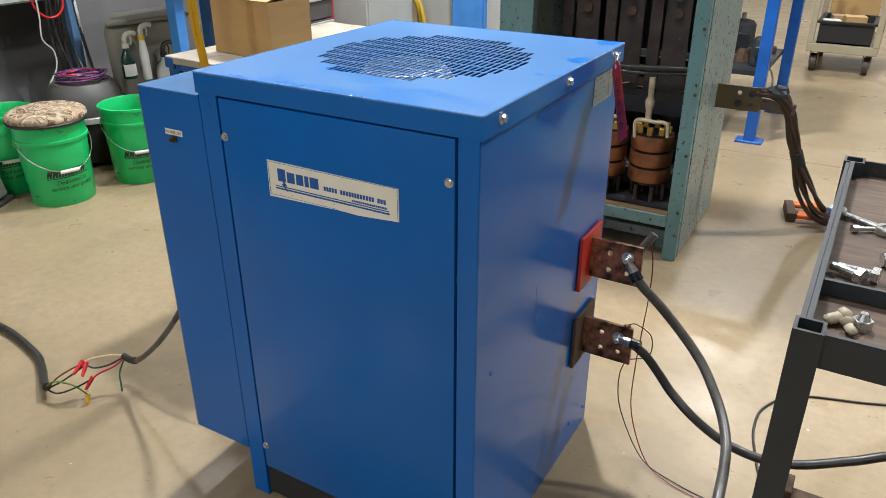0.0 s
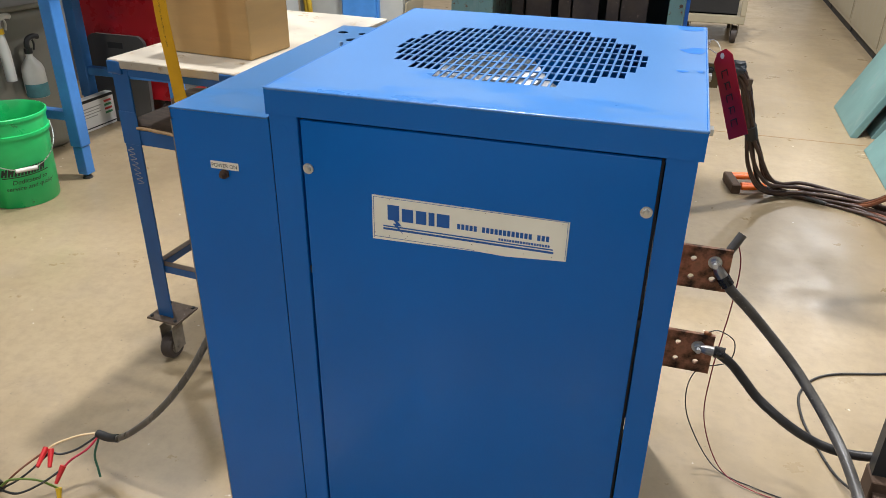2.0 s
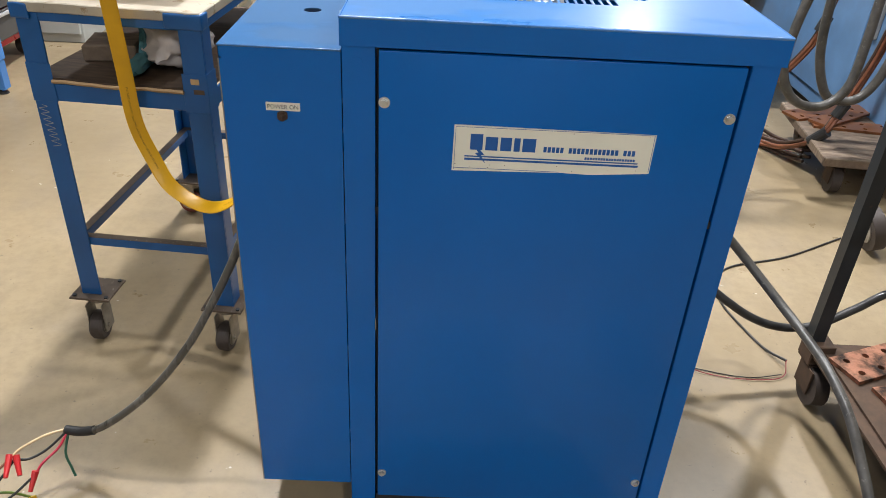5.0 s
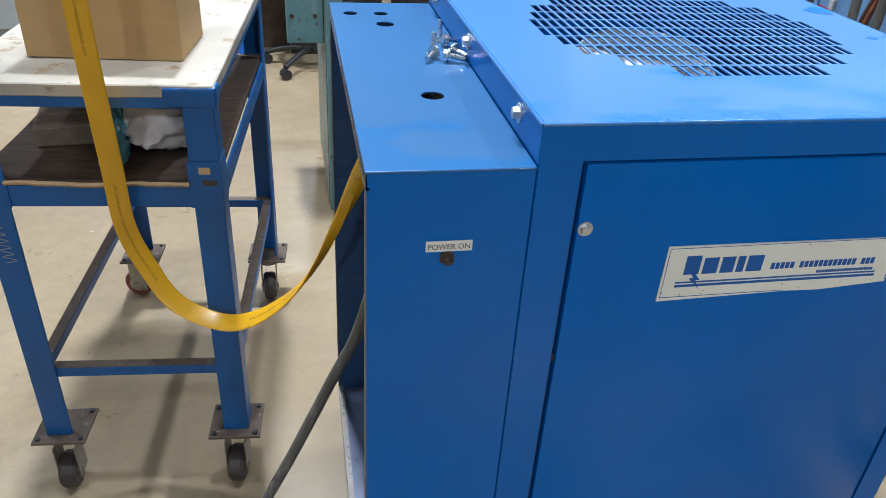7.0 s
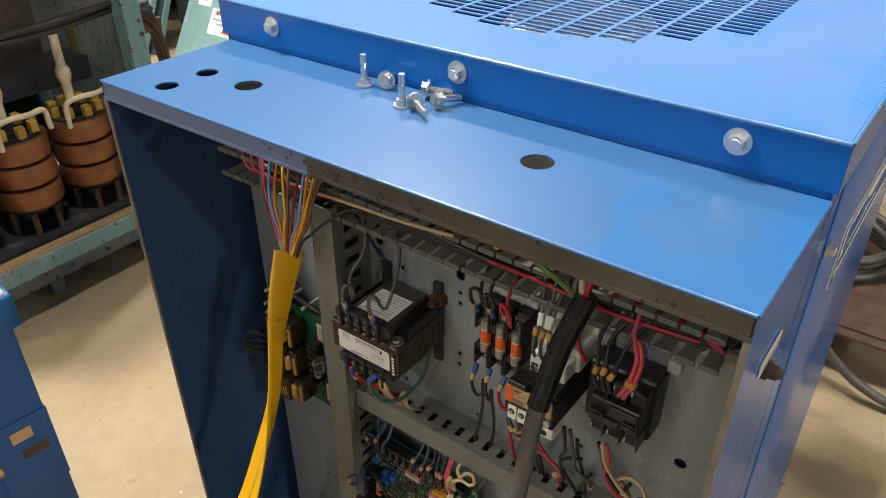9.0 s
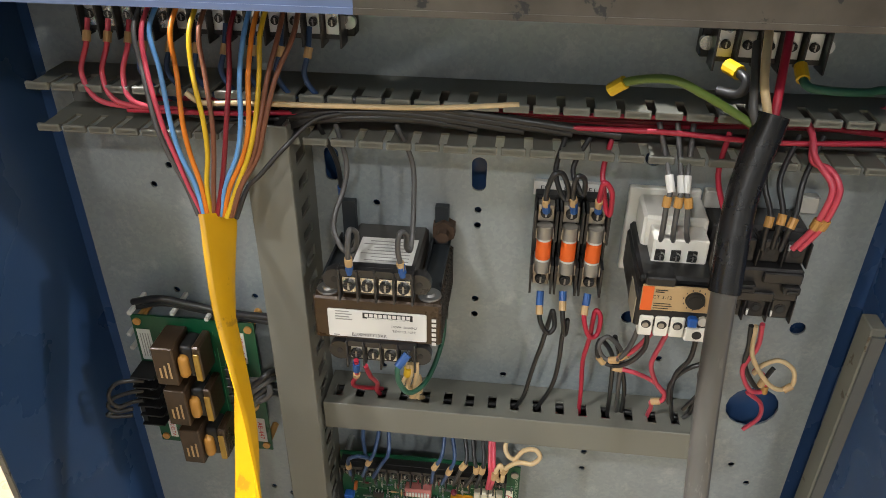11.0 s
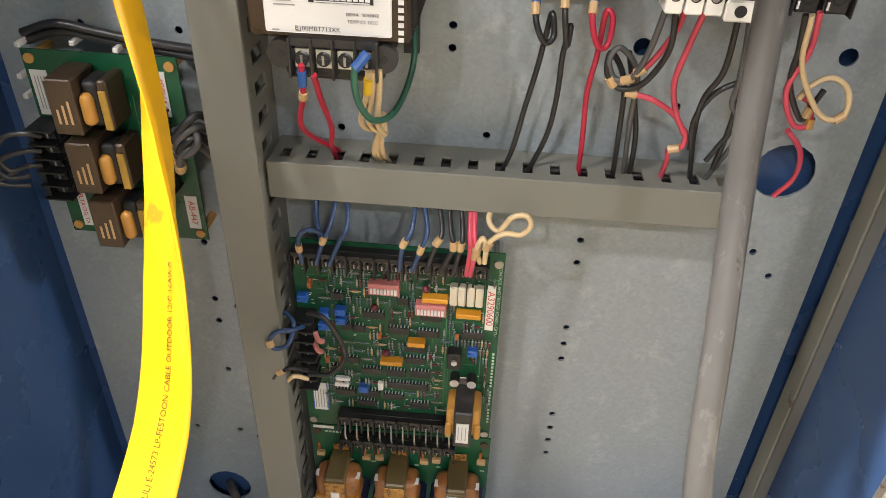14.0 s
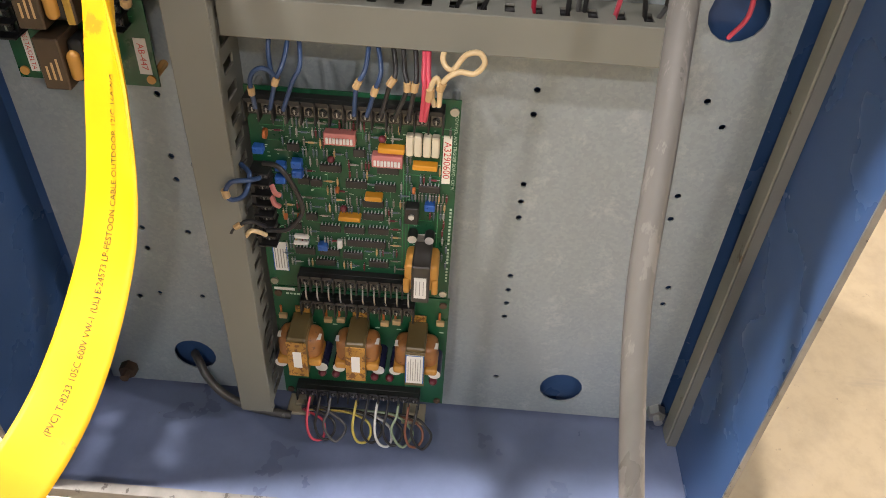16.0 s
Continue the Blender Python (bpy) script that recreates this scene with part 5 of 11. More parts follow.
def wall_corner():
    """Grey partition and clutter behind the pails."""
    bm = B()
    box(bm, -3.12, -3.0, -3.0, 3.3, 0, 2.6)
    tagged(part("wall_partition", bm, M["partition"]), "plain grey painted sheet partition of the shop", "wall", kind="structure")
    o = thing("machine_hood", (-2.99, 1.0, 0), 0, "pale grey sheet-metal hood overhanging the wall", "machine hood")
    bm = B()
    box(bm, -0.008, 0.34, -1.2, 0.86, 0.765, 1.25, 0.01)
    part("hood", bm, M["grey_paint"], o)
    # dark grey sheet paints the shade in the recess below the hood
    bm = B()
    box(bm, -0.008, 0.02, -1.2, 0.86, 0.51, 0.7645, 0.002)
    part("recess_shade", bm, M["grey_dark"], o, "sheet under the hood, dark for the hood's shade")
    o = thing("floor_case", (-2.36, 0.60, 0), 28, "pale grey slope-sided case standing on the floor", "case")
    bm = B()
    box(bm, -0.25, 0.22, -0.25, 0.12, 0.02, 0.24, 0.012)
    for v in bm.verts:
        v.co.x -= 0.18 * max(0.0, v.co.z - 0.05) if v.co.x > 0 else 0.0
    part("shell", bm, M["grey_paint"], o)
    bm = B()
    box(bm, -0.25, 0.235, -0.255, 0.13, 0.0, 0.0195, 0.004)
    part("base_rim", bm, M["grey_dark"], o)
    o = thing("plastic_bin", (-2.235, 1.73, 0.0), -11, "large milky plastic bin with rounded corners", "bin")
    bm = B()
    box(bm, -0.30, 0.0, -0.215, 0.235, 0.0, 0.665, 0.05, seg=4)
    for v in bm.verts:
        v.co.y *= (0.90 + 0.10 * v.co.z / 0.66) * (0.15 if v.co.x < -0.15 and v.co.y < 0 else 1)
    part("shell", bm, M["bin"], o, smooth=50)
    bm = B()
    box(bm, -0.306, 0.008, -0.223, 0.243, 0.655, 0.678, 0.008, seg=2)
    for v in bm.verts:
        v.co.y *= 0.15 if v.co.x < -0.15 and v.co.y < 0 else 1
    part("rim", bm, M["bin"], o, smooth=50)
    cable("vacuum_hose", [(-2.46, 1.45, 0.42), (-2.40, 1.50, 0.405), (-2.30, 1.50, 0.36), (-2.22, 1.51, 0.30), (-2.14, 1.53, 0.24), (-2.06, 1.50, 0.12), (-2.08, 1.46, 0.03)], 0.022, M["rubber"], "black vacuum hose hanging over the tank", 10, 6, "hose")
    o = thing("shop_vacuum", (-2.36, 1.38, 0), 0, "dark grey shop vacuum with cords coiled on top", "vacuum cleaner")
    bm = B()
    lathe(bm, [(0.001, 0.03), (0.17, 0.03), (0.185, 0.05), (0.19, 0.252), (0.001, 0.253)], 32)
    part("tank", bm, M["black"], o, smooth=40)
    bm = B()
    lathe(bm, [(0.192, 0.232), (0.199, 0.236), (0.199, 0.260), (0.192, 0.264), (0.18, 0.264)], 32)
    part("band", bm, M["alu"], o, smooth=40)
    bm = B()
    lathe(bm, [(0.19, 0.264), (0.190, 0.29), (0.176, 0.35), (0.155, 0.395), (0.140, 0.412), (0.001, 0.414)], 32)
    part("lid", bm, M["grey_dark"], o, smooth=40)
    for k in range(4):
        bm = B()
        a = k * math.pi / 2
        cyl(bm, (0.16 * math.cos(a), 0.16 * math.sin(a), 0), (0.16 * math.cos(a), 0.16 * math.sin(a), 0.035), 0.02, seg=10)
        part("foot", bm, M["rubber"], o)
    rng = random.Random(5)
    for col in ("purple", "purple", "red", "black", "blue"):
        pts = []
        n = 26
        r0 = rng.uniform(0.07, 0.12)
        for k in range(n):
            a = k * 0.75 + rng.random()
            pts.append((-2.36 + (r0 + rng.uniform(-0.02, 0.02)) * math.cos(a), 1.38 + (r0 + rng.uniform(-0.02, 0.02)) * math.sin(a), 0.418 + 0.0012 * k + rng.uniform(0, 0.012)))
        cable("extension_cord", pts, 0.0035, W[col], "tangled thin " + col + " cord on the vacuum lid", 6, 4, "cord", "cords on the vacuum")
    # spray bottles hooked on the front of the bin
    for y, zb, kind in ((1.555, 0.405, 0), (1.645, 0.385, 1), (1.75, 0.292, 2)):
        x = -2.235 + (y - 1.73) * 0.194 + 0.060
        o = thing("spray_bottle", (x, y, zb), -95, ("dark green spray bottle with a clear trigger", "slim white spray bottle with a yellow collar", "milky spray bottle with a black trigger")[kind] + " hooked on the bin", "spray bottle", "spray bottles")
        w, h = ((0.034, 0.125), (0.022, 0.175), (0.048, 0.165))[kind]
        bm = B()
        lathe(bm, [(0.001, 0), (w * 0.94, 0.0), (w, 0.006), (w, h * 0.72), (w * 0.86, h * 0.86), (0.015, h + 0.012), (0.013, h + 0.03), (0.001, h + 0.03)], 22)
        part("bottle", bm, M[("green_liquid", "white", "clear_plastic")[kind]], o, smooth=45)
        if kind == 2:
            bm = B()
            lathe(bm, [(w * 0.95, 0.001), (w + 0.0006, 0.006), (w + 0.0006, 0.062), (w, 0.062)], 22)
            part("liquid", bm, M["rag_teal"], o, "green cleaning liquid", smooth=45)
        bm = B()
        lathe(bm, [(0.001, h + 0.026), (0.017, h + 0.026), (0.017, h + 0.048), (0.001, h + 0.048)], 16)
        part("collar", bm, M[("white", "yellow_lug", "black")[kind]], o, smooth=45)
        bm = B()
        t = h + 0.048
        tube(bm, [(0.0, 0, t), (0.0, 0, t + 0.022), (-0.012, 0, t + 0.04), (-0.040, 0, t + 0.046), (-0.062, 0, t + 0.040)], 0.012, 10)
        tube(bm, [(-0.030, 0, t + 0.036), (-0.036, 0, t + 0.015), (-0.030, 0, t - 0.012)], 0.0045, 8)
        part("trigger_head", bm, M[("clear_plastic", "white", "black")[kind]], o, smooth=50)
        if kind != 1:
            bm = B()
            lathe(bm, [(w + 0.0008, h * 0.12), (w + 0.0011, h * 0.13), (w + 0.0011, h * 0.58), (w + 0.0008, h * 0.59)], 22)
            for f in [f for f in bm.faces if f.calc_center_median().y * (1 if kind else -1) > -0.2 * w]:
                bm.faces.remove(f)
            part("label", bm, M["label"], o, smooth=45)
    o = thing("upright_stand", (-2.70, 1.62, 0), 0, "blue stand hung with black cables", "stand")
    bm = B()
    box(bm, -0.04, 0.04, -0.03, 0.03, 0, 1.15, 0.003)
    part("post", bm, M["blue_cab"], o)
    bm = B()
    box(bm, -0.2, 0.2, -0.1, 0.1, 0, 0.012)
    part("foot_plate", bm, M["blue_cab"], o)
    rng = random.Random(3)
    for k in range(9):
        x, y = -2.62 + rng.uniform(-0.05, 0.05), 1.54 + rng.uniform(-0.06, 0.08)
        cable("hanging_cord", [(x, y, 1.2), (x + rng.uniform(-0.03, 0.03), y - 0.02, 0.9), (x + rng.uniform(-0.05, 0.05), y - 0.03, 0.6), (x + rng.uniform(-0.08, 0.14), y - 0.03, 0.28)], rng.uniform(0.004, 0.008), (M["cable"], W["white"], M["cable"], W["black"])[k % 4], "cord hanging from the blue stand", 6, 6, "cord", "cords on the stand")
    cable("hanging_cord", [(-2.58, 1.38, 1.2), (-2.58, 1.376, 0.85), (-2.58, 1.372, 0.70), (-2.58, 1.362, 0.595), (-2.575, 1.405, 0.531), (-2.57, 1.397, 0.447), (-2.58, 1.332, 0.344), (-2.60, 1.315, 0.21), (-2.62, 1.31, 0.01)], 0.004, W["white"], "white cord hanging in front of the grey housing", 6, 8, "cord")
    cable("hanging_cord", [(-2.60, 1.345, 1.1), (-2.60, 1.362, 0.80), (-2.59, 1.382, 0.724), (-2.58, 1.433, 0.690), (-2.57, 1.490, 0.715), (-2.57, 1.512, 0.80), (-2.58, 1.50, 1.1)], 0.006, M["red"], "red hose hanging in a loop", 8, 8, "hose")
    o = thing("carton", (-2.245, 2.165, 0), -4, "white printed carton with red and green stripes standing on edge", "box")
    bm = B()
    box(bm, -0.046, 0.0, -0.125, 0.125, 0, 0.165, 0.002)
    part("shell", bm, M["label"], o)
    for k, col in enumerate(("trace", "ink_red", "trace", "ink_red")):
        bm = B()
        bars(bm, [(0.055, 0.105, 0.062 + k * 0.020, 0.073 + k * 0.020)], lambda u, v, d: (d, u, v))
        part("print", bm, M[col], o)
    for u0, u1, v0, v1, col in ((-0.122, 0.122, 0.148, 0.163, "ink"), (-0.09, 0.03, 0.115, 0.120, "ink_grey"), (-0.09, 0.02, 0.100, 0.104, "ink_grey"), (-0.09, 0.025, 0.085, 0.089, "ink_grey"), (-0.09, 0.0, 0.070, 0.074, "ink_grey"), (-0.122, 0.122, 0.012, 0.018, "ink")):
        bm = B()
        bars(bm, [(u0, u1, v0, v1)], lambda u, v, d: (d, u, v))
        part("print", bm, M[col], o)


def transformer_frame():
    """Tall teal enclosure with its front off: coils, bars and leads inside."""
    o = thing("transformer_enclosure", (-0.106, 1.68, 0), 0.8, "tall scuffed teal steel enclosure with its front off, rusting", "enclosure")
    Wd, Dp, H = 0.677, 0.62, 1.75
    for x0, x1, y0, y1 in ((0, 0.05, 0, 0.05), (Wd - 0.05, Wd, 0, 0.05), (0, 0.05, Dp - 0.05, Dp), (Wd - 0.05, Wd, Dp - 0.05, Dp)):
        bm = B()
        box(bm, x0, x1, y0, y1, 0, H, 0.003)
        part("corner_post", bm, M["teal"], o)
    bm = B()
    box(bm, Wd - 0.004, Wd + 0.003, 0.03, Dp - 0.01, 0.01, H - 0.01)
    part("side_panel", bm, M["teal_side"], o, "weathered pale teal side with rust spots")
    bm = B()
    box(bm, -0.003, 0.004, 0.03, Dp - 0.01, 0.01, H - 0.01)
    part("side_panel", bm, M["teal_side"], o)
    bm = B()
    box(bm, 0.05, Wd - 0.05, 0.004, 0.045, 0.130, 0.178, 0.003)
    part("front_rail", bm, M["teal"], o)
    bm = B()
    box(bm, 0.05, Wd - 0.05, 0.008, 0.040, 0.1785, 0.184)
    part("rail_top", bm, M["plywood_edge"], o, "worn bare top of the rail")
    # deck in shade black: the dim inside is put into the colour
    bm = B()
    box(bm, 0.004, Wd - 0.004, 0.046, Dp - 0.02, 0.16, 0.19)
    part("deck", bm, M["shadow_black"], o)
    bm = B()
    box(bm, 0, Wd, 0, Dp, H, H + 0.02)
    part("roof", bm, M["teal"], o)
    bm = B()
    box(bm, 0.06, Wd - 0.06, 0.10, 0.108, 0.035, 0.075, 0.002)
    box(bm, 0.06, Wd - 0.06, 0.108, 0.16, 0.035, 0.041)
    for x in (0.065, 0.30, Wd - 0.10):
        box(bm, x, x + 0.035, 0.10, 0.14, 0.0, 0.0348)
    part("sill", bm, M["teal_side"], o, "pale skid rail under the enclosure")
    # black back sheets and rails paint the enclosure's dark inside
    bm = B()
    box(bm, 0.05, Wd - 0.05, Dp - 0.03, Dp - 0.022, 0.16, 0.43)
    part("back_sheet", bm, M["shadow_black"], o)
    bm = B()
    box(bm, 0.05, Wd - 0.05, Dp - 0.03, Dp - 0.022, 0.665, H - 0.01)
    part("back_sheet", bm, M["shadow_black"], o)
    # perforated rail under the bars
    bm = B()
    box(bm, 0.06, Wd - 0.06, 0.296, 0.300, 0.475, 0.520, 0.001)
    rail = part("slotted_rail", bm, M["steel_dark"], o, "dark perforated rail")
    for k in range(14):
        bm = B()
        box(bm, 0.085 + k * 0.037, 0.103 + k * 0.037, 0.2952, 0.2960, 0.492, 0.503)
        part("slot", bm, M["shadow_black"], rail)
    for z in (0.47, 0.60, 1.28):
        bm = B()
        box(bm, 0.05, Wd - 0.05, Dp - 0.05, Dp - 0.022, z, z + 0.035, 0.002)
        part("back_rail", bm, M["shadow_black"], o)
    # yoke behind the coils
    bm = B()
    box(bm, 0.06, Wd - 0.06, 0.20, 0.32, 0.21, 0.27)
    box(bm, 0.06, Wd - 0.06, 0.20, 0.32, 0.50, 0.56)
    part("core_yoke", bm, M["black"], o)
    for k, x in enumerate((0.16, 0.335, 0.51)):
        for j in range(3):
            bm = B()
            z = 0.27 + j * 0.062
            lathe(bm, [(0.066, z), (0.078, z + 0.001), (0.0795, z + 0.006), (0.0795, z + 0.048), (0.078, z + 0.053), (0.066, z + 0.054)], 28, (x, 0.13, 0))
            c = part("coil_band", bm, M["copper_clean"], o, smooth=35)
        bm = B()
        lathe(bm, [(0.060, 0.255), (0.0655, 0.26), (0.0655, 0.452), (0.05, 0.455), (0.05, 0.27)], 24, (x, 0.13, 0))
        part("coil_former", bm, M["shadow_black"], o, smooth=35)
        for q in range(8):
            bm = B()
            a = q * math.pi / 4
            box(bm, x + 0.056 * math.cos(a) - 0.010, x + 0.056 * math.cos(a) + 0.010, 0.13 + 0.056 * math.sin(a) - 0.010, 0.13 + 0.056 * math.sin(a) + 0.010, 0.453, 0.482, 0.002)
            part("spacer_block", bm, M["brass"], o, "yellow varnished spacer block")
        for q in range(6):
            bm = B()
            a = q * math.pi / 3
            cyl(bm, (x + 0.06 * math.cos(a), 0.13 + 0.06 * math.sin(a), 0.19), (x + 0.06 * math.cos(a), 0.13 + 0.06 * math.sin(a), 0.256), 0.008, seg=8)
            part("coil_foot", bm, M["rust"], o)
        bm = B()
        lathe(bm, [(0.001, 0.50), (0.012, 0.50), (0.012, 0.54), (0.018, 0.56), (0.018, 0.575), (0.011, 0.59), (0.011, 0.66), (0.001, 0.66)], 16, (x - 0.02, 0.10, 0))
        part("insulator", bm, M["ceramic"], o, smooth=40)
        bm = B()
        tube(bm, [(x - 0.055, 0.07, 0.44), (x - 0.055, 0.06, 0.50), (x - 0.03, 0.05, 0.515), (x + 0.02, 0.05, 0.512), (x + 0.06, 0.055, 0.51), (x + 0.068, 0.06, 0.46)], 0.007, 8)
        part("coil_lead", bm, M["ceramic"], o, "cream sleeved coil lead", smooth=60)
        # bus straps and fuse gear above
        bm = B()
        box(bm, x - 0.050, x + 0.045, 0.30, 0.31, 0.53, 1.32, 0.001)
        part("bus_strap", bm, M["strap_dark"], o, "dull tan bus strap")
        bm = B()
        box(bm, x - 0.10, x - 0.055, 0.28, 0.30, 0.50, 1.40, 0.001)
        part("bus_strap", bm, M["strap_dark"], o)
        for z in (0.86, 0.92, 1.06, 1.12):
            bm = B()
            cyl(bm, (x, 0.30, z), (x, 0.285, z), 0.018, seg=12)
            part("stud", bm, M["rust"], o)
        bm = B()
        lathe(bm, [(0.001, 0.98), (0.022, 0.98), (0.022, 0.99), (0.016, 1.0), (0.022, 1.01), (0.016, 1.02), (0.022, 1.03), (0.016, 1.04), (0.022, 1.05), (0.022, 1.07), (0.001, 1.07)], 14, (x - 0.075, 0.25, 0))
        part("ribbed_insulator", bm, M["black"], o, smooth=40)
    bm = B()
    tube(bm, [(0.06, 0.06, 0.66), (0.12, 0.05, 0.70), (0.2, 0.06, 0.715), (0.3, 0.055, 0.70), (0.42, 0.055, 0.70), (0.55, 0.05, 0.71), (0.64, 0.05, 0.715)], 0.009, 8)
    part("harness", bm, M["cable"], o, "black wire harness", smooth=60)
    bm = B()
    tube(bm, [(0.06, 0.06, 0.68), (0.2, 0.065, 0.70), (0.34, 0.05, 0.685), (0.47, 0.055, 0.684), (0.64, 0.055, 0.70)], 0.007, 8)
    part("harness", bm, M["cable"], o, smooth=60)
    for k, col in enumerate(("red", "red", "blue", "pink", "black")):
        bm = B()
        tube(bm, [(0.06 + 0.02 * k, 0.16, 0.60), (0.12 + 0.03 * k, 0.12, 0.58 + 0.008 * k), (0.2 + 0.02 * k, 0.16, 0.59), (0.26 + 0.03 * k, 0.2, 0.61)], 0.006, 6)
        part("lead", bm, W[col], o, smooth=60)
    # meter box on the left wall
    bm = B()
    box(bm, -0.118, -0.0035, 0.07, 0.36, 0.556, 1.1, 0.004)
    sb = part("side_box", bm, M["teal"], o)
    for x in (-0.10, -0.03):
        bm = B()
        cyl(bm, (x, 0.07, 0.64), (x, 0.066, 0.64), 0.007, seg=10)
        part("screw", bm, M["rust"], sb)
    # bolts down the post
    for k in range(6):
        bm = B()
        cyl(bm, (Wd - 0.012, 0.0, 0.2 + k * 0.22), (Wd - 0.012, -0.004, 0.2 + k * 0.22), 0.006, seg=8)
        part("rivet", bm, M["rust"], o)
    # copper tails leaving the right side
    bm = B()
    hs = [(Wd + 0.085, 0.545, 0.0085, 0), (Wd + 0.085, 0.585, 0.0085, 0), (Wd + 0.130, 0.545, 0.0085, 0), (Wd + 0.130, 0.585, 0.0085, 0)]
    sheet_with_holes(bm, Wd - 0.02, Wd + 0.165, 0.520, 0.610, hs, lambda u, v, d: (u, 0.340 + d, v), 0.012, 12)
    part("bus_tail", bm, M["olive"], o, "drilled tarnished bus tail")
    bm = B()
    box(bm, Wd + 0.07, Wd + 0.235, 0.350, 0.366, 0.600, 0.642, 0.002, pose(0, 0, 0, 0, 5, 0))
    part("bus_link", bm, M["foot_plate"], o, "worn brown link bar")
    for u, v in ((0.085, 0.545), (0.130, 0.585)):
        bm = B()
        hex_bolt(bm, (Wd + u, 0.340, v), (0, -1, 0), 0.0085, 0.013, 0.008)
        part("bolt", bm, M["steel_dark"], o)
    return o


shop_cart()
carton()
rags_and_block()
bucket(-2.035, 0.955, 74, seat=True)
bucket(-1.945, 1.335, 58)
bucket(-2.36, 0.93, 64)
workbench()
tool_chest()
wall_corner()
transformer_frame()
plain_cabinet("steel_cabinet", -2.10, 3.02, 0, 0.35, 0.5, 1.2, "grey_paint", "light grey steel cabinet standing on the floor", False)
plain_cabinet("steel_locker", -1.86, 3.75, 0, 0.33, 0.45, 1.7, "grey_paint", "light grey steel locker with a chrome handle")
plain_cabinet("blue_partition", -1.50, 3.62, 0, 0.25, 0.06, 1.6, "blue_bench", "bright blue painted steel panel on end", False)
o = thing("drawer_unit", (-1.27, 3.65, 0), 0, "small grey drawer unit with open label frames", "drawer unit")
bm = B()
box(bm, 0, 0.17, 0, 0.4, 0, 0.66, 0.003)
part("body", bm, M["grey_paint"], o)
for k in range(7):
    bm = B()
    box(bm, 0.172, 0.184, 0.03, 0.37, 0.05 + k * 0.085, 0.12 + k * 0.085, 0.002)
    part("drawer", bm, M["cream_paint"], o)
bm = B()
box(bm, 0.02, 0.15, 0.05, 0.35, 0.661, 0.72, 0.01)
tagged(part("tool_case", bm, M["yellow_lug"]), "yellow plastic tool case on the drawer unit", "tool case").matrix_basis = pose(-1.27, 3.65, 0.0)
cable("hose", [(-2.02, 3.72, 0.02), (-1.80, 3.70, 0.2), (-1.75, 3.66, 0.45), (-1.86, 3.68, 0.64), (-2.02, 3.70, 0.60), (-2.05, 3.72, 0.3), (-1.9, 3.7, 0.05), (-1.78, 3.68, 0.3), (-1.80, 3.66, 0.55), (-1.95, 3.67, 0.66)], 0.018, M["hose"], "yellow hose coiled beside the locker", 8, 8, "hose")


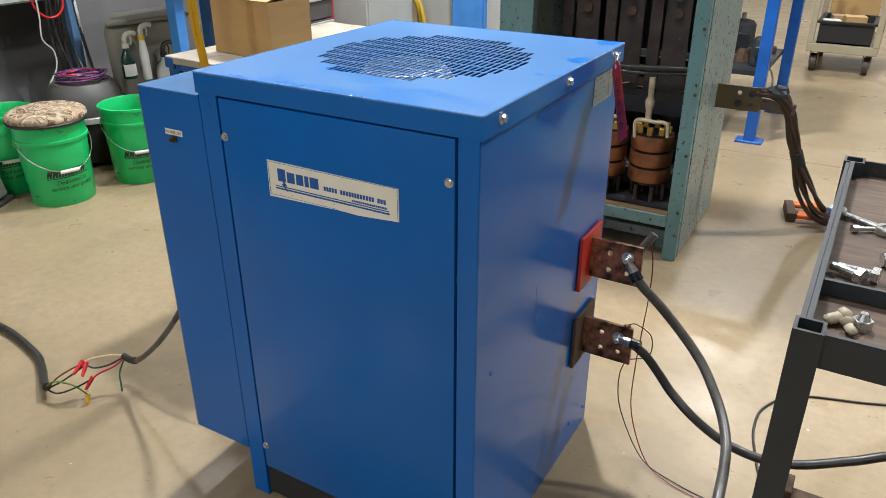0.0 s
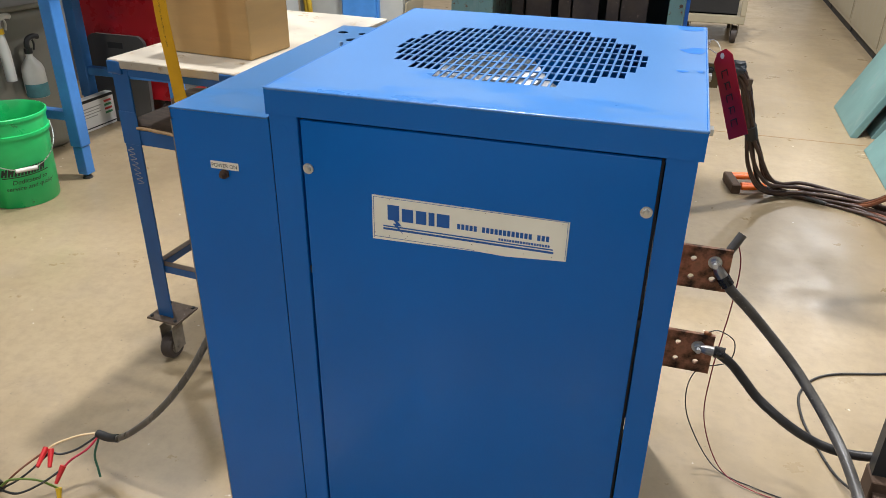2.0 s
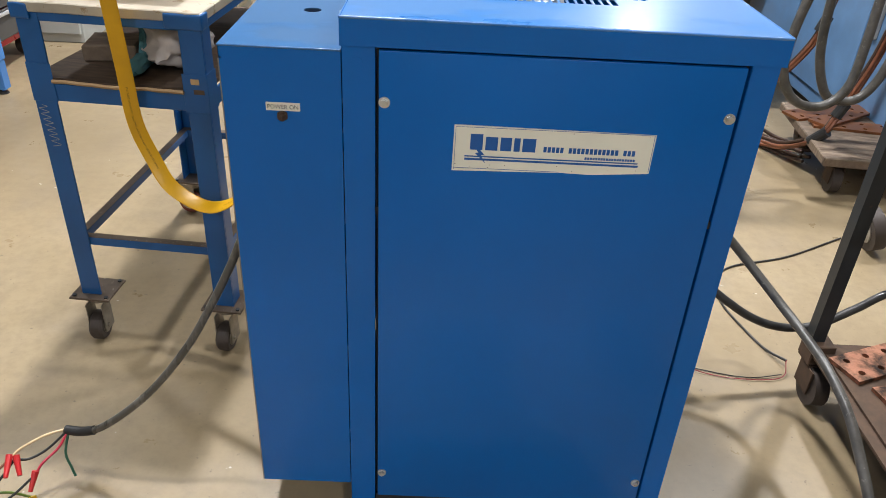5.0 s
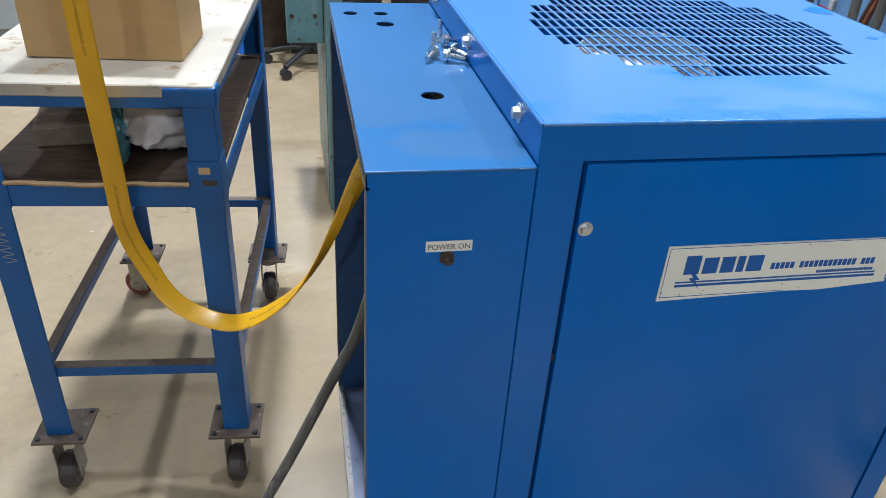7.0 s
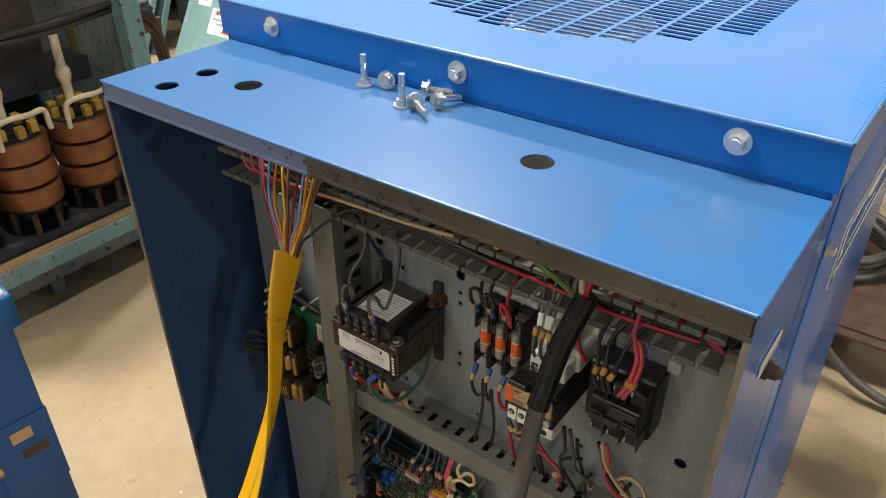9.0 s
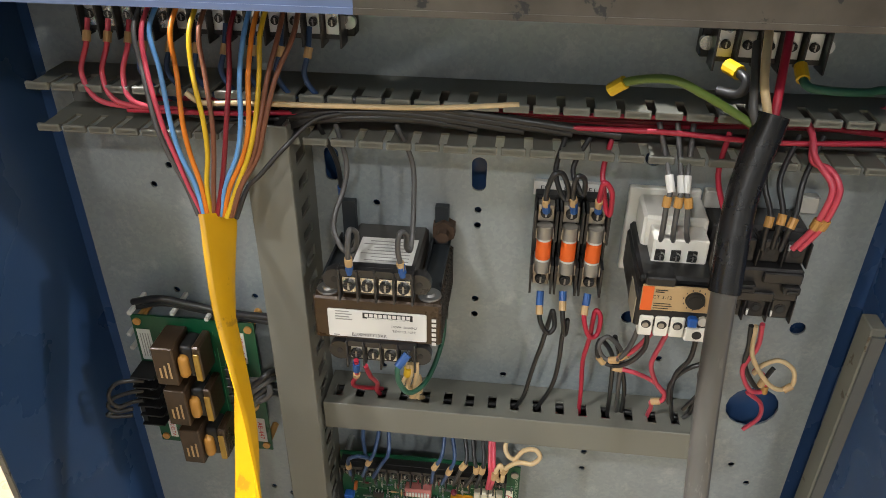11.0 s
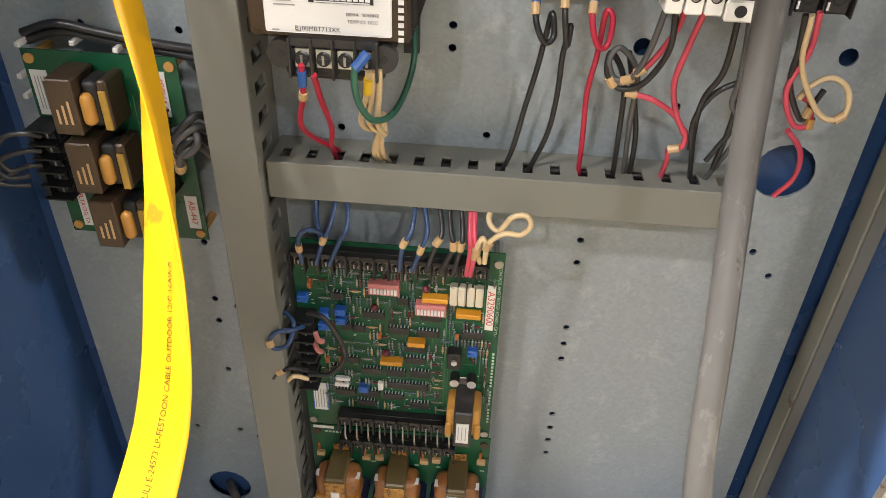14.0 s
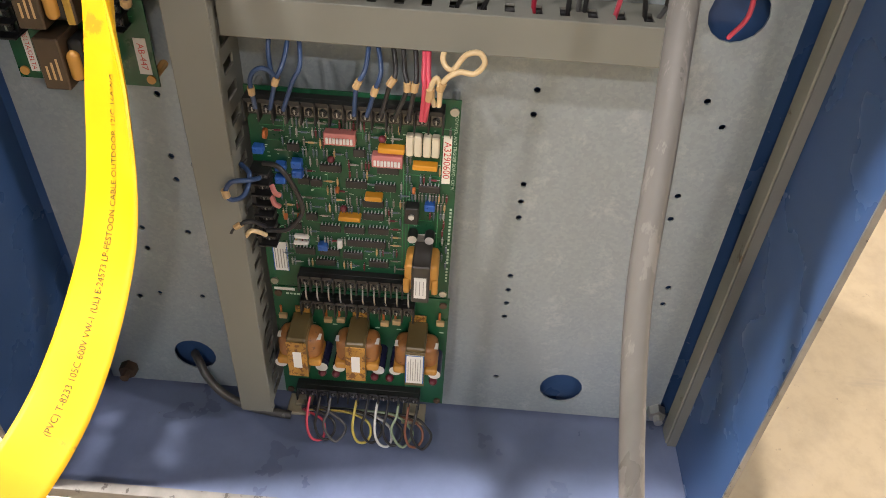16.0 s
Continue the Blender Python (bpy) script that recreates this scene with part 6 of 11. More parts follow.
def rack():
    o = thing("tool_cart", (1.073, -0.171, 0), 0, "dark steel angle-iron cart with a tool tray", "cart")
    Wd, Dp, H, p = 0.56, 0.655, 0.867, 0.032
    for x in (0, Wd - p):
        for y in (0, Dp - p):
            bm = B()
            t = 0.004
            loops = []
            for i, z in ((0, 0.12), (0, H), (t, H), (t, 0.12)):
                loops.append([bm.verts.new(c) for c in ((x + i, y + i, z), (x + p - i, y + i, z), (x + p - i, y + p - i, z), (x + i, y + p - i, z))])
            for a in range(4):
                for k in range(4):
                    bm.faces.new((loops[a][k], loops[a][(k + 1) % 4], loops[(a + 1) % 4][(k + 1) % 4], loops[(a + 1) % 4][k]))
            bmesh.ops.recalc_face_normals(bm, faces=bm.faces)
            part("post", bm, M["steel_dark"], o)
    for a in ((p, Wd - p, 0.006, 0.012), (p, Wd - p, Dp - 0.012, Dp - 0.006), (0.004, 0.010, p, Dp - p), (Wd - 0.010, Wd - 0.004, p, Dp - p)):
        bm = B()
        box(bm, a[0], a[1], a[2], a[3], H - 0.040, H - 0.002)
        part("rim", bm, M["steel_dark"], o)
    for a in ((0.012, Wd - 0.012, 0.012, 0.045), (0.012, Wd - 0.012, Dp - 0.045, Dp - 0.012)):
        bm = B()
        box(bm, a[0], a[1], a[2], a[3], H - 0.0475, H - 0.0405)
        part("ledge", bm, M["steel_dark"], o)
    bm = B()
    box(bm, 0.0105, 0.017, p, Dp - p, H - 0.004, H)
    part("rim_edge", bm, M["steel_dark"], o)
    bm = B()
    box(bm, 0.013, Wd - 0.013, 0.013, Dp - 0.013, H - 0.040, H - 0.027)
    part("tray_board", bm, M["plywood"], o, "brown board floor of the tray")
    bm = B()
    box(bm, 0.013, Wd - 0.013, 0.150, 0.156, H - 0.0265, H - 0.006)
    part("divider", bm, M["steel_dark"], o)
    for a in ((p, Wd - p, 0.006, 0.046), (p, Wd - p, Dp - 0.046, Dp - 0.006), (0.004, 0.044, p, Dp - p), (Wd - 0.044, Wd - 0.004, p, Dp - p)):
        bm = B()
        box(bm, a[0], a[1], a[2], a[3], 0.128, 0.135)
        part("shelf_angle", bm, M["rust"], o)
    bm = B()
    box(bm, 0.03, Wd - 0.03, 0.03, Dp - 0.03, 0.1355, 0.142)
    part("lower_shelf", bm, M["rust"], o)
    for x in (0.025, Wd - 0.025):
        for y in (0.025, Dp - 0.025):
            bm = B()
            box(bm, x - 0.028, x + 0.028, y - 0.03, y + 0.03, 0.105, 0.160, 0.002)
            part("socket", bm, M["rust"], o)
            f, w = B(), B()
            box(f, x - 0.024, x + 0.024, y - 0.03, y + 0.03, 0.098, 0.104)
            box(f, x - 0.024, x - 0.020, y - 0.055, y + 0.01, 0.035, 0.1)
            box(f, x + 0.020, x + 0.024, y - 0.055, y + 0.01, 0.035, 0.1)
            cyl(w, (x - 0.017, y - 0.035, 0.05), (x + 0.017, y - 0.035, 0.05), 0.05, seg=22)
            c = part("caster", f, M["rust"], o)
            part("wheel", w, M["tyre"], c, smooth=40)
    zt = H - 0.0265
    # tray contents
    for x, y, rz, r, ln in ((1.133, 0.03, 150, 0.011, 0.035), (1.150, 0.045, 170, 0.011, 0.04), (1.150, 0.10, 20, 0.010, 0.03), (1.165, 0.02, 60, 0.010, 0.03), (1.18, 0.06, 100, 0.011, 0.035), (1.108, 0.20, 30, 0.006, 0.045), (1.139, -0.085, 90, 0.011, 0.0)):
        b = thing("bolt", (x, y, zt), rz, "zinc hex bolt lying in the tool tray", "bolt", "bolts in the tray")
        bm = B()
        if ln:
            cyl(bm, (0, 0, r * 0.9), (0.009, 0, r * 0.9), r, seg=6)
            cyl(bm, (0.009, 0, r * 0.9), (0.009 + ln, 0, r * 0.75), r * 0.5, seg=10)
        else:
            cyl(bm, (0, 0, 0), (0, 0, 0.012), r, seg=6)
            cyl(bm, (0, 0, 0.012), (0, 0, 0.020), r * 0.7, r * 0.4, seg=12)
        part("body", bm, M["zinc"], b)
    for x, y, rz, L in ((1.165, 0.30, 80, 0.17), (1.135, 0.23, 150, 0.12)):
        b = thing("wrench", (x, y, zt), rz, "chrome combination wrench lying in the tool tray", "wrench", "wrenches in the tray")
        bm = B()
        box(bm, -L / 2 + 0.012, L / 2 - 0.012, -0.0055, 0.0055, 0.002, 0.008, 0.002)
        for s in (-1, 1):
            lathe(bm, [(0.007, 0), (0.013, 0), (0.014, 0.002), (0.014, 0.009), (0.013, 0.011), (0.007, 0.011), (0.007, 0)], 20, (s * L / 2, 0, 0))
        part("body", bm, M["zinc"], b, smooth=40)
    for x, y, rz, s in ((1.112, -0.085, 50, 0.7), (1.128, -0.10, 110, 0.6)):
        b = thing("terminal_boot", (x, y, zt), rz, "cream plastic terminal boot lying in the tray", "terminal boot", "boots in the tray")
        bm = B()
        box(bm, -0.022 * s, 0.012 * s, -0.011 * s, 0.011 * s, 0, 0.018 * s, 0.005)
        box(bm, 0.010 * s, 0.028 * s, -0.014 * s, 0.014 * s, 0, 0.022 * s, 0.005)
        part("body", bm, M["cream_paint"], b, smooth=45)
    # drilled copper bars on the lower shelf
    for x, y, rz, L, w in ((1.235, 0.41, 22, 0.26, 0.09), (1.28, 0.28, 12, 0.24, 0.10)):
        b = thing("copper_bar", (x, y, 0.1425), rz, "drilled tarnished copper bar on the cart's lower shelf", "copper bar", "spare copper bars")
        bm = B()
        hs = [(-L / 2 + 0.03 + 0.06 * i, s * w / 4, 0.008, 0) for i in range(4) for s in (-1, 1)]
        sheet_with_holes(bm, -L / 2, L / 2, -w / 2, w / 2, hs, lambda u, v, d: (u, v, 0.010 - d), 0.010, 12)
        part("bar", bm, M["copper"], b)
    for k, (r, z) in enumerate(((0.16, 0.16), (0.145, 0.183), (0.155, 0.205))):
        pts = [(1.42 + r * math.cos(a * 0.5) * 1.0, 0.12 + r * math.sin(a * 0.5) * 0.9, z) for a in range(-6, 8)]
        cable("coiled_cable", pts, 0.0115, M["cable_grey"], "grey power cable coiled on the cart's lower shelf", 10, 6, "cable", "coiled cables")


def floor_bundle():
    """Brown leads from the enclosure to the floor, with an orange connector."""
    rng = random.Random(8)
    core = [(0.72, 2.03, 0.60), (0.795, 2.04, 0.585), (0.835, 2.06, 0.52), (0.86, 2.085, 0.43), (0.887, 2.112, 0.343), (0.93, 2.17, 0.22), (0.985, 2.25, 0.10), (1.05, 2.32, 0.045), (1.15, 2.35, 0.03), (1.35, 2.29, 0.03), (1.5, 2.16, 0.03), (1.58, 2.0, 0.03), (1.66, 1.84, 0.06)]
    for k in range(7):
        a0 = k * math.pi * 2 / 7
        pts = []
        for i, (x, y, z) in enumerate(core):
            w = (0.012 if i < 5 else 0.020 + 0.012 * rng.random()) * (0.75 + 0.5 * rng.random())
            pts.append((x + w * math.cos(a0 + i * 0.55), y + w * math.sin(a0 + i * 0.55), max(0.009, z + w * 0.9 * math.sin(a0 + i * 0.55 + 1.2))))
        cable("bundled_lead", pts, 0.0078, M["cable_brown"], "brown heavy lead twisted in a bundle over the floor", 8, 6, "cable", "bundled leads")
    cable("bundled_lead", [(1.10, 2.33, 0.02), (1.30, 2.33, 0.012), (1.45, 2.26, 0.012), (1.56, 2.06, 0.012), (1.66, 1.92, 0.02)], 0.005, W["pink"], "thin pinkish red lead lying along the bundle", 6, 6, "cable", "bundled leads")
    o = thing("tape_wrap", (0.887, 2.112, 0.343), 0, "black tape binding the lead bundle", "tape")
    bm = B()
    cyl(bm, (-0.008, -0.010, 0.026), (0.010, 0.014, -0.028), 0.0245, seg=14)
    part("wrap", bm, M["rubber"], o)
    o = thing("foil_wrap", (0.785, 2.04, 0.60), 0, "dark foil wrapped over the lead ends", "wrap")
    bm = B()
    bmesh.ops.create_icosphere(bm, subdivisions=3, radius=0.027)
    for v in bm.verts:
        v.co *= 1 + 0.35 * noise.noise(v.co * 60)
        v.co.x *= 1.6
    part("wrap", bm, M["steel_dark"], o, smooth=20)
    o = thing("plug_block", (0.875, 2.38, 0), 12, "dark metal plug block with orange connectors on the floor", "connector")
    bm = B()
    box(bm, -0.010, 0.028, -0.075, 0.085, 0.0, 0.042, 0.004)
    part("block", bm, M["rust"], o)
    for x, y in ((0.06, -0.07), (0.065, -0.045), (0.05, 0.05), (0.055, 0.075)):
        bm = B()
        tube(bm, [(x - 0.03, y, 0.03), (x + 0.02, y + 0.004, 0.03), (x + 0.075, y + 0.012, 0.028)], 0.012, 8)
        part("orange_plug", bm, M["orange"], o, "orange plug body", smooth=50)
    cable("plug_lead", [(0.94, 2.40, 0.02), (1.02, 2.39, 0.015), (1.12, 2.36, 0.015), (1.25, 2.27, 0.02)], 0.008, M["cable"], "black lead from the orange plugs", 8, 6)
    bm = B()


def right_side():
    # leaning teal panels
    for x, y, rz, ry, w, h, label in ((1.497, 3.285, 0, 25, 0.57, 1.25, "tall teal steel panel leaning on the cream cabinets"), (1.60, 3.30, 0, 24, 0.55, 1.2, "second teal panel leaning behind the first")):
        o = thing("leaning_panel", (x, y, 0), rz, label, "panel", "leaning panels")
        bm = B()
        box(bm, 0, 0.035, 0, w, 0, h, 0.003, pose(0, 0, 0.002, 0, ry, 0))
        part("panel", bm, M["teal_panel"], o)
        bm = B()
        box(bm, 0.036, 0.042, 0.012, w - 0.012, 0.012, h - 0.012, 0, pose(0, 0, 0.002, 0, ry, 0))
        part("frame_back", bm, M["rust"], o)
    o = thing("teal_cover", (1.53, 2.506, 0), 0, "short teal steel cover with warning labels leaning back", "panel")
    m = pose(0, 0, 0.002, 0, 31, 0)
    bm = B()
    box(bm, 0, 0.05, 0.0, 0.585, 0, 0.414, 0.003, m)
    part("cover", bm, M["teal_panel"], o)
    for y, z, w, h, col in ((0.23, 0.20, 0.17, 0.12, "cream"), (0.42, 0.32, 0.09, 0.05, "cream"), (0.45, 0.345, 0.05, 0.022, "ink_red")):
        bm = B()
        box(bm, -0.0025 if col == "ink_red" else -0.0015, -0.0016 if col == "ink_red" else -0.0002, y, y + w, z, z + h, 0, m)
        part("warning_label", bm, M[col], o)
    for y, z, w, h in ((0.25, 0.292, 0.12, 0.018), (0.30, 0.265, 0.08, 0.010), (0.25, 0.245, 0.10, 0.010), (0.25, 0.215, 0.05, 0.016)):
        bm = B()
        box(bm, -0.0025, -0.0016, y, y + w, z, z + h, 0, m)
        part("print", bm, M["ink_red" if h > 0.015 else "ink_grey"], o)
    # cream cabinets along the aisle
    for k in range(4):
        o = thing("cream_cabinet", (1.93, 3.95 + k * 1.15, 0), 0, "cream painted machine cabinet in a row along the aisle", "cabinet", "cream cabinets")
        bm = B()
        box(bm, 0.0, 0.7, 0.0, 1.14, 0.06, 1.9, 0.005)
        part("body", bm, M["cream_paint"], o)
        # inset plinth painted black for the shade under the cabinet
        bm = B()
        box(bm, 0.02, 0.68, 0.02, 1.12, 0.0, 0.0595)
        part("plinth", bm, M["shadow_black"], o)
        bm = B()
        box(bm, -0.006, -0.0005, 0.03, 1.11, 0.1, 1.86, 0.002)
        part("door", bm, M["cream_paint"], o)
    # blue cabinet
    o = thing("blue_cabinet", (1.97, 1.55, 0), 0, "faded blue steel machine cabinet with a door handle", "cabinet")
    bm = B()
    box(bm, 0, 0.8, 0, 2.05, 0.03, 1.7, 0.005)
    part("body", bm, M["blue_cab"], o)
    # plinth blackened likewise, as shade at the floor
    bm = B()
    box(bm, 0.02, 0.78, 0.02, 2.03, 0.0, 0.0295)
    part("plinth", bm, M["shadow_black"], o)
    for y in (0.05, 0.72, 1.39):
        bm = B()
        box(bm, -0.012, -0.0005, y, y + 0.62, 0.10, 1.62, 0.003)
        d = part("door", bm, M["blue_cab"], o)
        bm = B()
        box(bm, -0.03, -0.0125, y + 0.55, y + 0.575, 0.45, 0.62, 0.003)
        part("handle", bm, M["grey_paint"], d)
    # low dolly with copper bars
    o = thing("dolly", (1.585, 1.570, 0), -6, "low wooden dolly on casters stacked with copper bars", "dolly")
    bm = B()
    box(bm, 0, 0.6, 0.0, 0.60, 0.125, 0.160, 0.004)
    part("deck", bm, M["plank"], o)
    for x, y in ((0.08, 0.07), (0.1, 0.53), (0.5, 0.07), (0.5, 0.53)):
        f, w = B(), B()
        box(f, x - 0.03, x + 0.03, y - 0.03, y + 0.03, 0.112, 0.1245)
        box(f, x - 0.025, x - 0.021, y - 0.03, y + 0.03, 0.04, 0.112)
        box(f, x + 0.021, x + 0.025, y - 0.03, y + 0.03, 0.04, 0.112)
        cyl(w, (x - 0.018, y, 0.053), (x + 0.018, y, 0.053), 0.053, seg=20)
        c = part("caster", f, M["rust"], o)
        part("wheel", w, M["tyre"], c, smooth=40)
    for x, y, z, rz, L, w in ((1.80, 2.05, 0.1605, 20, 0.40, 0.10), (1.88, 1.88, 0.1605, -10, 0.42, 0.10), (1.83, 1.98, 0.171, 35, 0.36, 0.09)):
        b = thing("copper_bar", (x, y, z), rz, "drilled copper bar on the low dolly", "copper bar", "bars on the dolly")
        bm = B()
        hs = [(-L / 2 + 0.04 + 0.08 * i, s * w / 4, 0.009, 0) for i in range(4) for s in (-1, 1)]
        sheet_with_holes(bm, -L / 2, L / 2, -w / 2, w / 2, hs, lambda u, v, d: (u, v, 0.010 - d), 0.010, 12)
        part("bar", bm, M["copper_clean"], b)
    # welding leads looped over the dolly
    o = thing("cable_hanger", (1.955, 1.66, 1.12), 0, "grey steel hanger arm on the blue cabinet holding the leads", "hanger")
    bm = B()
    box(bm, -0.42, -0.0, -0.02, 0.02, 0.0, 0.03, 0.003)
    box(bm, -0.42, -0.405, -0.02, 0.02, 0.03, 0.09, 0.003)
    part("arm", bm, M["grey_paint"], o)
    bm = B()
    box(bm, -0.006, 0.014, -0.06, 0.06, -0.06, 0.09, 0.002)
    part("wall_plate", bm, M["grey_paint"], o)
    cable("welding_lead", [(1.66, 1.66, 1.165), (1.50, 1.63, 1.02), (1.378, 1.60, 0.749), (1.348, 1.60, 0.519), (1.385, 1.60, 0.40), (1.456, 1.60, 0.347), (1.54, 1.60, 0.352), (1.60, 1.60, 0.43), (1.615, 1.61, 0.60), (1.63, 1.64, 0.9), (1.70, 1.67, 1.163)], 0.0165, M["cable_grey"], "heavy grey welding lead hanging in a loop", 12, 8, "cable", "welding leads")
    cable("welding_lead", [(1.60, 1.68, 1.168), (1.49, 1.68, 0.95), (1.485, 1.68, 0.72), (1.50, 1.68, 0.53), (1.545, 1.68, 0.40), (1.60, 1.68, 0.345), (1.70, 1.68, 0.36), (1.76, 1.68, 0.50), (1.77, 1.68, 0.8), (1.75, 1.68, 1.165)], 0.0165, M["cable_grey"], "heavy grey welding lead hanging by the blue cabinet", 12, 8, "cable", "welding leads")
    rng = random.Random(21)
    high = [(1.15, 2.36, 0.02), (1.36, 2.28, 0.03), (1.44, 2.20, 0.10), (1.50, 2.06, 0.25), (1.545, 2.04, 0.31), (1.63, 2.0, 0.48), (1.665, 2.0, 0.68), (1.75, 1.92, 1.12), (1.955, 1.90, 1.25)]
    low = [(1.30, 2.32, 0.02), (1.47, 2.17, 0.02), (1.545, 2.03, 0.03), (1.59, 1.90, 0.07), (1.632, 1.75, 0.171), (1.684, 1.75, 0.282), (1.744, 1.75, 0.472), (1.80, 1.74, 0.75), (1.955, 1.72, 1.05)]
    for core, n in ((high, 4), (low, 4)):
        for k in range(n):
            a0 = k * math.pi * 2 / n
            pts = [(x + 0.010 * math.cos(a0 + 0.4 * i), y + 0.010 * math.sin(a0 + 0.4 * i), max(0.009, z + 0.010 * math.sin(a0 + 0.4 * i + 1) + rng.uniform(-0.004, 0.004))) for i, (x, y, z) in enumerate(core)]
            cable("orange_lead", pts, 0.0075, M["cable_orange" if k % 3 else "cable_brown"], "orange-brown heavy lead rising from the floor to the cabinet", 8, 8, "cable", "orange leads")
    for x, y, z, d in ((1.644, 2.0, 0.54, (0.010, 0, 0.03)), (1.632, 1.75, 0.171, (0.017, -0.02, 0.030)), (1.684, 1.75, 0.282, (0.012, 0, 0.028))):
        o = thing("lead_tie", (x, y, z), 0, "black tape tie round the orange leads", "tape", "lead ties")
        bm = B()
        cyl(bm, -Vector(d), Vector(d), 0.0215, seg=14)
        part("wrap", bm, M["rubber"], o)
    o = thing("wheel", (1.60, 1.19, 0), 0, "loose black rubber wheel leaning on the floor", "wheel")
    bm = B()
    cyl(bm, (-0.02, 0, 0.075), (0.02, 0.0, 0.085), 0.075, seg=26)
    t = part("tyre", bm, M["tyre"], o, smooth=40)
    bm = B()
    cyl(bm, (-0.024, 0, 0.074), (0.024, 0, 0.086), 0.045, seg=20)
    part("hub", bm, M["steel"], o)


def far_things():
    o = thing("bench_frame", (0.54, 3.39, 0), 0, "bright blue steel bench frame with flat feet", "bench")
    for x, y in ((0, 0), (0.04, 0.72), (-1.0, 0), (-0.98, 0.72)):
        bm = B()
        box(bm, x - 0.03, x + 0.03, y - 0.03, y + 0.03, 0.012, 1.02, 0.003)
        lg = part("leg", bm, M["blue_far"], o)
        bm = B()
        box(bm, x - 0.07, x + 0.07, y - 0.05, y + 0.05, 0, 0.012, 0.002)
        part("foot_plate", bm, M["blue_far"], lg)
    bm = B()
    box(bm, -1.03, 0.07, -0.03, 0.76, 1.021, 1.06, 0.003)
    part("bench_top", bm, M["steel_dark"], o)
    bm = B()
    box(bm, -0.97, 0.01, 0.0, 0.72, 0.36, 0.385)
    part("lower_shelf", bm, M["steel_dark"], o)
    rng = random.Random(12)
    for k in range(9):
        x, y, s = 0.54 - rng.uniform(0.03, 0.9), 3.39 + rng.uniform(0.08, 0.6), rng.uniform(0.04, 0.10)
        b = thing("machine_part", (x, y, 0.386), rng.uniform(0, 90), "grey metal machine part on the bench shelf", "machine part", "parts on the shelf")
        bm = B()
        cyl(bm, (0, 0, 0), (0, 0, s), s * 0.7, s * 0.5, seg=10)
        box(bm, -s, s, -s * 0.4, s * 0.4, 0, s * 0.5, 0.004)
        part("casting", bm, M["steel" if k % 2 else "rust"], b)
    for k in range(7):
        x, y = 0.50 - k * 0.145, 3.55 + 0.25 * (k % 3) * 0.6
        w, h = 0.055 + 0.02 * (k % 3), 0.16 + 0.06 * (k * 5 % 4)
        b = thing("motor_housing", (x, y, 0.386), 17 * k, "dark oily motor housing stored on the bench shelf", "motor", "motors on the shelf")
        bm = B()
        lathe(bm, [(0.001, 0), (w, 0), (w * 1.08, 0.01), (w * 1.08, 0.03), (w, 0.04), (w, h - 0.03), (w * 0.8, h - 0.01), (w * 0.3, h), (0.001, h)], 18)
        body = part("casing", bm, M["shadow_black" if k % 2 else "steel_dark"], b, smooth=40)
        bm = B()
        box(bm, -w * 0.5, w * 0.5, -w * 1.35, -w * 0.95, h * 0.35, h * 0.7, 0.004)
        part("junction_box", bm, M["steel_dark"], b)
        bm = B()
        cyl(bm, (0, 0, h), (0, 0, h + 0.035), w * 0.16, seg=10)
        part("shaft", bm, M["steel"], b)
    for k, (x, y, h) in enumerate(((0.08, 3.70, 0.30), (-0.12, 3.60, 0.27), (-0.34, 3.72, 0.31))):
        b = thing("parts_crate", (x, y, 0.0), 6 * k - 8, "dark grimy crate standing under the bench", "crate", "crates under the bench")
        bm = B()
        for q in ((-0.10, 0.10, -0.13, -0.12), (-0.10, 0.10, 0.12, 0.13), (-0.10, -0.09, -0.12, 0.12), (0.09, 0.10, -0.12, 0.12)):
            box(bm, q[0], q[1], q[2], q[3], 0.0, h, 0.002)
        box(bm, -0.09, 0.09, -0.12, 0.12, 0.0, 0.012)
        part("shell", bm, M["steel_dark" if k % 2 else "plywood"], b)
        bm = B()
        for q in ((-0.106, 0.106, -0.136, -0.131), (-0.106, 0.106, 0.131, 0.136)):
            box(bm, q[0], q[1], q[2], q[3], h - 0.04, h - 0.01, 0.001)
        part("batten", bm, M["rust"], b)
    o = thing("wire_hoop", (0.40, 4.0, 0.0), 30, "steel hoop leaning under the bench", "hoop")
    bm = B()
    pts = [(0.16 * math.cos(a * math.pi / 8), 0.03, 0.165 + 0.16 * math.sin(a * math.pi / 8)) for a in range(17)]
    tube(bm, pts, 0.006, 6, 3)
    part("hoop", bm, M["steel"], o)
    o = thing("platform_cart", (0.56, 5.40, 0), 0, "cream painted platform cart with a black bin", "cart")
    bm = B()
    box(bm, 0, 0.48, 0.0, 0.8, 0.155, 0.215, 0.004)
    part("deck", bm, M["cream_paint"], o)
    for x in (0.02, 0.46):
        for y in (0.02, 0.78):
            bm = B()
            box(bm, x - 0.02, x + 0.02, y - 0.02, y + 0.02, 0.2155, 0.9, 0.003)
            part("upright", bm, M["cream_paint"], o)
    for x in (0.06, 0.42):
        for y in (0.1, 0.7):
            f, w = B(), B()
            box(f, x - 0.03, x - 0.024, y - 0.03, y + 0.03, 0.05, 0.1545)
            box(f, x + 0.024, x + 0.03, y - 0.03, y + 0.03, 0.05, 0.1545)
            cyl(w, (x - 0.02, y, 0.065), (x + 0.02, y, 0.065), 0.065, seg=20)
            c = part("caster", f, M["caster"], o)
            part("wheel", w, M["tyre"], c, smooth=40)
    o = thing("storage_bin", (0.60, 5.44, 0.216), 0, "black plastic bin of parts on the platform cart", "bin")
    bm = B()
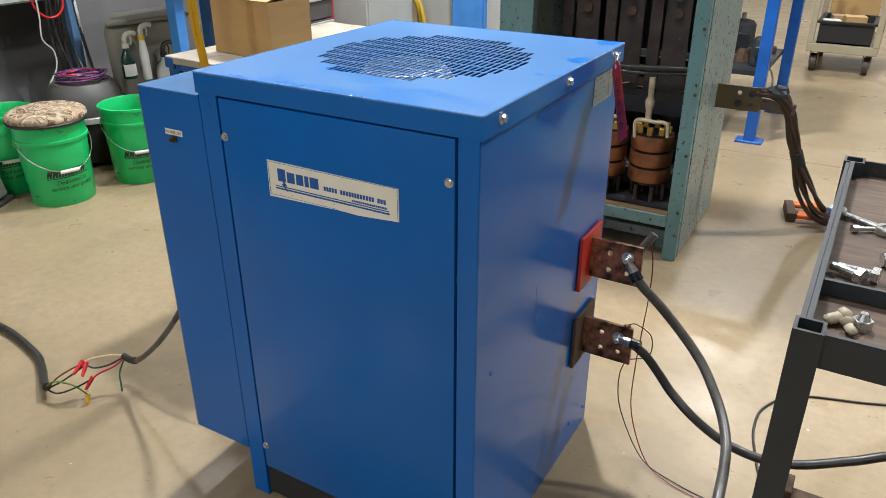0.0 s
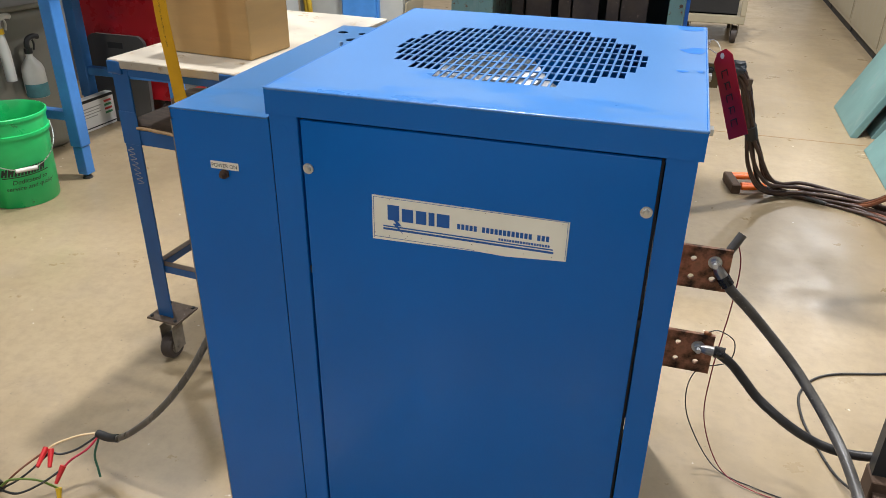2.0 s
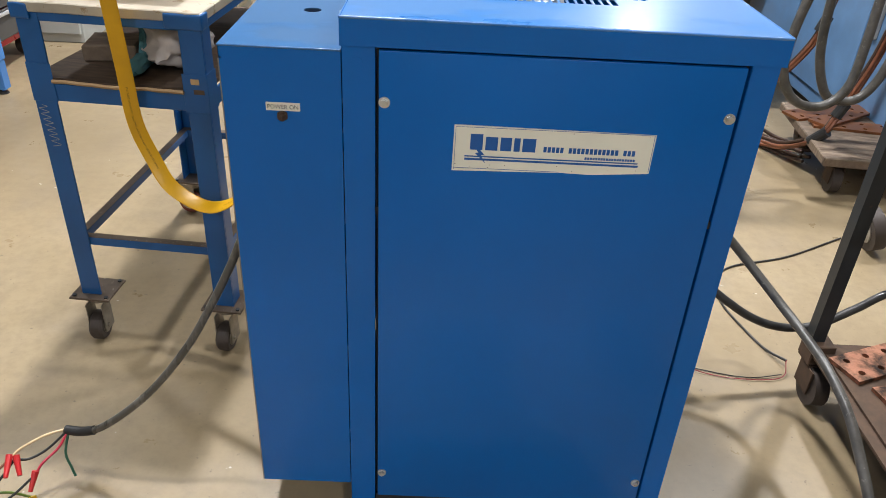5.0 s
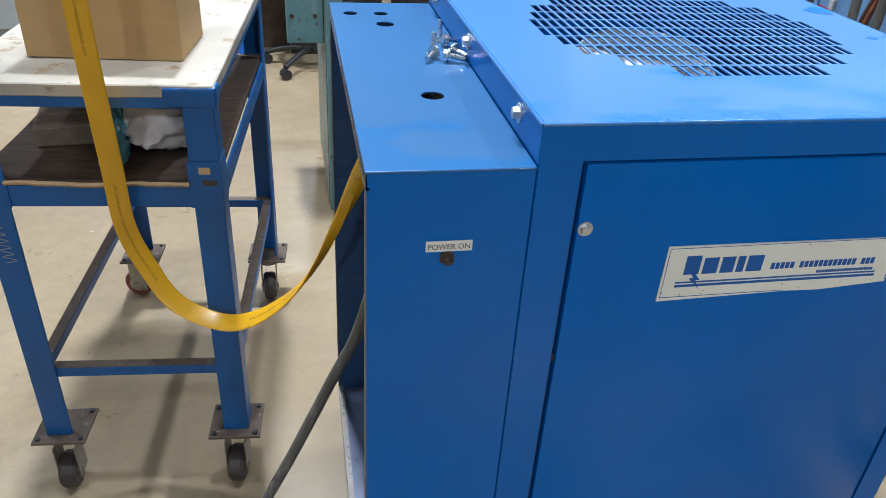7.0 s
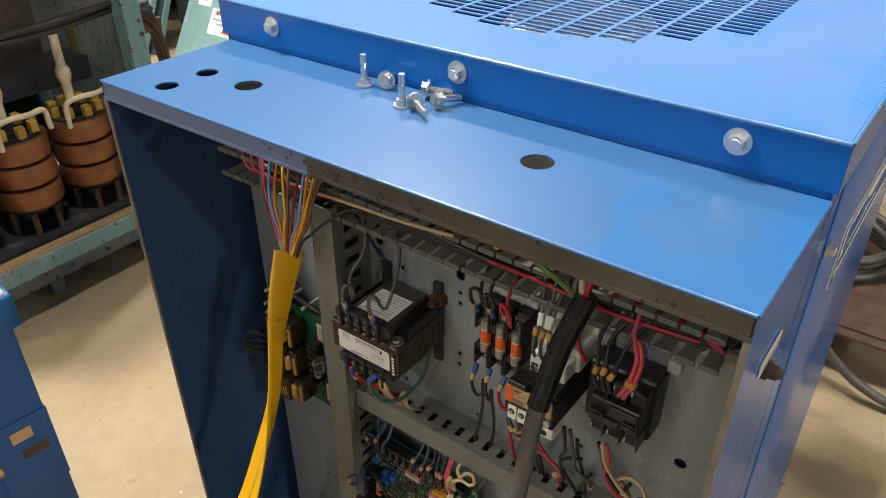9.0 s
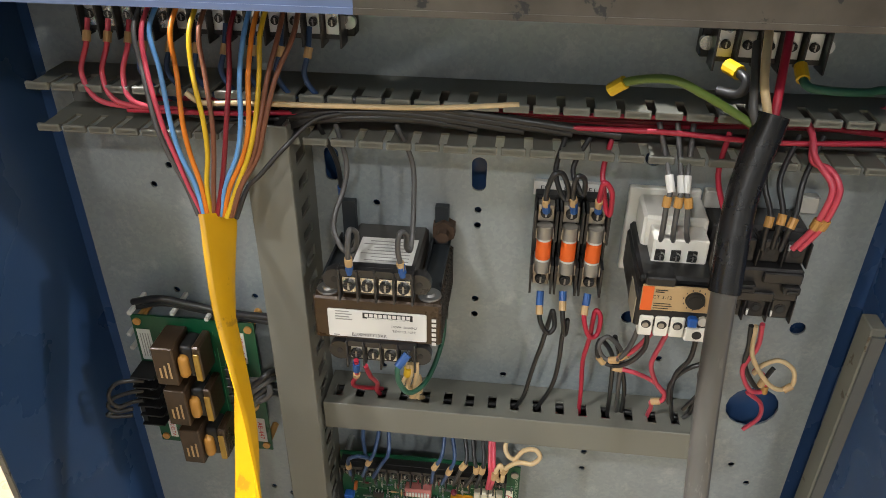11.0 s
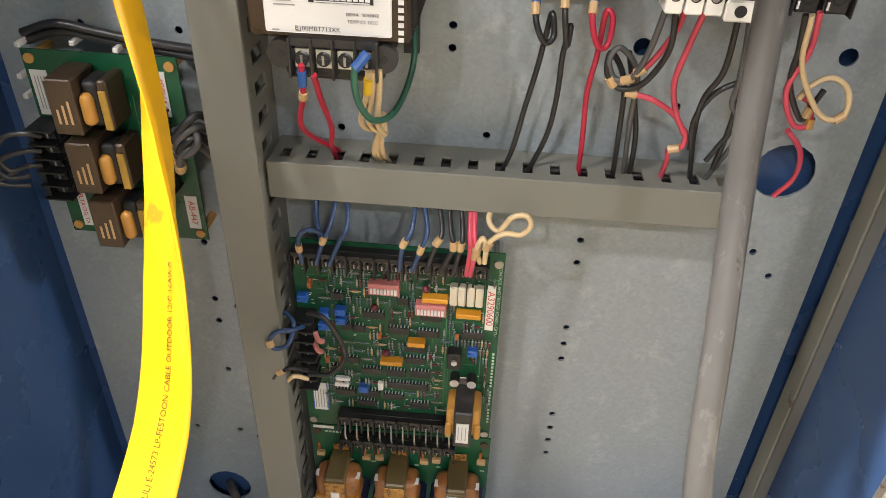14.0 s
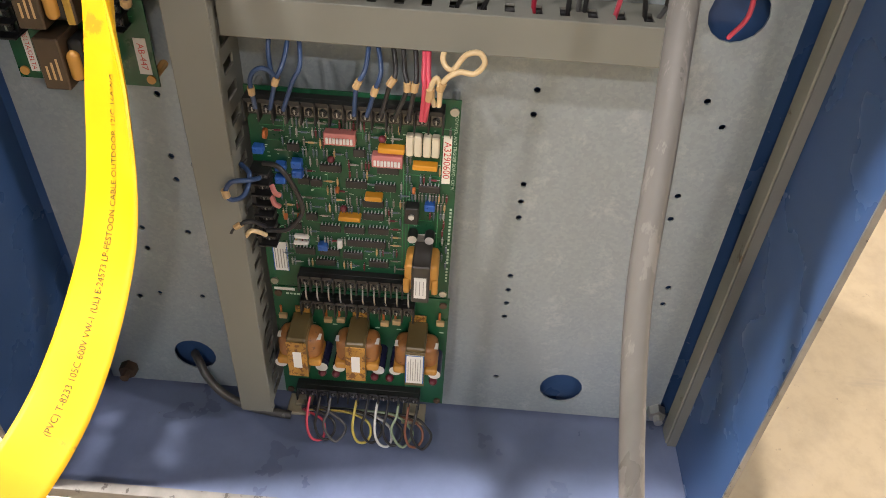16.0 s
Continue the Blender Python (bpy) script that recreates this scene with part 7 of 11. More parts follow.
    for a in ((0.02, 0.38, 0, 0.012), (0.02, 0.38, 0.40, 0.412), (0.02, 0.032, 0.012, 0.40), (0.368, 0.38, 0.012, 0.40)):
        box(bm, a[0], a[1], a[2], a[3], 0, 0.16)
    box(bm, 0.02, 0.38, 0, 0.412, 0, 0.01)
    for a in ((0.0, 0.40, -0.02, 0.0), (0.0, 0.40, 0.412, 0.432), (0.0, 0.02, 0, 0.412), (0.38, 0.40, 0, 0.412)):
        box(bm, a[0], a[1], a[2], a[3], 0.145, 0.165, 0.003)
    part("shell", bm, M["black"], o)
    for x, y, s, mat in ((0.69, 5.52, 0.10, "white"), (0.84, 5.58, 0.12, "card"), (0.74, 5.70, 0.11, "plywood_edge")):
        b = thing("small_box", (x, y, 0.228), 15, "small box of parts in the black bin", "box", "boxes in the bin")
        bm = B()
        box(bm, -s * 0.6, s * 0.6, -s * 0.5, s * 0.5, 0, s * 1.5, 0.003)
        part("shell", bm, M[mat], b)
    b = thing("cardboard_box", (0.80, 6.02, 0.216), 5, "brown cardboard box on the platform cart", "box")
    bm = B()
    box(bm, -0.17, 0.17, -0.12, 0.12, 0, 0.5, 0.003)
    part("shell", bm, M["card"], b)
    # stool base and blue foot seen past the enclosure
    b = thing("rolling_stool", (-0.12, 3.25, 0), 20, "black rolling stool base on five casters", "stool")
    bm = B()
    for k in range(5):
        a = k * 1.2566
        tube(bm, [(0, 0, 0.10), (0.12 * math.cos(a), 0.12 * math.sin(a), 0.09), (0.24 * math.cos(a), 0.24 * math.sin(a), 0.06)], 0.014, 8)
        cyl(bm, (0.24 * math.cos(a), 0.24 * math.sin(a) - 0.02, 0.026), (0.24 * math.cos(a), 0.24 * math.sin(a) + 0.02, 0.026), 0.026, seg=12)
    cyl(bm, (0, 0, 0.08), (0, 0, 0.45), 0.025, seg=12)
    part("base", bm, M["black"], b, smooth=50)
    bm = B()
    lathe(bm, [(0.001, 0.45), (0.17, 0.45), (0.18, 0.47), (0.175, 0.50), (0.001, 0.505)], 24)
    part("seat", bm, M["black"], b, smooth=50)
    b = thing("rubber_wheel", (-0.62, 3.62, 0), 15, "black rubber wheel standing beyond the cart", "wheel")
    bm = B()
    cyl(bm, (-0.02, 0, 0.10), (0.02, 0, 0.10), 0.10, seg=24)
    part("tyre", bm, M["tyre"], b, smooth=40)


rack()
floor_bundle()
right_side()
far_things()
c = cable("output_cable", [(0.722, 0.528, 0.520), (0.742, 0.528, 0.495), (0.785, 0.540, 0.450), (0.842, 0.547, 0.388), (0.891, 0.536, 0.339), (0.930, 0.503, 0.301), (0.962, 0.460, 0.271), (0.985, 0.402, 0.252), (0.997, 0.331, 0.244), (1.004, 0.250, 0.236), (1.012, 0.15, 0.205), (1.018, 0.05, 0.14), (1.028, -0.05, 0.06), (1.05, -0.17, 0.018), (1.12, -0.32, 0.0115), (1.3, -0.45, 0.0115)], 0.0108, M["cable_grey"], "heavy scuffed black power cable bolted to a copper bar", 14)
lug(c, (0.722, 0.528, 0.520), (0.702, 0.533, 0.545), 0.0125)
c = cable("output_cable", [(0.738, 0.528, 0.342), (0.772, 0.53, 0.318), (0.805, 0.53, 0.282), (0.839, 0.525, 0.246), (0.885, 0.512, 0.216), (0.937, 0.510, 0.184), (0.993, 0.508, 0.163), (1.06, 0.515, 0.152), (1.13, 0.53, 0.158), (1.22, 0.56, 0.185), (1.33, 0.60, 0.215), (1.5, 0.66, 0.17), (1.66, 0.72, 0.02)], 0.0104, M["cable"], "heavy black power cable bolted to a lower copper bar", 14)
lug(c, (0.738, 0.528, 0.342), (0.703, 0.533, 0.341), 0.0115)
c = cable("supply_cable", [(-0.070, 0.133, 0.858), (-0.085, 0.143, 0.815), (-0.107, 0.147, 0.765), (-0.124, 0.147, 0.70), (-0.142, 0.146, 0.64), (-0.172, 0.146, 0.575), (-0.205, 0.146, 0.50), (-0.245, 0.138, 0.42), (-0.300, 0.124, 0.325), (-0.375, 0.113, 0.228), (-0.456, 0.112, 0.150), (-0.520, 0.118, 0.105), (-0.565, 0.124, 0.100)], 0.0076, M["cable_shiny"], "thick grey supply cable with a black sleeve hanging from the box", 16)
base = Vector((-0.070, 0.133, 0.858))
bm = B()
tube(bm, [Vector(p) - base for p in ((-0.069, 0.132, 0.861), (-0.085, 0.143, 0.815), (-0.107, 0.147, 0.765))], 0.0094, 16)
part("heat_shrink", bm, M["black_gloss"], c, "glossy black heat-shrink sleeve", smooth=60)
bm = B()
tube(bm, [Vector(p) - base for p in ((-0.510, 0.117, 0.110), (-0.54, 0.121, 0.101), (-0.572, 0.125, 0.100))], 0.0096, 14)
part("tape", bm, M["rubber"], c, "black tape wound round the end", smooth=60)
for col, pts in (("tan", [(-0.568, 0.124, 0.104), (-0.60, 0.10, 0.108), (-0.632, 0.065, 0.106), (-0.645, 0.045, 0.098)]),
                 ("red", [(-0.568, 0.122, 0.098), (-0.575, 0.09, 0.085), (-0.592, 0.055, 0.078), (-0.597, 0.035, 0.07)]),
                 ("black", [(-0.568, 0.123, 0.10), (-0.595, 0.085, 0.085), (-0.62, 0.06, 0.083), (-0.64, 0.05, 0.092)]),
                 ("green", [(-0.566, 0.12, 0.096), (-0.570, 0.10, 0.06), (-0.560, 0.09, 0.03), (-0.553, 0.084, 0.012)])):
    bm = B()
    tube(bm, [Vector(p) - base for p in pts], 0.0026, 8)
    part("core_wire", bm, W[col], c, col + " insulated core", smooth=60)

g = cable("floor_cable", [(-0.715, -0.03, 0.040), (-0.76, -0.01, 0.03), (-0.85, 0.04, 0.018), (-0.95, 0.081, 0.0125), (-1.18, 0.117, 0.0125), (-1.5, 0.10, 0.0125), (-2.1, -0.1, 0.0125)], 0.0118, M["cable"], "thick black cable lying on the floor", 14)
gb0 = Vector((-0.715, -0.03, 0.040))
for col, pts in (("brown", [(-0.71, -0.028, 0.042), (-0.685, -0.01, 0.07), (-0.66, 0.02, 0.09), (-0.645, 0.045, 0.098)]),
                 ("black", [(-0.71, -0.03, 0.038), (-0.68, -0.012, 0.055), (-0.655, 0.01, 0.075), (-0.64, 0.048, 0.092)]),
                 ("black", [(-0.712, -0.034, 0.036), (-0.67, -0.03, 0.035), (-0.63, -0.005, 0.05), (-0.600, 0.03, 0.068)]),
                 ("olive", [(-0.712, -0.03, 0.044), (-0.69, -0.02, 0.06), (-0.64, 0.0, 0.055), (-0.61, 0.02, 0.02)])):
    bm = B()
    tube(bm, [Vector(p) - gb0 for p in pts], 0.0026, 8)
    part("core_wire", bm, W[col], g, col + " insulated core", smooth=60)
for at, to, col in (((-0.648, 0.050, 0.102), (-0.640, 0.010, 0.084), "red"), ((-0.637, 0.052, 0.099), (-0.620, 0.022, 0.078), "red"), ((-0.598, 0.038, 0.075), (-0.603, 0.012, 0.045), "red"), ((-0.605, 0.016, 0.026), (-0.600, 0.006, 0.004), "yellow_lug")):
    o = thing("wire_connector", at, label=("red" if col == "red" else "yellow") + " twist-on wire connector on spliced cores", category="wire connector", group="splice connectors")
    bm = B()
    cyl(bm, (0, 0, 0), Vector(to) - Vector(at), 0.0068, 0.0042, seg=10)
    part("cap", bm, M[col], o)


# yellow flat festoon cable
def flat_cable():
    pts = [(-0.50, 0.50, 1.62), (-0.488, 0.478, 1.22), (-0.485, 0.473, 0.985), (-0.486, 0.486, 0.866), (-0.485, 0.498, 0.731), (-0.483, 0.505, 0.618), (-0.458, 0.504, 0.537), (-0.420, 0.489, 0.475),
           (-0.348, 0.468, 0.444), (-0.286, 0.444, 0.466), (-0.220, 0.431, 0.523), (-0.175, 0.433, 0.586), (-0.140, 0.440, 0.652), (-0.105, 0.456, 0.726), (-0.077, 0.465, 0.779)]
    # how far the flat side is turned, from facing the cart to facing out of the box
    turn = [0, 0, 0, 0, 4, 12, 28, 47, 63, 78, 100, 115, 143, 183, 204]
    o = thing("flat_cable", (-0.35, 0.47, 0.44), label="yellow flat festoon cable hanging in a loop into the control box", category="cable")
    b = Vector((-0.35, 0.47, 0.44))
    line, angs, per = spline(pts, 12), [], 12
    for i in range(len(turn) - 1):
        angs += [turn[i] + (turn[i + 1] - turn[i]) * k / per for k in range(per)]
    angs.append(turn[-1])
    half, th = 0.0165, 0.0036
    frames = []
    for i, q in enumerate(line):
        d = (line[min(i + 1, len(line) - 1)] - line[max(i - 1, 0)]).normalized()
        n = d.cross(Vector((0, 1, 0))).normalized()
        a = radians(angs[i])
        side = (math.cos(a) * n + math.sin(a) * Vector((0, 1, 0)))
        side = (side - d * side.dot(d)).normalized()
        frames.append((q - b, d, side, d.cross(side).normalized()))
    bm = B()
    rings = []
    prof = [(-1, 0), (-0.93, 0.8), (-0.8, 1), (0, 1), (0.8, 1), (0.93, 0.8), (1, 0), (0.93, -0.8), (0.8, -1), (0, -1), (-0.8, -1), (-0.93, -0.8)]
    for i, (q, d, s, nn) in enumerate(frames):
        # creased lengthwise where it twists
        w = i / per
        cup = 0.0095 * max(0.0, 1 - abs(w - 11.9) / 1.9) ** 0.7
        rings.append([bm.verts.new(q + s * (u * half * math.sqrt(1 - (cup / half) ** 2)) + nn * (v * th / 2 + cup * (abs(u) - 0.5))) for u, v in prof])
    for r0, r1 in zip(rings, rings[1:]):
        for k in range(len(prof)):
            bm.faces.new((r0[k], r0[(k + 1) % len(prof)], r1[(k + 1) % len(prof)], r1[k]))
    bm.faces.new(rings[0])
    bm.faces.new(rings[-1][::-1])
    bmesh.ops.recalc_face_normals(bm, faces=bm.faces)
    jacket = part("jacket", bm, M["yellow"], o, smooth=50)
    # printed line that follows the jacket
    dist = [0.0]
    for p, q in zip(line, line[1:]):
        dist.append(dist[-1] + (q - p).length)
    total = dist[-1]

    def on(s, v, lift):
        s = min(max(s, 0), total - 1e-5)
        i = max(k for k in range(len(dist)) if dist[k] <= s)
        i = min(i, len(line) - 2)
        f = (s - dist[i]) / (dist[i + 1] - dist[i])
        q = frames[i][0].lerp(frames[i + 1][0], f)
        s2 = frames[i][2].lerp(frames[i + 1][2], f)
        n2 = frames[i][3].lerp(frames[i + 1][3], f)
        cup = 0.0095 * max(0.0, 1 - abs((i + f) / per - 11.9) / 1.9) ** 0.7
        return q + s2 * v + n2 * (lift + cup * (abs(v) / half - 0.5))

    words = "(PVC) T-8233 105C 600V VW-1 (UL) E-24573 LP-FESTOON CABLE OUTDOOR 12/C 16AWG"
    for flip in (1, -1):
        for mid in (0.22, 0.62, 1.02, 1.40):
            bm = text_mesh(words, 0.0052, 0.92)
            for v in bm.verts:
                v.co = on(mid + (v.co.x if flip > 0 else -v.co.x), v.co.y - 0.001, flip * (th / 2 + 0.0004))
            part("lettering", bm, M["ink_olive"], o)
    # the cores fan out to the terminal strip
    fan = (("grey", 0.497, 0.509), ("pink", 0.493, 0.504), ("sky", 0.487, 0.499), ("orange", 0.479, 0.486), ("yellow", 0.4655, 0.474), ("brown", 0.460, 0.468), ("maroon", 0.451, 0.449),
           ("sky", 0.442, 0.440), ("orange", 0.437, 0.435), ("yellow", 0.433, 0.430), ("brown", 0.430, 0.419), ("brown", 0.427, 0.410), ("black", 0.424, 0.398))
    for i, (col, ym, ty) in enumerate(fan):
        f = i / 12 - 0.5
        y0 = 0.465 - f * 0.026
        wob = 0.0012 * math.sin(i * 1.9)
        p = [(-0.078 + wob, y0, 0.777), (-0.0765, y0 + (ym - y0) * 0.30 + wob, 0.798), (-0.075 + wob, y0 + (ym - y0) * 0.75, 0.820), (-0.074, ym, 0.841)]
        if col == "black":
            p = p[:2] + [(-0.074, 0.434, 0.807), (-0.066, 0.418, 0.824), (-0.052, 0.400, 0.838), (-0.042, 0.370, 0.840)]
        else:
            p += [(-0.065 - wob, (ym + ty) / 2 + wob, 0.868), (-0.055, ty, 0.890), (-0.035, ty, 0.905)]
        bm = B()
        tube(bm, [Vector(q) - b for q in p], 0.0016, 8, 8)
        part("core_wire", bm, W[col], o, col + " insulated core", smooth=60)
    return o


flat_cable()

for z0, z1, label in ((0.60, 0.02, "thin red sense lead"), ):
    cable("sense_lead", [(0.736, 0.56, 0.598), (0.752, 0.558, 0.54), (0.752, 0.56, 0.44), (0.742, 0.565, 0.26), (0.748, 0.56, 0.13), (0.80, 0.54, 0.02), (0.87, 0.505, 0.004), (0.975, 0.488, 0.004), (1.064, 0.50, 0.006), (1.09, 0.55, 0.02)], 0.0014, W["maroon"], "thin red sense lead trailing to the floor", 6)
cable("sense_lead", [(0.716, 0.548, 0.375), (0.738, 0.545, 0.385), (0.773, 0.55, 0.36), (0.77, 0.56, 0.30), (0.715, 0.58, 0.255), (0.70, 0.59, 0.18), (0.72, 0.58, 0.10), (0.79, 0.55, 0.01), (0.88, 0.515, 0.003), (0.98, 0.497, 0.003), (1.066, 0.51, 0.006)], 0.0014, W["black"], "thin black sense lead trailing to the floor", 6)
cable("sense_lead", [(1.09, 0.55, 0.02), (1.06, 0.62, 0.004), (1.03, 0.72, 0.003), (1.01, 0.82, 0.003), (1.02, 0.93, 0.003), (1.10, 1.03, 0.003), (1.306, 1.106, 0.003), (1.55, 1.25, 0.003)], 0.0035, M["cable"], "thin black cord looping over the floor", 8)
o = thing("clip_lead", (0.733, 0.556, 0.566), label="grey plastic test clip gripping the copper bar", category="test clip")
bm = B()
tube(bm, [(-0.012, -0.004, -0.004), (0.0, 0.004, 0.018), (0.012, 0.012, 0.040)], 0.0095, 10)
part("boot", bm, M["cable_grey"], o, smooth=60)
o = thing("clip_lead", (0.716, 0.548, 0.364), label="copper alligator clip on the lower bar", category="test clip")
bm = B()
box(bm, -0.008, 0.008, -0.006, 0.004, 0, 0.012, 0.002)
part("jaw", bm, M["copper_clean"], o)

# job tag on the lid bolt, hanging turned and tilted
o = thing("job_tag", (0.622, 0.592, 0.972), label="dark red job tag wired to a lid bolt, with written marks", category="tag")
down = Vector((0.047, -0.057, -0.126)).normalized()
across = Vector((0.030, -0.042, 0.012))
across = (across - down * across.dot(down)).normalized()
facing = (-down).cross(across)
tilt = Matrix.Translation((0.016, -0.082, 0.006)) @ Matrix((across, facing, -down)).transposed().to_4x4()
bm = B()
ring = [(-0.026, -0.155), (0.026, -0.155), (0.026, -0.014), (0.012, 0.0), (-0.012, 0.0), (-0.026, -0.014)]
faces = [[bm.verts.new(tilt @ Vector((u, e, v))) for u, v in ring] for e in (-0.0004, 0.0004)]
bm.faces.new(faces[0])
bm.faces.new(faces[1][::-1])
for k in range(6):
    bm.faces.new((faces[0][k], faces[1][k], faces[1][(k + 1) % 6], faces[0][(k + 1) % 6]))
bmesh.ops.recalc_face_normals(bm, faces=bm.faces)
card = part("card", bm, M["tag"], o)
bm = B()
for k in range(5):
    z = -0.036 - 0.022 * k
    bars(bm, [(-0.010, 0.006, z, z + 0.002), (-0.011 + 0.004 * (k % 2), -0.009 + 0.004 * (k % 2), z - 0.011, z), (0.004, 0.006, z - 0.010, z)], lambda u, v, d: tilt @ Vector((u, -0.0006 - d, v)))
part("print", bm, M["ink"], card)
bm = B()
cyl(bm, tilt @ Vector((0, -0.0008, -0.009)), tilt @ Vector((0, 0.0008, -0.009)), 0.0052, seg=14)
part("eyelet", bm, M["white"], card, "white paper eyelet")
bm = B()
hole = tilt @ Vector((0, -0.001, -0.009))
tube(bm, [(-0.012, 0, 0.002), (0.002, -0.010, 0.010), hole * 0.6 + Vector((0, 0, 0.012)), hole, hole * 0.7 + Vector((0, 0, -0.004)), (-0.010, -0.004, -0.004)], 0.0008, 6)
part("tie_wire", bm, M["zinc"], o)


# dabs of fresh paint on the rectifier cabinet
def paint_dab(parent, outline, place, material, seed):
    rng = random.Random(seed)
    line = spline([Vector((u, v, 0)) for u, v in outline + outline[:1]], 5)[:-1]
    bm = B()
    bm.faces.new([bm.verts.new(place(p.x + rng.uniform(-0.0022, 0.0022), p.y + rng.uniform(-0.0022, 0.0022))) for p in line])
    bmesh.ops.triangulate(bm, faces=bm.faces)
    part("paint_dab", bm, material, parent, "brushed-on dab of fresh blue paint")


on_lid = lambda u, v: (u, v, 0.99195)
on_side = lambda u, v: (0.6063, u, v)
for n, ring in enumerate((
        [(0.556, 0.640), (0.566, 0.604), (0.585, 0.598), (0.603, 0.610), (0.604, 0.640), (0.580, 0.634)],
        [(0.567, 0.432), (0.578, 0.410), (0.604, 0.408), (0.606, 0.446), (0.588, 0.452), (0.578, 0.436)],
        [(0.563, 0.282), (0.571, 0.274), (0.582, 0.278), (0.574, 0.287)],
        [(0.594, 0.288), (0.599, 0.277), (0.605, 0.280), (0.603, 0.291)])):
    paint_dab(RECTIFIER, ring, on_lid, M["blue_dab"], 50 + n)
paint_dab(RECTIFIER, [(0.412, 0.946), (0.340, 0.949), (0.290, 0.950), (0.222, 0.945), (0.207, 0.936), (0.255, 0.922), (0.300, 0.905), (0.318, 0.926), (0.352, 0.936)], on_side, M["blue_smear"], 61)


# loose bolts on the control box
def loose_bolt(x, y, z, rz, lie):
    o = thing("bolt", (x, y, z), rz, "loose zinc hex bolt with flange " + ("lying on the box" if lie else "standing head down"), "bolt", "loose bolts")
    m = pose(0, 0, 0.0085, 0, 83, 0) if lie else Matrix()
    at = lambda h: m @ Vector((0, 0, h))
    bm = B()
    cyl(bm, at(0), at(0.002), 0.0088, seg=16)
    cyl(bm, at(0.002), at(0.007), 0.0062, seg=6)
    part("head", bm, M["zinc"], o)
    bm = B()
    ends = (0, -0.022) if lie else (0.007, 0.030)
    cyl(bm, at(ends[0]), at(ends[1]), 0.0032, seg=10)
    part("shank", bm, M["zinc"], o)


for x, y, rz, lie in ((0.000, 0.415, 0, False), (-0.020, 0.352, 20, False), (0.006, 0.392, 200, True), (-0.022, 0.335, 60, True), (-0.004, 0.322, 160, True), (0.010, 0.345, 120, True)):
    loose_bolt(x, y, 0.9468, rz, lie)


# ---- gear on the mounting panel ----
def wire(col, r, pts, label, marks=()):
    o = thing("wire", pts[0], label=label, category="wire")
    b = Vector(pts[0])
    line = spline([Vector(p) - b for p in pts], 7)
    bm = B()
    sweep(bm, line, r, 7)
    part("insulation", bm, W[col] if col in W else M[col], o, smooth=60)
    n = len(line)
    for kind, f in marks:
        i = min(max(int(f * (n - 1)), 0), n - 2)
        d = (line[i + 1] - line[i]).normalized()
        h = 0.0034 if kind in ("tan", "orange") else 0.0055
        bm = B()
        cyl(bm, line[i] - d * h, line[i] + d * h, r * 1.5, seg=10)
        mat = {"tan": M["tan"], "orange": M["gold"]}.get(kind) or M[kind]
        part("marker_sleeve" if kind in ("tan", "orange") else "lug_sleeve", bm, mat, o)
    return o


def screw_mesh(r, depth=0.0022):
    bm = B()
    cyl(bm, (0, 0, 0), (-depth, 0, 0), r, r * 0.9, seg=12)
    head = len(bm.faces)
    box(bm, -depth - 0.0003, -depth + 0.0002, -r * 0.62, r * 0.62, -r * 0.16, r * 0.16)
    box(bm, -depth - 0.00035, -depth + 0.0002, -r * 0.16, r * 0.16, -r * 0.62, r * 0.62)
    bm.faces.ensure_lookup_table()
    for f in bm.faces[head:]:
        f.material_index = 1
    me = bpy.data.meshes.new("screw")
    bm.to_mesh(me)
    bm.free()
    me.materials.append(M["steel"])
    me.materials.append(M["shadow_black"])
    return me


SCREW = screw_mesh(0.0030)
SCREW_BIG = screw_mesh(0.0042)


def barrier_block(parent, y, z, n, pitch, x, upright=False, depth=0.016, high=0.015, mat="black", big=False, name="terminal_block", tinned=False):
    """Barrier terminal block facing the opening; y, z is its middle; x the surface it stands on."""
    L = n * pitch
    bm = B()

    def put(a0, a1, b0, b1, d0, d1, bev=0.0):
        if upright:
            box(bm, x - d1, x - d0, y + b0, y + b1, z + a0, z + a1, bev)
        else:
            box(bm, x - d1, x - d0, y + a0, y + a1, z + b0, z + b1, bev)

    put(-L / 2, L / 2, -high / 2, high / 2, 0.0, depth * 0.5, 0.0004)
    put(-L / 2, L / 2, high * 0.28, high / 2, depth * 0.5, depth * 0.85)
    blk = part(name, bm, M[mat], parent)
    wall = None
    for k in range(n + 1):
        a = k * pitch
        if wall is None:
            bm = B()
            put(-L / 2 - 0.0007, -L / 2 + 0.0007, -high * 0.62, high * 0.5, 0.0, depth, 0.0003)
            wall = part("barrier", bm, M[mat], blk).data
        else:
            shared("barrier", wall, blk, Matrix.Translation((0, 0, a) if upright else (0, a, 0)))
    for k in range(n):
        a = -L / 2 + (k + 0.5) * pitch
        c = (x - depth * 0.5 - 0.0012, y + (-high * 0.12 if upright else a), z + (a if upright else -high * 0.12))
        bm = B()
        w = pitch * 0.36
        box(bm, c[0], c[0] + 0.0012, c[1] - w, c[1] + w, c[2] - high * 0.26, c[2] + high * 0.26)
        part("clamp_plate", bm, M["zinc" if tinned else "clamp_dull"], blk)
        shared("screw", SCREW_BIG if big else SCREW, blk, Matrix.Translation((c[0] - 0.0001, c[1], c[2])))
    return blk


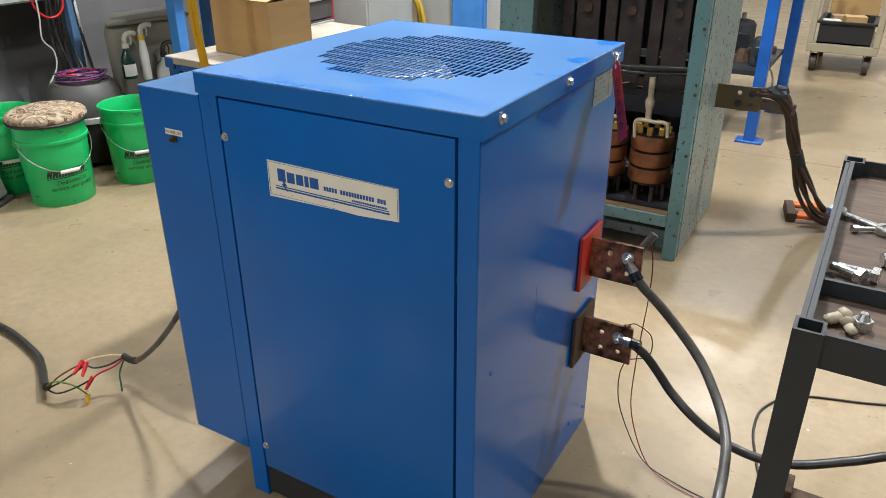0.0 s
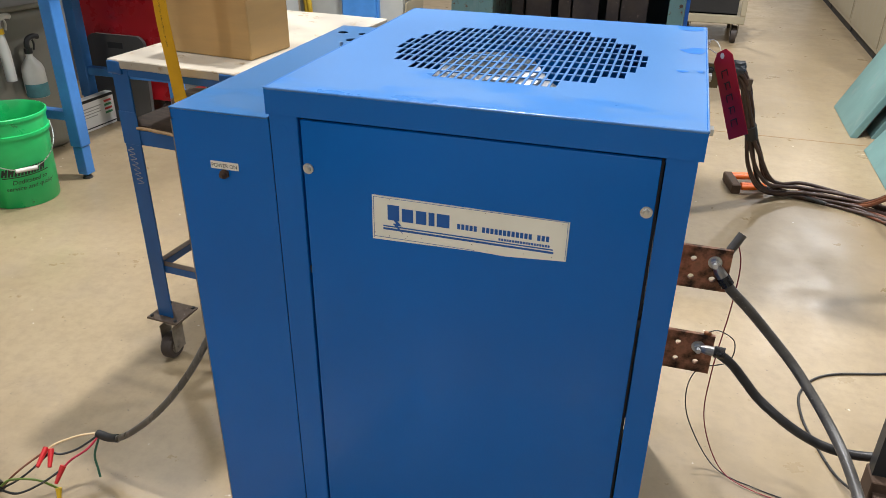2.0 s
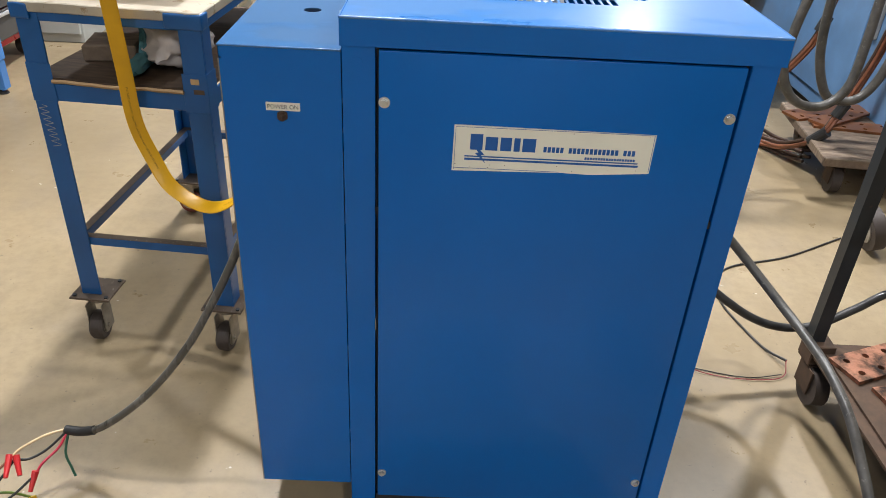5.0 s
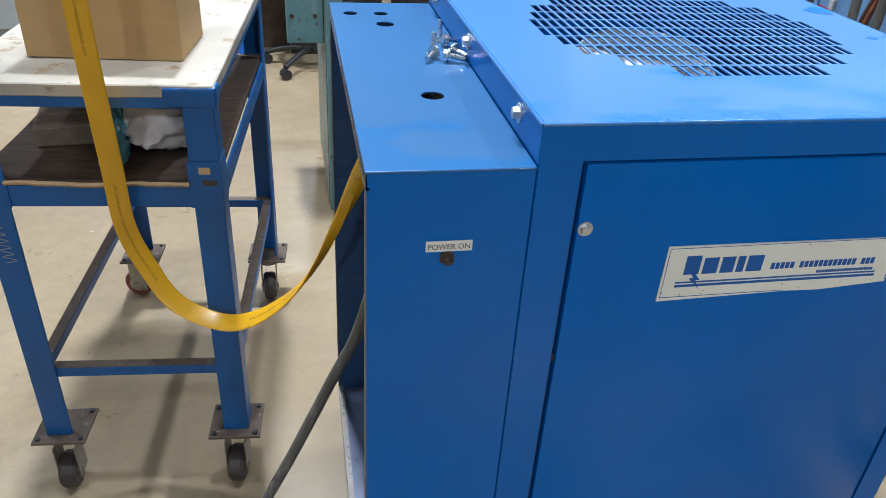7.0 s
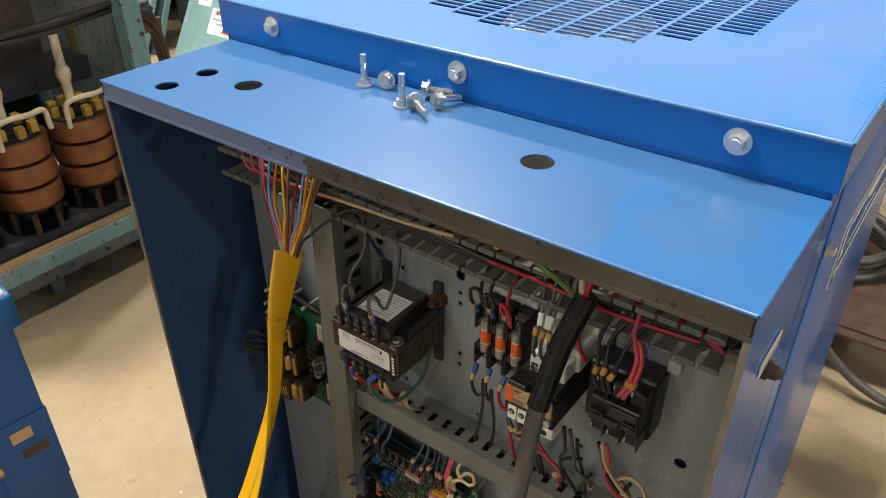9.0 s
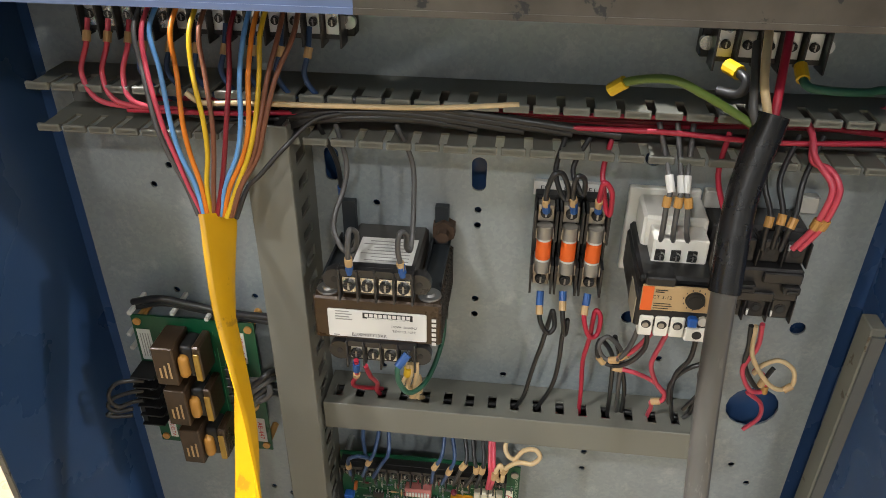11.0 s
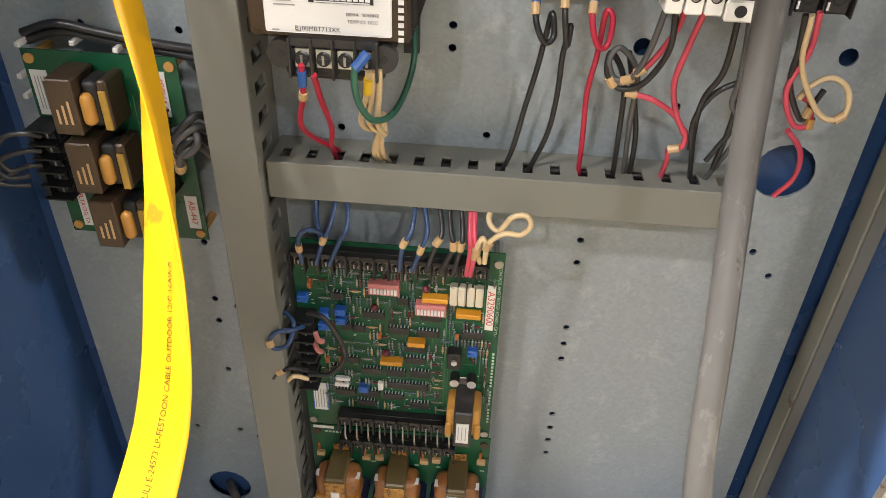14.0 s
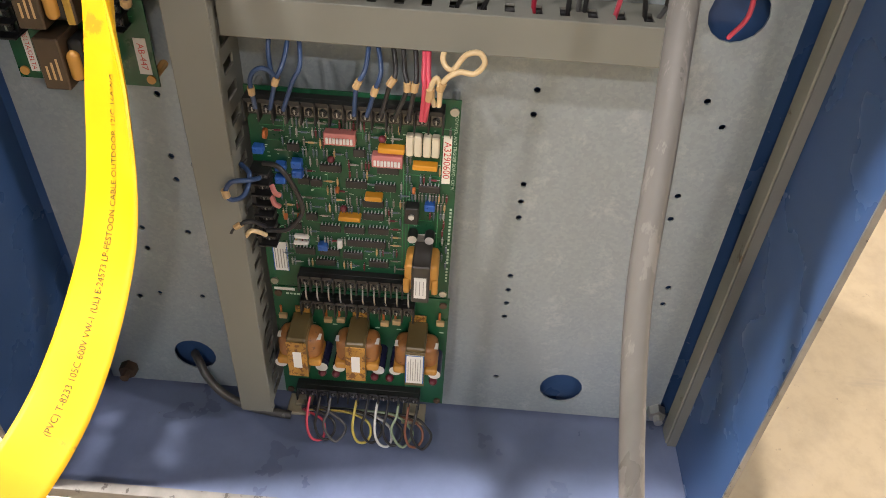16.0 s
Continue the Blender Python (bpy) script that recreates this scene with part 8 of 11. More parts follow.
def transformer():
    o = thing("control_transformer", (0, 0.361, 0.705), label="black and brown control transformer with two terminal rows", category="transformer")
    # laminated core
    bm = B()
    box(bm, -0.0825, -0.004, -0.0435, 0.0445, -0.018, 0.017, 0.0015)
    core = part("core", bm, M["core"], o)
    bm = B()
    for k in range(14):
        xx = -0.0785 + k * 0.0055
        box(bm, xx, xx + 0.0006, -0.0439, 0.0449, -0.0178, 0.0168)
    tagged(part("lamination_groove", bm, M["shadow_black"], core), kind="stuff")
    for y in (-0.0345, 0.0355):
        bm = B()
        cyl(bm, (-0.072, y, 0.0168), (-0.072, y, 0.0182), 0.0082, 0.0078, seg=22)
        cyl(bm, (-0.072, y, 0.0182), (-0.072, y, 0.0200), 0.0045, 0.0036, seg=16)
        part("rivet", bm, M["steel"], core, "flat steel rivet head", smooth=40)
        bm = B()
        box(bm, -0.070, -0.004, y - 0.0070, y + 0.0070, 0.0169, 0.0178, 0.0003)
        for e in (-0.0064, 0.0064):
            box(bm, -0.062, -0.004, y + e - 0.0008, y + e + 0.0008, 0.0178, 0.0215)
        part("clamp", bm, M["steel_dark"], o)
    # coil block
    bm = B()
    box(bm, -0.078, -0.006, -0.0255, 0.0275, 0.0172, 0.033, 0.002)
    box(bm, -0.074, -0.006, -0.028, 0.029, -0.045, -0.0182, 0.003)
    part("coil_cover", bm, M["coil_black"], o)
    barrier_block(o, -0.001, 0.0335, 4, 0.0122, -0.0782, depth=0.012, high=0.022, mat="relay_black", big=True, tinned=True)
    barrier_block(o, -0.002, -0.0265, 4, 0.0120, -0.0742, depth=0.014, high=0.020, mat="relay_black", big=True, tinned=True)
    for z in (0.0335, -0.0265):
        for y in (-0.0295, 0.0275):
            bm = B()
            cyl(bm, (-0.0845, y, z), (-0.0785, y, z), 0.0078, seg=20)
            cyl(bm, (-0.0785, y, z), (-0.0740, y, z), 0.0060, seg=16)
            ear = part("ear", bm, M["relay_black"], o, smooth=40)
            bm = B()
            cyl(bm, (-0.0849, y, z), (-0.0845, y, z), 0.0021, seg=12)
            part("ear_hole", bm, M["shadow_black"], ear)
    bm = B()
    box(bm, -0.068, -0.028, -0.021, 0.020, 0.0331, 0.0336)
    t = part("top_label", bm, M["label"], o)
    bm = B()
    bars(bm, [(-0.018, 0.017 - 0.004 * (k % 3), -0.063 + 0.0042 * k, -0.0622 + 0.0042 * k) for k in range(8)], lambda u, v, d: (v, u, 0.0337 + d), 0.0002)
    part("print", bm, M["ink_grey"], o)
    # front label
    bm = B()
    box(bm, -0.0836, -0.0828, -0.034, 0.0345, -0.0145, 0.0085, 0.0008)
    part("front_label", bm, M["label"], o, "white rating label")
    side = lambda u, v, d: (-0.0837 - d, -u, v)
    bm = B()
    bars(bm, [(-0.010, 0.0245, 0.0025, 0.0072)], side, 0.0003)
    part("print", bm, M["ink"], o)
    bm = B()
    bars(bm, [(-0.0085 + k * 0.0032, -0.0061 + k * 0.0032, 0.0040, 0.0066) for k in range(10)] + [(-0.007, 0.0225, 0.0028, 0.0034)], lambda u, v, d: side(u, v, d + 0.0003), 0.0003)
    part("print", bm, M["label"], o)
    bm = B()
    bars(bm, [(-0.029, -0.0295 + 0.010 + 0.002 * (k % 2), 0.0068 - k * 0.0022, 0.0075 - k * 0.0022) for k in range(4)] + [(-0.031, -0.027, -0.0135, -0.0128), (-0.018, -0.015, -0.0135, -0.0128)], side, 0.0003)
    part("print", bm, M["ink_grey"], o)
    for words, y, z, s in (("100VA  50/60HZ", -0.0185, -0.0030, 0.0026), ("TEMP CL 105C", -0.0185, -0.0068, 0.0026), ("B100MBT713XK", 0.0060, -0.0118, 0.0036)):
        lettering(words, s, Matrix.Translation((-0.0840, y, z)) @ SIDE, M["ink"], o)
    bm = B()
    bars(bm, [(0.0375, 0.0405, -0.0165 + 0.004 * k, -0.0140 + 0.004 * k) for k in range(6)], side, 0.0003)
    part("sticker", bm, M["label"], o)
    for y in (-0.035, 0.035):
        bm = B()
        box(bm, -0.006, -0.0005, y - 0.005, y + 0.005, -0.052, 0.05)
        part("foot", bm, M["steel_dark"], o)


def fuse_blocks():
    for k, y in enumerate((0.251, 0.2335, 0.216)):
        o = thing("fuse_block", (0, y, 0.738), label="black fuse block holding an orange-labelled cartridge fuse", category="fuse holder", group="fuse blocks")
        bm = B()
        box(bm, -0.014, -0.0005, -0.0080, 0.0080, -0.036, 0.036, 0.0008)
        box(bm, -0.034, -0.014, 0.0066, 0.0082, -0.034, -0.010)
        box(bm, -0.034, -0.014, 0.0066, 0.0082, 0.010, 0.034)
        box(bm, -0.034, -0.014, -0.0082, -0.0066, -0.034, -0.010)
        box(bm, -0.034, -0.014, -0.0082, -0.0066, 0.010, 0.034)
        box(bm, -0.022, -0.014, -0.0082, -0.0066, -0.010, 0.010)
        part("base", bm, M["black"], o)
        bm = B()
        cyl(bm, (-0.026, 0, -0.0075), (-0.026, 0, 0.0075), 0.0054, seg=18)
        fz = part("fuse", bm, M["fuse_orange"], o, "orange fuse label", smooth=50)
        for s in (-1, 1):
            bm = B()
            cyl(bm, (-0.026, 0, s * 0.0075), (-0.026, 0, s * 0.0092), 0.0053, seg=18)
            part("white_band", bm, M["white"], fz, smooth=50)
            bm = B()
            cyl(bm, (-0.026, 0, s * 0.0092), (-0.026, 0, s * 0.0190), 0.0055, seg=18)
            part("ferrule", bm, M["fuse_glass"], fz, smooth=50)
            bm = B()
            box(bm, -0.031, -0.014, 0.0054, 0.0062, s * 0.0145 - 0.004, s * 0.0145 + 0.004)
            box(bm, -0.031, -0.014, -0.0062, -0.0054, s * 0.0145 - 0.004, s * 0.0145 + 0.004)
            box(bm, -0.023, -0.0142, -0.0058, 0.0058, s * 0.0265 - 0.0065, s * 0.0265 + 0.0065, 0.0005)
            part("clip", bm, M["fuse_clip"], o)
            shared("screw", SCREW_BIG, o, Matrix.Translation((-0.0235, 0, s * 0.0275)))
    o = thing("marker_strip", (0, 0.2345, 0.7745), label="white marker strip above the fuse blocks", category="label strip")
    bm = B()
    box(bm, -0.0050, -0.0005, -0.026, 0.026, -0.0052, 0.0052)
    part("strip", bm, M["label"], o)
    for words, y in (("F9", 0.0185), ("F10", 0.0005), ("F11", -0.0165)):
        lettering(words, 0.0062, Matrix.Translation((-0.0054, y, 0.0)) @ SIDE, M["ink"], o)


def contactor():
    o = thing("overload_relay", (0, 0.167, 0.742), label="white and black contactor with a tan overload relay", category="contactor")
    bm = B()
    box(bm, -0.006, -0.0005, -0.022, 0.027, -0.030, 0.038, 0.001)
    part("mounting_plate", bm, M["ivory"], o)
    bm = B()
    box(bm, -0.040, -0.006, -0.022, 0.020, 0.006, 0.034, 0.002)
    part("upper_body", bm, M["ivory"], o)
    bm = B()
    box(bm, -0.060, -0.040, -0.0195, 0.0155, 0.003, 0.029, 0.001)
    top = part("terminal_hood", bm, M["ivory"], o)
    for y in (0.0105, 0.0005, -0.0100):
        bm = B()
        box(bm, -0.0606, -0.0596, y - 0.0031, y + 0.0031, 0.013, 0.0215, 0.0004)
        part("screw_well", bm, M["chip"], top)
        shared("screw", SCREW, top, Matrix.Translation((-0.0606, y, 0.0172)))
    bm = B()
    box(bm, -0.0835, -0.006, -0.0235, 0.0245, -0.024, 0.0055, 0.0015)
    box(bm, -0.078, -0.006, -0.0225, 0.0235, 0.0055, 0.012, 0.002)
    part("relay_body", bm, M["black"], o)
    bm = B()
    box(bm, -0.0862, -0.0836, -0.0225, 0.0225, -0.0085, 0.0100, 0.0006)
    face = part("relay_face", bm, M["contactor_tan"], o, "tan printed relay face")
    bm = B()
    box(bm, -0.0868, -0.0863, 0.0155, 0.0224, -0.0083, 0.0098)
    part("orange_band", bm, M["fuse_orange"], face)
    bm = B()
    cyl(bm, (-0.0863, -0.0105, 0.0015), (-0.0885, -0.0105, 0.0015), 0.0062, 0.0058, seg=24)
    cyl(bm, (-0.0885, -0.0105, 0.0015), (-0.0888, -0.0105, 0.0015), 0.0040, seg=20)
    part("dial", bm, M["black"], face, "black setting dial", smooth=40)
    bm = B()
    pl = lambda u, v, d: (-0.0863 - d, -u, v)
    rows = [(0.0105 + 0.0074 * math.cos(a * 0.55 + 0.8) - 0.0003, 0.0105 + 0.0074 * math.cos(a * 0.55 + 0.8) + 0.0003, 0.0015 + 0.0074 * math.sin(a * 0.55 + 0.8) - 0.0005, 0.0015 + 0.0074 * math.sin(a * 0.55 + 0.8) + 0.0005) for a in range(10)]
    rows += [(-0.0145, -0.007, 0.0070, 0.0076), (-0.0145, -0.009, 0.0056, 0.0062), (-0.0145, -0.004, -0.0030, -0.0026), (-0.0145, -0.003, -0.0048, -0.0044), (-0.0145, -0.005, -0.0066, -0.0062)]
    part("print", bars(bm, rows, pl, 0.0003), M["ink"], face)
    lettering("CT 3-12", 0.0036, Matrix.Translation((-0.0866, 0.0098, 0.0020)) @ SIDE, M["ink"], face)
    bm = B()
    box(bm, -0.087, -0.080, 0.003, 0.021, 0.0102, 0.0165, 0.001)
    part("latch", bm, M["black"], o)
    for y in (0.0165, 0.0065, -0.0035):
        bm = B()
        box(bm, -0.0850, -0.066, y - 0.0044, y + 0.0044, -0.030, -0.0145, 0.0008)
        lo = part("outlet_terminal", bm, M["ivory"], o)
        bm = B()
        cyl(bm, (-0.0853, y, -0.0205), (-0.0846, y, -0.0205), 0.0031, seg=14)
        part("screw_well", bm, M["shadow_black"], lo)
        bm = B()
        cyl(bm, (-0.0858, y + 0.0004, -0.0209), (-0.0850, y + 0.0004, -0.0209), 0.0020, seg=12)
        part("screw", bm, M["steel"], lo)
    bm = B()
    box(bm, -0.0850, -0.066, -0.0255, -0.009, -0.0325, -0.0215, 0.001)
    lo = part("outlet_terminal", bm, M["ivory"], o)
    bm = B()
    cyl(bm, (-0.0854, -0.0165, -0.0268), (-0.0846, -0.0165, -0.0268), 0.0031, seg=14)
    part("screw_well", bm, M["shadow_black"], lo)
    bm = B()
    box(bm, -0.088, -0.080, -0.0150, -0.0090, -0.0195, -0.0125, 0.001)
    part("reset_button", bm, M["trim"], o, "blue reset button")
    bm = B()
    cyl(bm, (-0.086, -0.0185, -0.0155), (-0.079, -0.0185, -0.0155), 0.0034, seg=8)
    part("test_knob", bm, M["clear_plastic"], o)
    bm = B()
    box(bm, -0.0830, -0.058, 0.0246, 0.0252, -0.022, -0.002)
    part("side_label", bm, M["cream_paint"], o)
    # black relay block beside it
    o = thing("relay_block", (0, 0.097, 0.735), label="black auxiliary contactor block with white pole numbers", category="contactor")
    bm = B()
    box(bm, -0.030, -0.0005, -0.020, 0.042, -0.033, 0.033, 0.002)
    part("body", bm, M["relay_black"], o)
    bm = B()
    box(bm, -0.050, -0.030, -0.0165, 0.030, -0.0125, 0.0125, 0.0015)
    box(bm, -0.0535, -0.050, -0.0150, 0.010, 0.0035, 0.0115, 0.0008)
    box(bm, -0.0535, -0.050, 0.000, 0.028, -0.0115, -0.0045, 0.0008)
    part("cover", bm, M["relay_black"], o)
    for y0, y1 in ((-0.0145, -0.0035), (0.014, 0.026)):
        bm = B()
        box(bm, -0.0565, -0.050, y0, y1, -0.0030, 0.0028, 0.0008)
        box(bm, -0.0580, -0.0565, y0 + 0.002, y1 - 0.002, -0.0018, 0.0010, 0.0004)
        part("carriage", bm, M["chip"], o)
    for s, z in ((1, 0.0225), (-1, -0.0225)):
        for y in (0.0225, 0.0065, -0.0095):
            bm = B()
            box(bm, -0.044, -0.030, y - 0.0066, y + 0.0066, z - 0.0085, z + 0.0085, 0.0012)
            box(bm, -0.048, -0.030, y - 0.0078, y - 0.0066, z - 0.0095, z + 0.0095, 0.0004)
            p = part("pole", bm, M["relay_black"], o)
            bm = B()
            cyl(bm, (-0.0443, y, z), (-0.0436, y, z), 0.0040, seg=16)
            part("screw_well", bm, M["shadow_black"], p)
            bm = B()
            cyl(bm, (-0.0447, y, z), (-0.0441, y, z), 0.0024, seg=12)
            part("screw", bm, M["steel_dark"], p)
            bm = B()
            box(bm, -0.0450, -0.0438, y + 0.0046, y + 0.0058, z + s * 0.0040 - 0.0022, z + s * 0.0040 + 0.0022)
            part("pole_number", bm, M["label"], p)
    for y in (-0.024, 0.04):
        bm = B()
        box(bm, -0.008, -0.0005, y - 0.006, y + 0.006, 0.033, 0.046, 0.001)
        part("mounting_ear", bm, M["clear_plastic"], o)


def ic_mesh(w, h=0.0065):
    bm = B()
    box(bm, -0.0040, -0.0010, -w / 2, w / 2, -h / 2, h / 2, 0.0004)
    bm2 = B()
    n = max(3, int(w / 0.0027))
    for k in range(n):
        y = -w / 2 + (k + 0.5) * w / n
        for s in (-1, 1):
            box(bm2, -0.0026, 0.0, y - 0.00045, y + 0.00045, s * (h / 2 + 0.0006) - 0.0003, s * (h / 2 + 0.0006) + 0.0003)
            box(bm2, -0.0028, -0.0022, y - 0.00045, y + 0.00045, s * (h / 2 + 0.0002) - 0.0005, s * (h / 2 + 0.0002) + 0.0005)
    out = []
    for b, m in ((bm, "chip"), (bm2, "alu")):
        me = bpy.data.meshes.new("chip" if m == "chip" else "pin_row")
        b.to_mesh(me)
        b.free()
        me.materials.append(M[m])
        out.append(me)
    return out


def resistor_mesh(L, r, mat):
    bm = B()
    cyl(bm, (-0.0022, 0, -L / 2), (-0.0022, 0, L / 2), r, seg=8)
    body = len(bm.faces)
    cyl(bm, (-0.0022, 0, -L / 2 - 0.0022), (-0.0022, 0, L / 2 + 0.0022), 0.0004, seg=5)
    bm.faces.ensure_lookup_table()
    for f in bm.faces[body:]:
        f.material_index = 1
    me = bpy.data.meshes.new("resistor")
    bm.to_mesh(me)
    bm.free()
    me.materials.append(mat)
    me.materials.append(M["alu"])
    return me


def small_transformer(parent, x, y, z, w, h, d):
    """Board-mounted transformer: bobbin with a dark steel strap over it, standing out by d."""
    bm = B()
    box(bm, x - d * 0.86, x - 0.002, y - w * 0.50, y + w * 0.50, z - h * 0.26, z + h * 0.36, 0.004, seg=3)
    b = part("bobbin", bm, M["bobbin"], parent, smooth=50)
    for e in (-1, 1):
        bm = B()
        box(bm, x - d * 0.92, x - d * 0.80, y + e * w * 0.42 - 0.0028, y + e * w * 0.42 + 0.0028, z - h * 0.30, z + h * 0.05, 0.0018, seg=2)
        part("bobbin_flange", bm, M["bobbin"], b, smooth=50)
    bm = B()
    box(bm, x - d, x - 0.0005, y - w * 0.27, y + w * 0.27, z - h * 0.46, z + h * 0.42, 0.0012)
    core = part("core_strap", bm, M["coil_black"], parent, "dark steel core strap")
    bm = B()
    box(bm, x - d - 0.0008, x - d - 0.0001, y - w * 0.18, y + w * 0.18, z - h * 0.32, z + h * 0.17)
    st = part("sticker", bm, M["label"], core)
    bm = B()
    bars(bm, [(y - 0.003 + 0.003 * k, y - 0.0024 + 0.003 * k, z - h * 0.24, z + h * 0.10) for k in range(3)], lambda u, v, q: (x - d - 0.0009 - q, u, v), 0.0002)
    part("print", bm, M["ink_grey"], st)
    bm = B()
    box(bm, x - 0.0022, x - 0.0008, y - w * 0.25, y + w * 0.25, z + h * 0.42, z + h * 0.60, 0.0006)
    cyl(bm, (x - 0.0023, y, z + h * 0.52), (x - 0.0035, y, z + h * 0.52), 0.0022, seg=10)
    part("mounting_tab", bm, M["fuse_clip"], core)
    return core


CHIPS = [(0.38, 0.465, 0), (0.329, 0.464, 0), (0.352, 0.448, 1), (0.307, 0.45, 1), (0.374, 0.434, 0), (0.364, 0.433, 0), (0.332, 0.434, 1), (0.309, 0.433, 1), (0.274, 0.435, 1), (0.319, 0.416, 1), (0.319, 0.403, 1), (0.37, 0.398, 0),
         (0.355, 0.387, 1), (0.335, 0.387, 1), (0.315, 0.388, 1), (0.384, 0.387, 0), (0.333, 0.373, 1), (0.317, 0.373, 1), (0.378, 0.36, 1), (0.357, 0.3605, 1), (0.337, 0.359, 1), (0.361, 0.3485, 1), (0.315, 0.351, 1)]


def wound_transformer(parent, x, y, z, face):
    """Driver transformer: a taped coil round a varnished core that stands out from the board."""
    bm = B()
    box(bm, x - 0.0290, x - 0.003, y - 0.0200, y + 0.0200, z - 0.0125, z + 0.0165, 0.0085, seg=4)
    coil = part("coil", bm, M["coil_brown"], parent, "orange-brown taped coil", smooth=50)
    for e in (-1, 1):
        bm = B()
        box(bm, x - 0.0325, x - 0.004, y + e * 0.0142 - 0.0062, y + e * 0.0142 + 0.0062, z - 0.0150, z - 0.0065, 0.0028, seg=3)
        part("bobbin_flange", bm, M["bobbin"], coil, smooth=50)
        bm = B()
        box(bm, x - 0.0240, x - 0.0165, y + e * 0.0172 - 0.0028, y + e * 0.0172 + 0.0028, z + 0.0136, z + 0.0142, 0.0002, pose(0, 0, 0), 1)
        part("paper_patch", bm, M["label"], coil)
    bm = B()
    box(bm, x - 0.0352, x - 0.0004, y - 0.0088, y + 0.0088, z - 0.0250, z + 0.0245, 0.0014)
    core = part("core", bm, M["olive"], parent, "varnished olive core")
    bm = B()
    box(bm, x - 0.0362, x - 0.0353, y - 0.0091, y + 0.0091, z - 0.0252, z + 0.0205, 0.0004)
    part("core_face", bm, M[face], core)
    bm = B()
    if face == "olive":
        box(bm, x - 0.0370, x - 0.0363, y - 0.0083, y + 0.0083, z - 0.0205, z + 0.0175)
        st = part("sticker", bm, M["label"], core, "white sticker with a blue border")
        bm = B()
        bars(bm, [(y - 0.0055 + 0.0022 * k, y - 0.0049 + 0.0022 * k, z - 0.017, z + 0.013 - 0.004 * (k % 2)) for k in range(6)], lambda u, v, d: (x - 0.0371 - d, u, v), 0.0002)
        part("print", bm, M["ink_grey"], st)
        bm = B()
        bars(bm, [(y - 0.0083, y - 0.0075, z - 0.0205, z + 0.0175), (y + 0.0075, y + 0.0083, z - 0.0205, z + 0.0175), (y - 0.0075, y + 0.0075, z + 0.0167, z + 0.0175)], lambda u, v, d: (x - 0.0371 - d, u, v), 0.0002)
        part("print", bm, M["ink_blue"], st)
    else:
        box(bm, x - 0.0368, x - 0.0363, y - 0.0042, y + 0.0036, z - 0.0125, z + 0.0085, 0.0002)
        part("sticker", bm, M["label"], core)
    bm = B()
    box(bm, x - 0.0022, x - 0.0008, y - 0.0070, y + 0.0070, z + 0.0246, z + 0.0330, 0.0006)
    cyl(bm, (x - 0.0023, y, z + 0.029), (x - 0.0035, y, z + 0.029), 0.0022, seg=10)
    part("mounting_tab", bm, M["core_rust"], core)
    return core


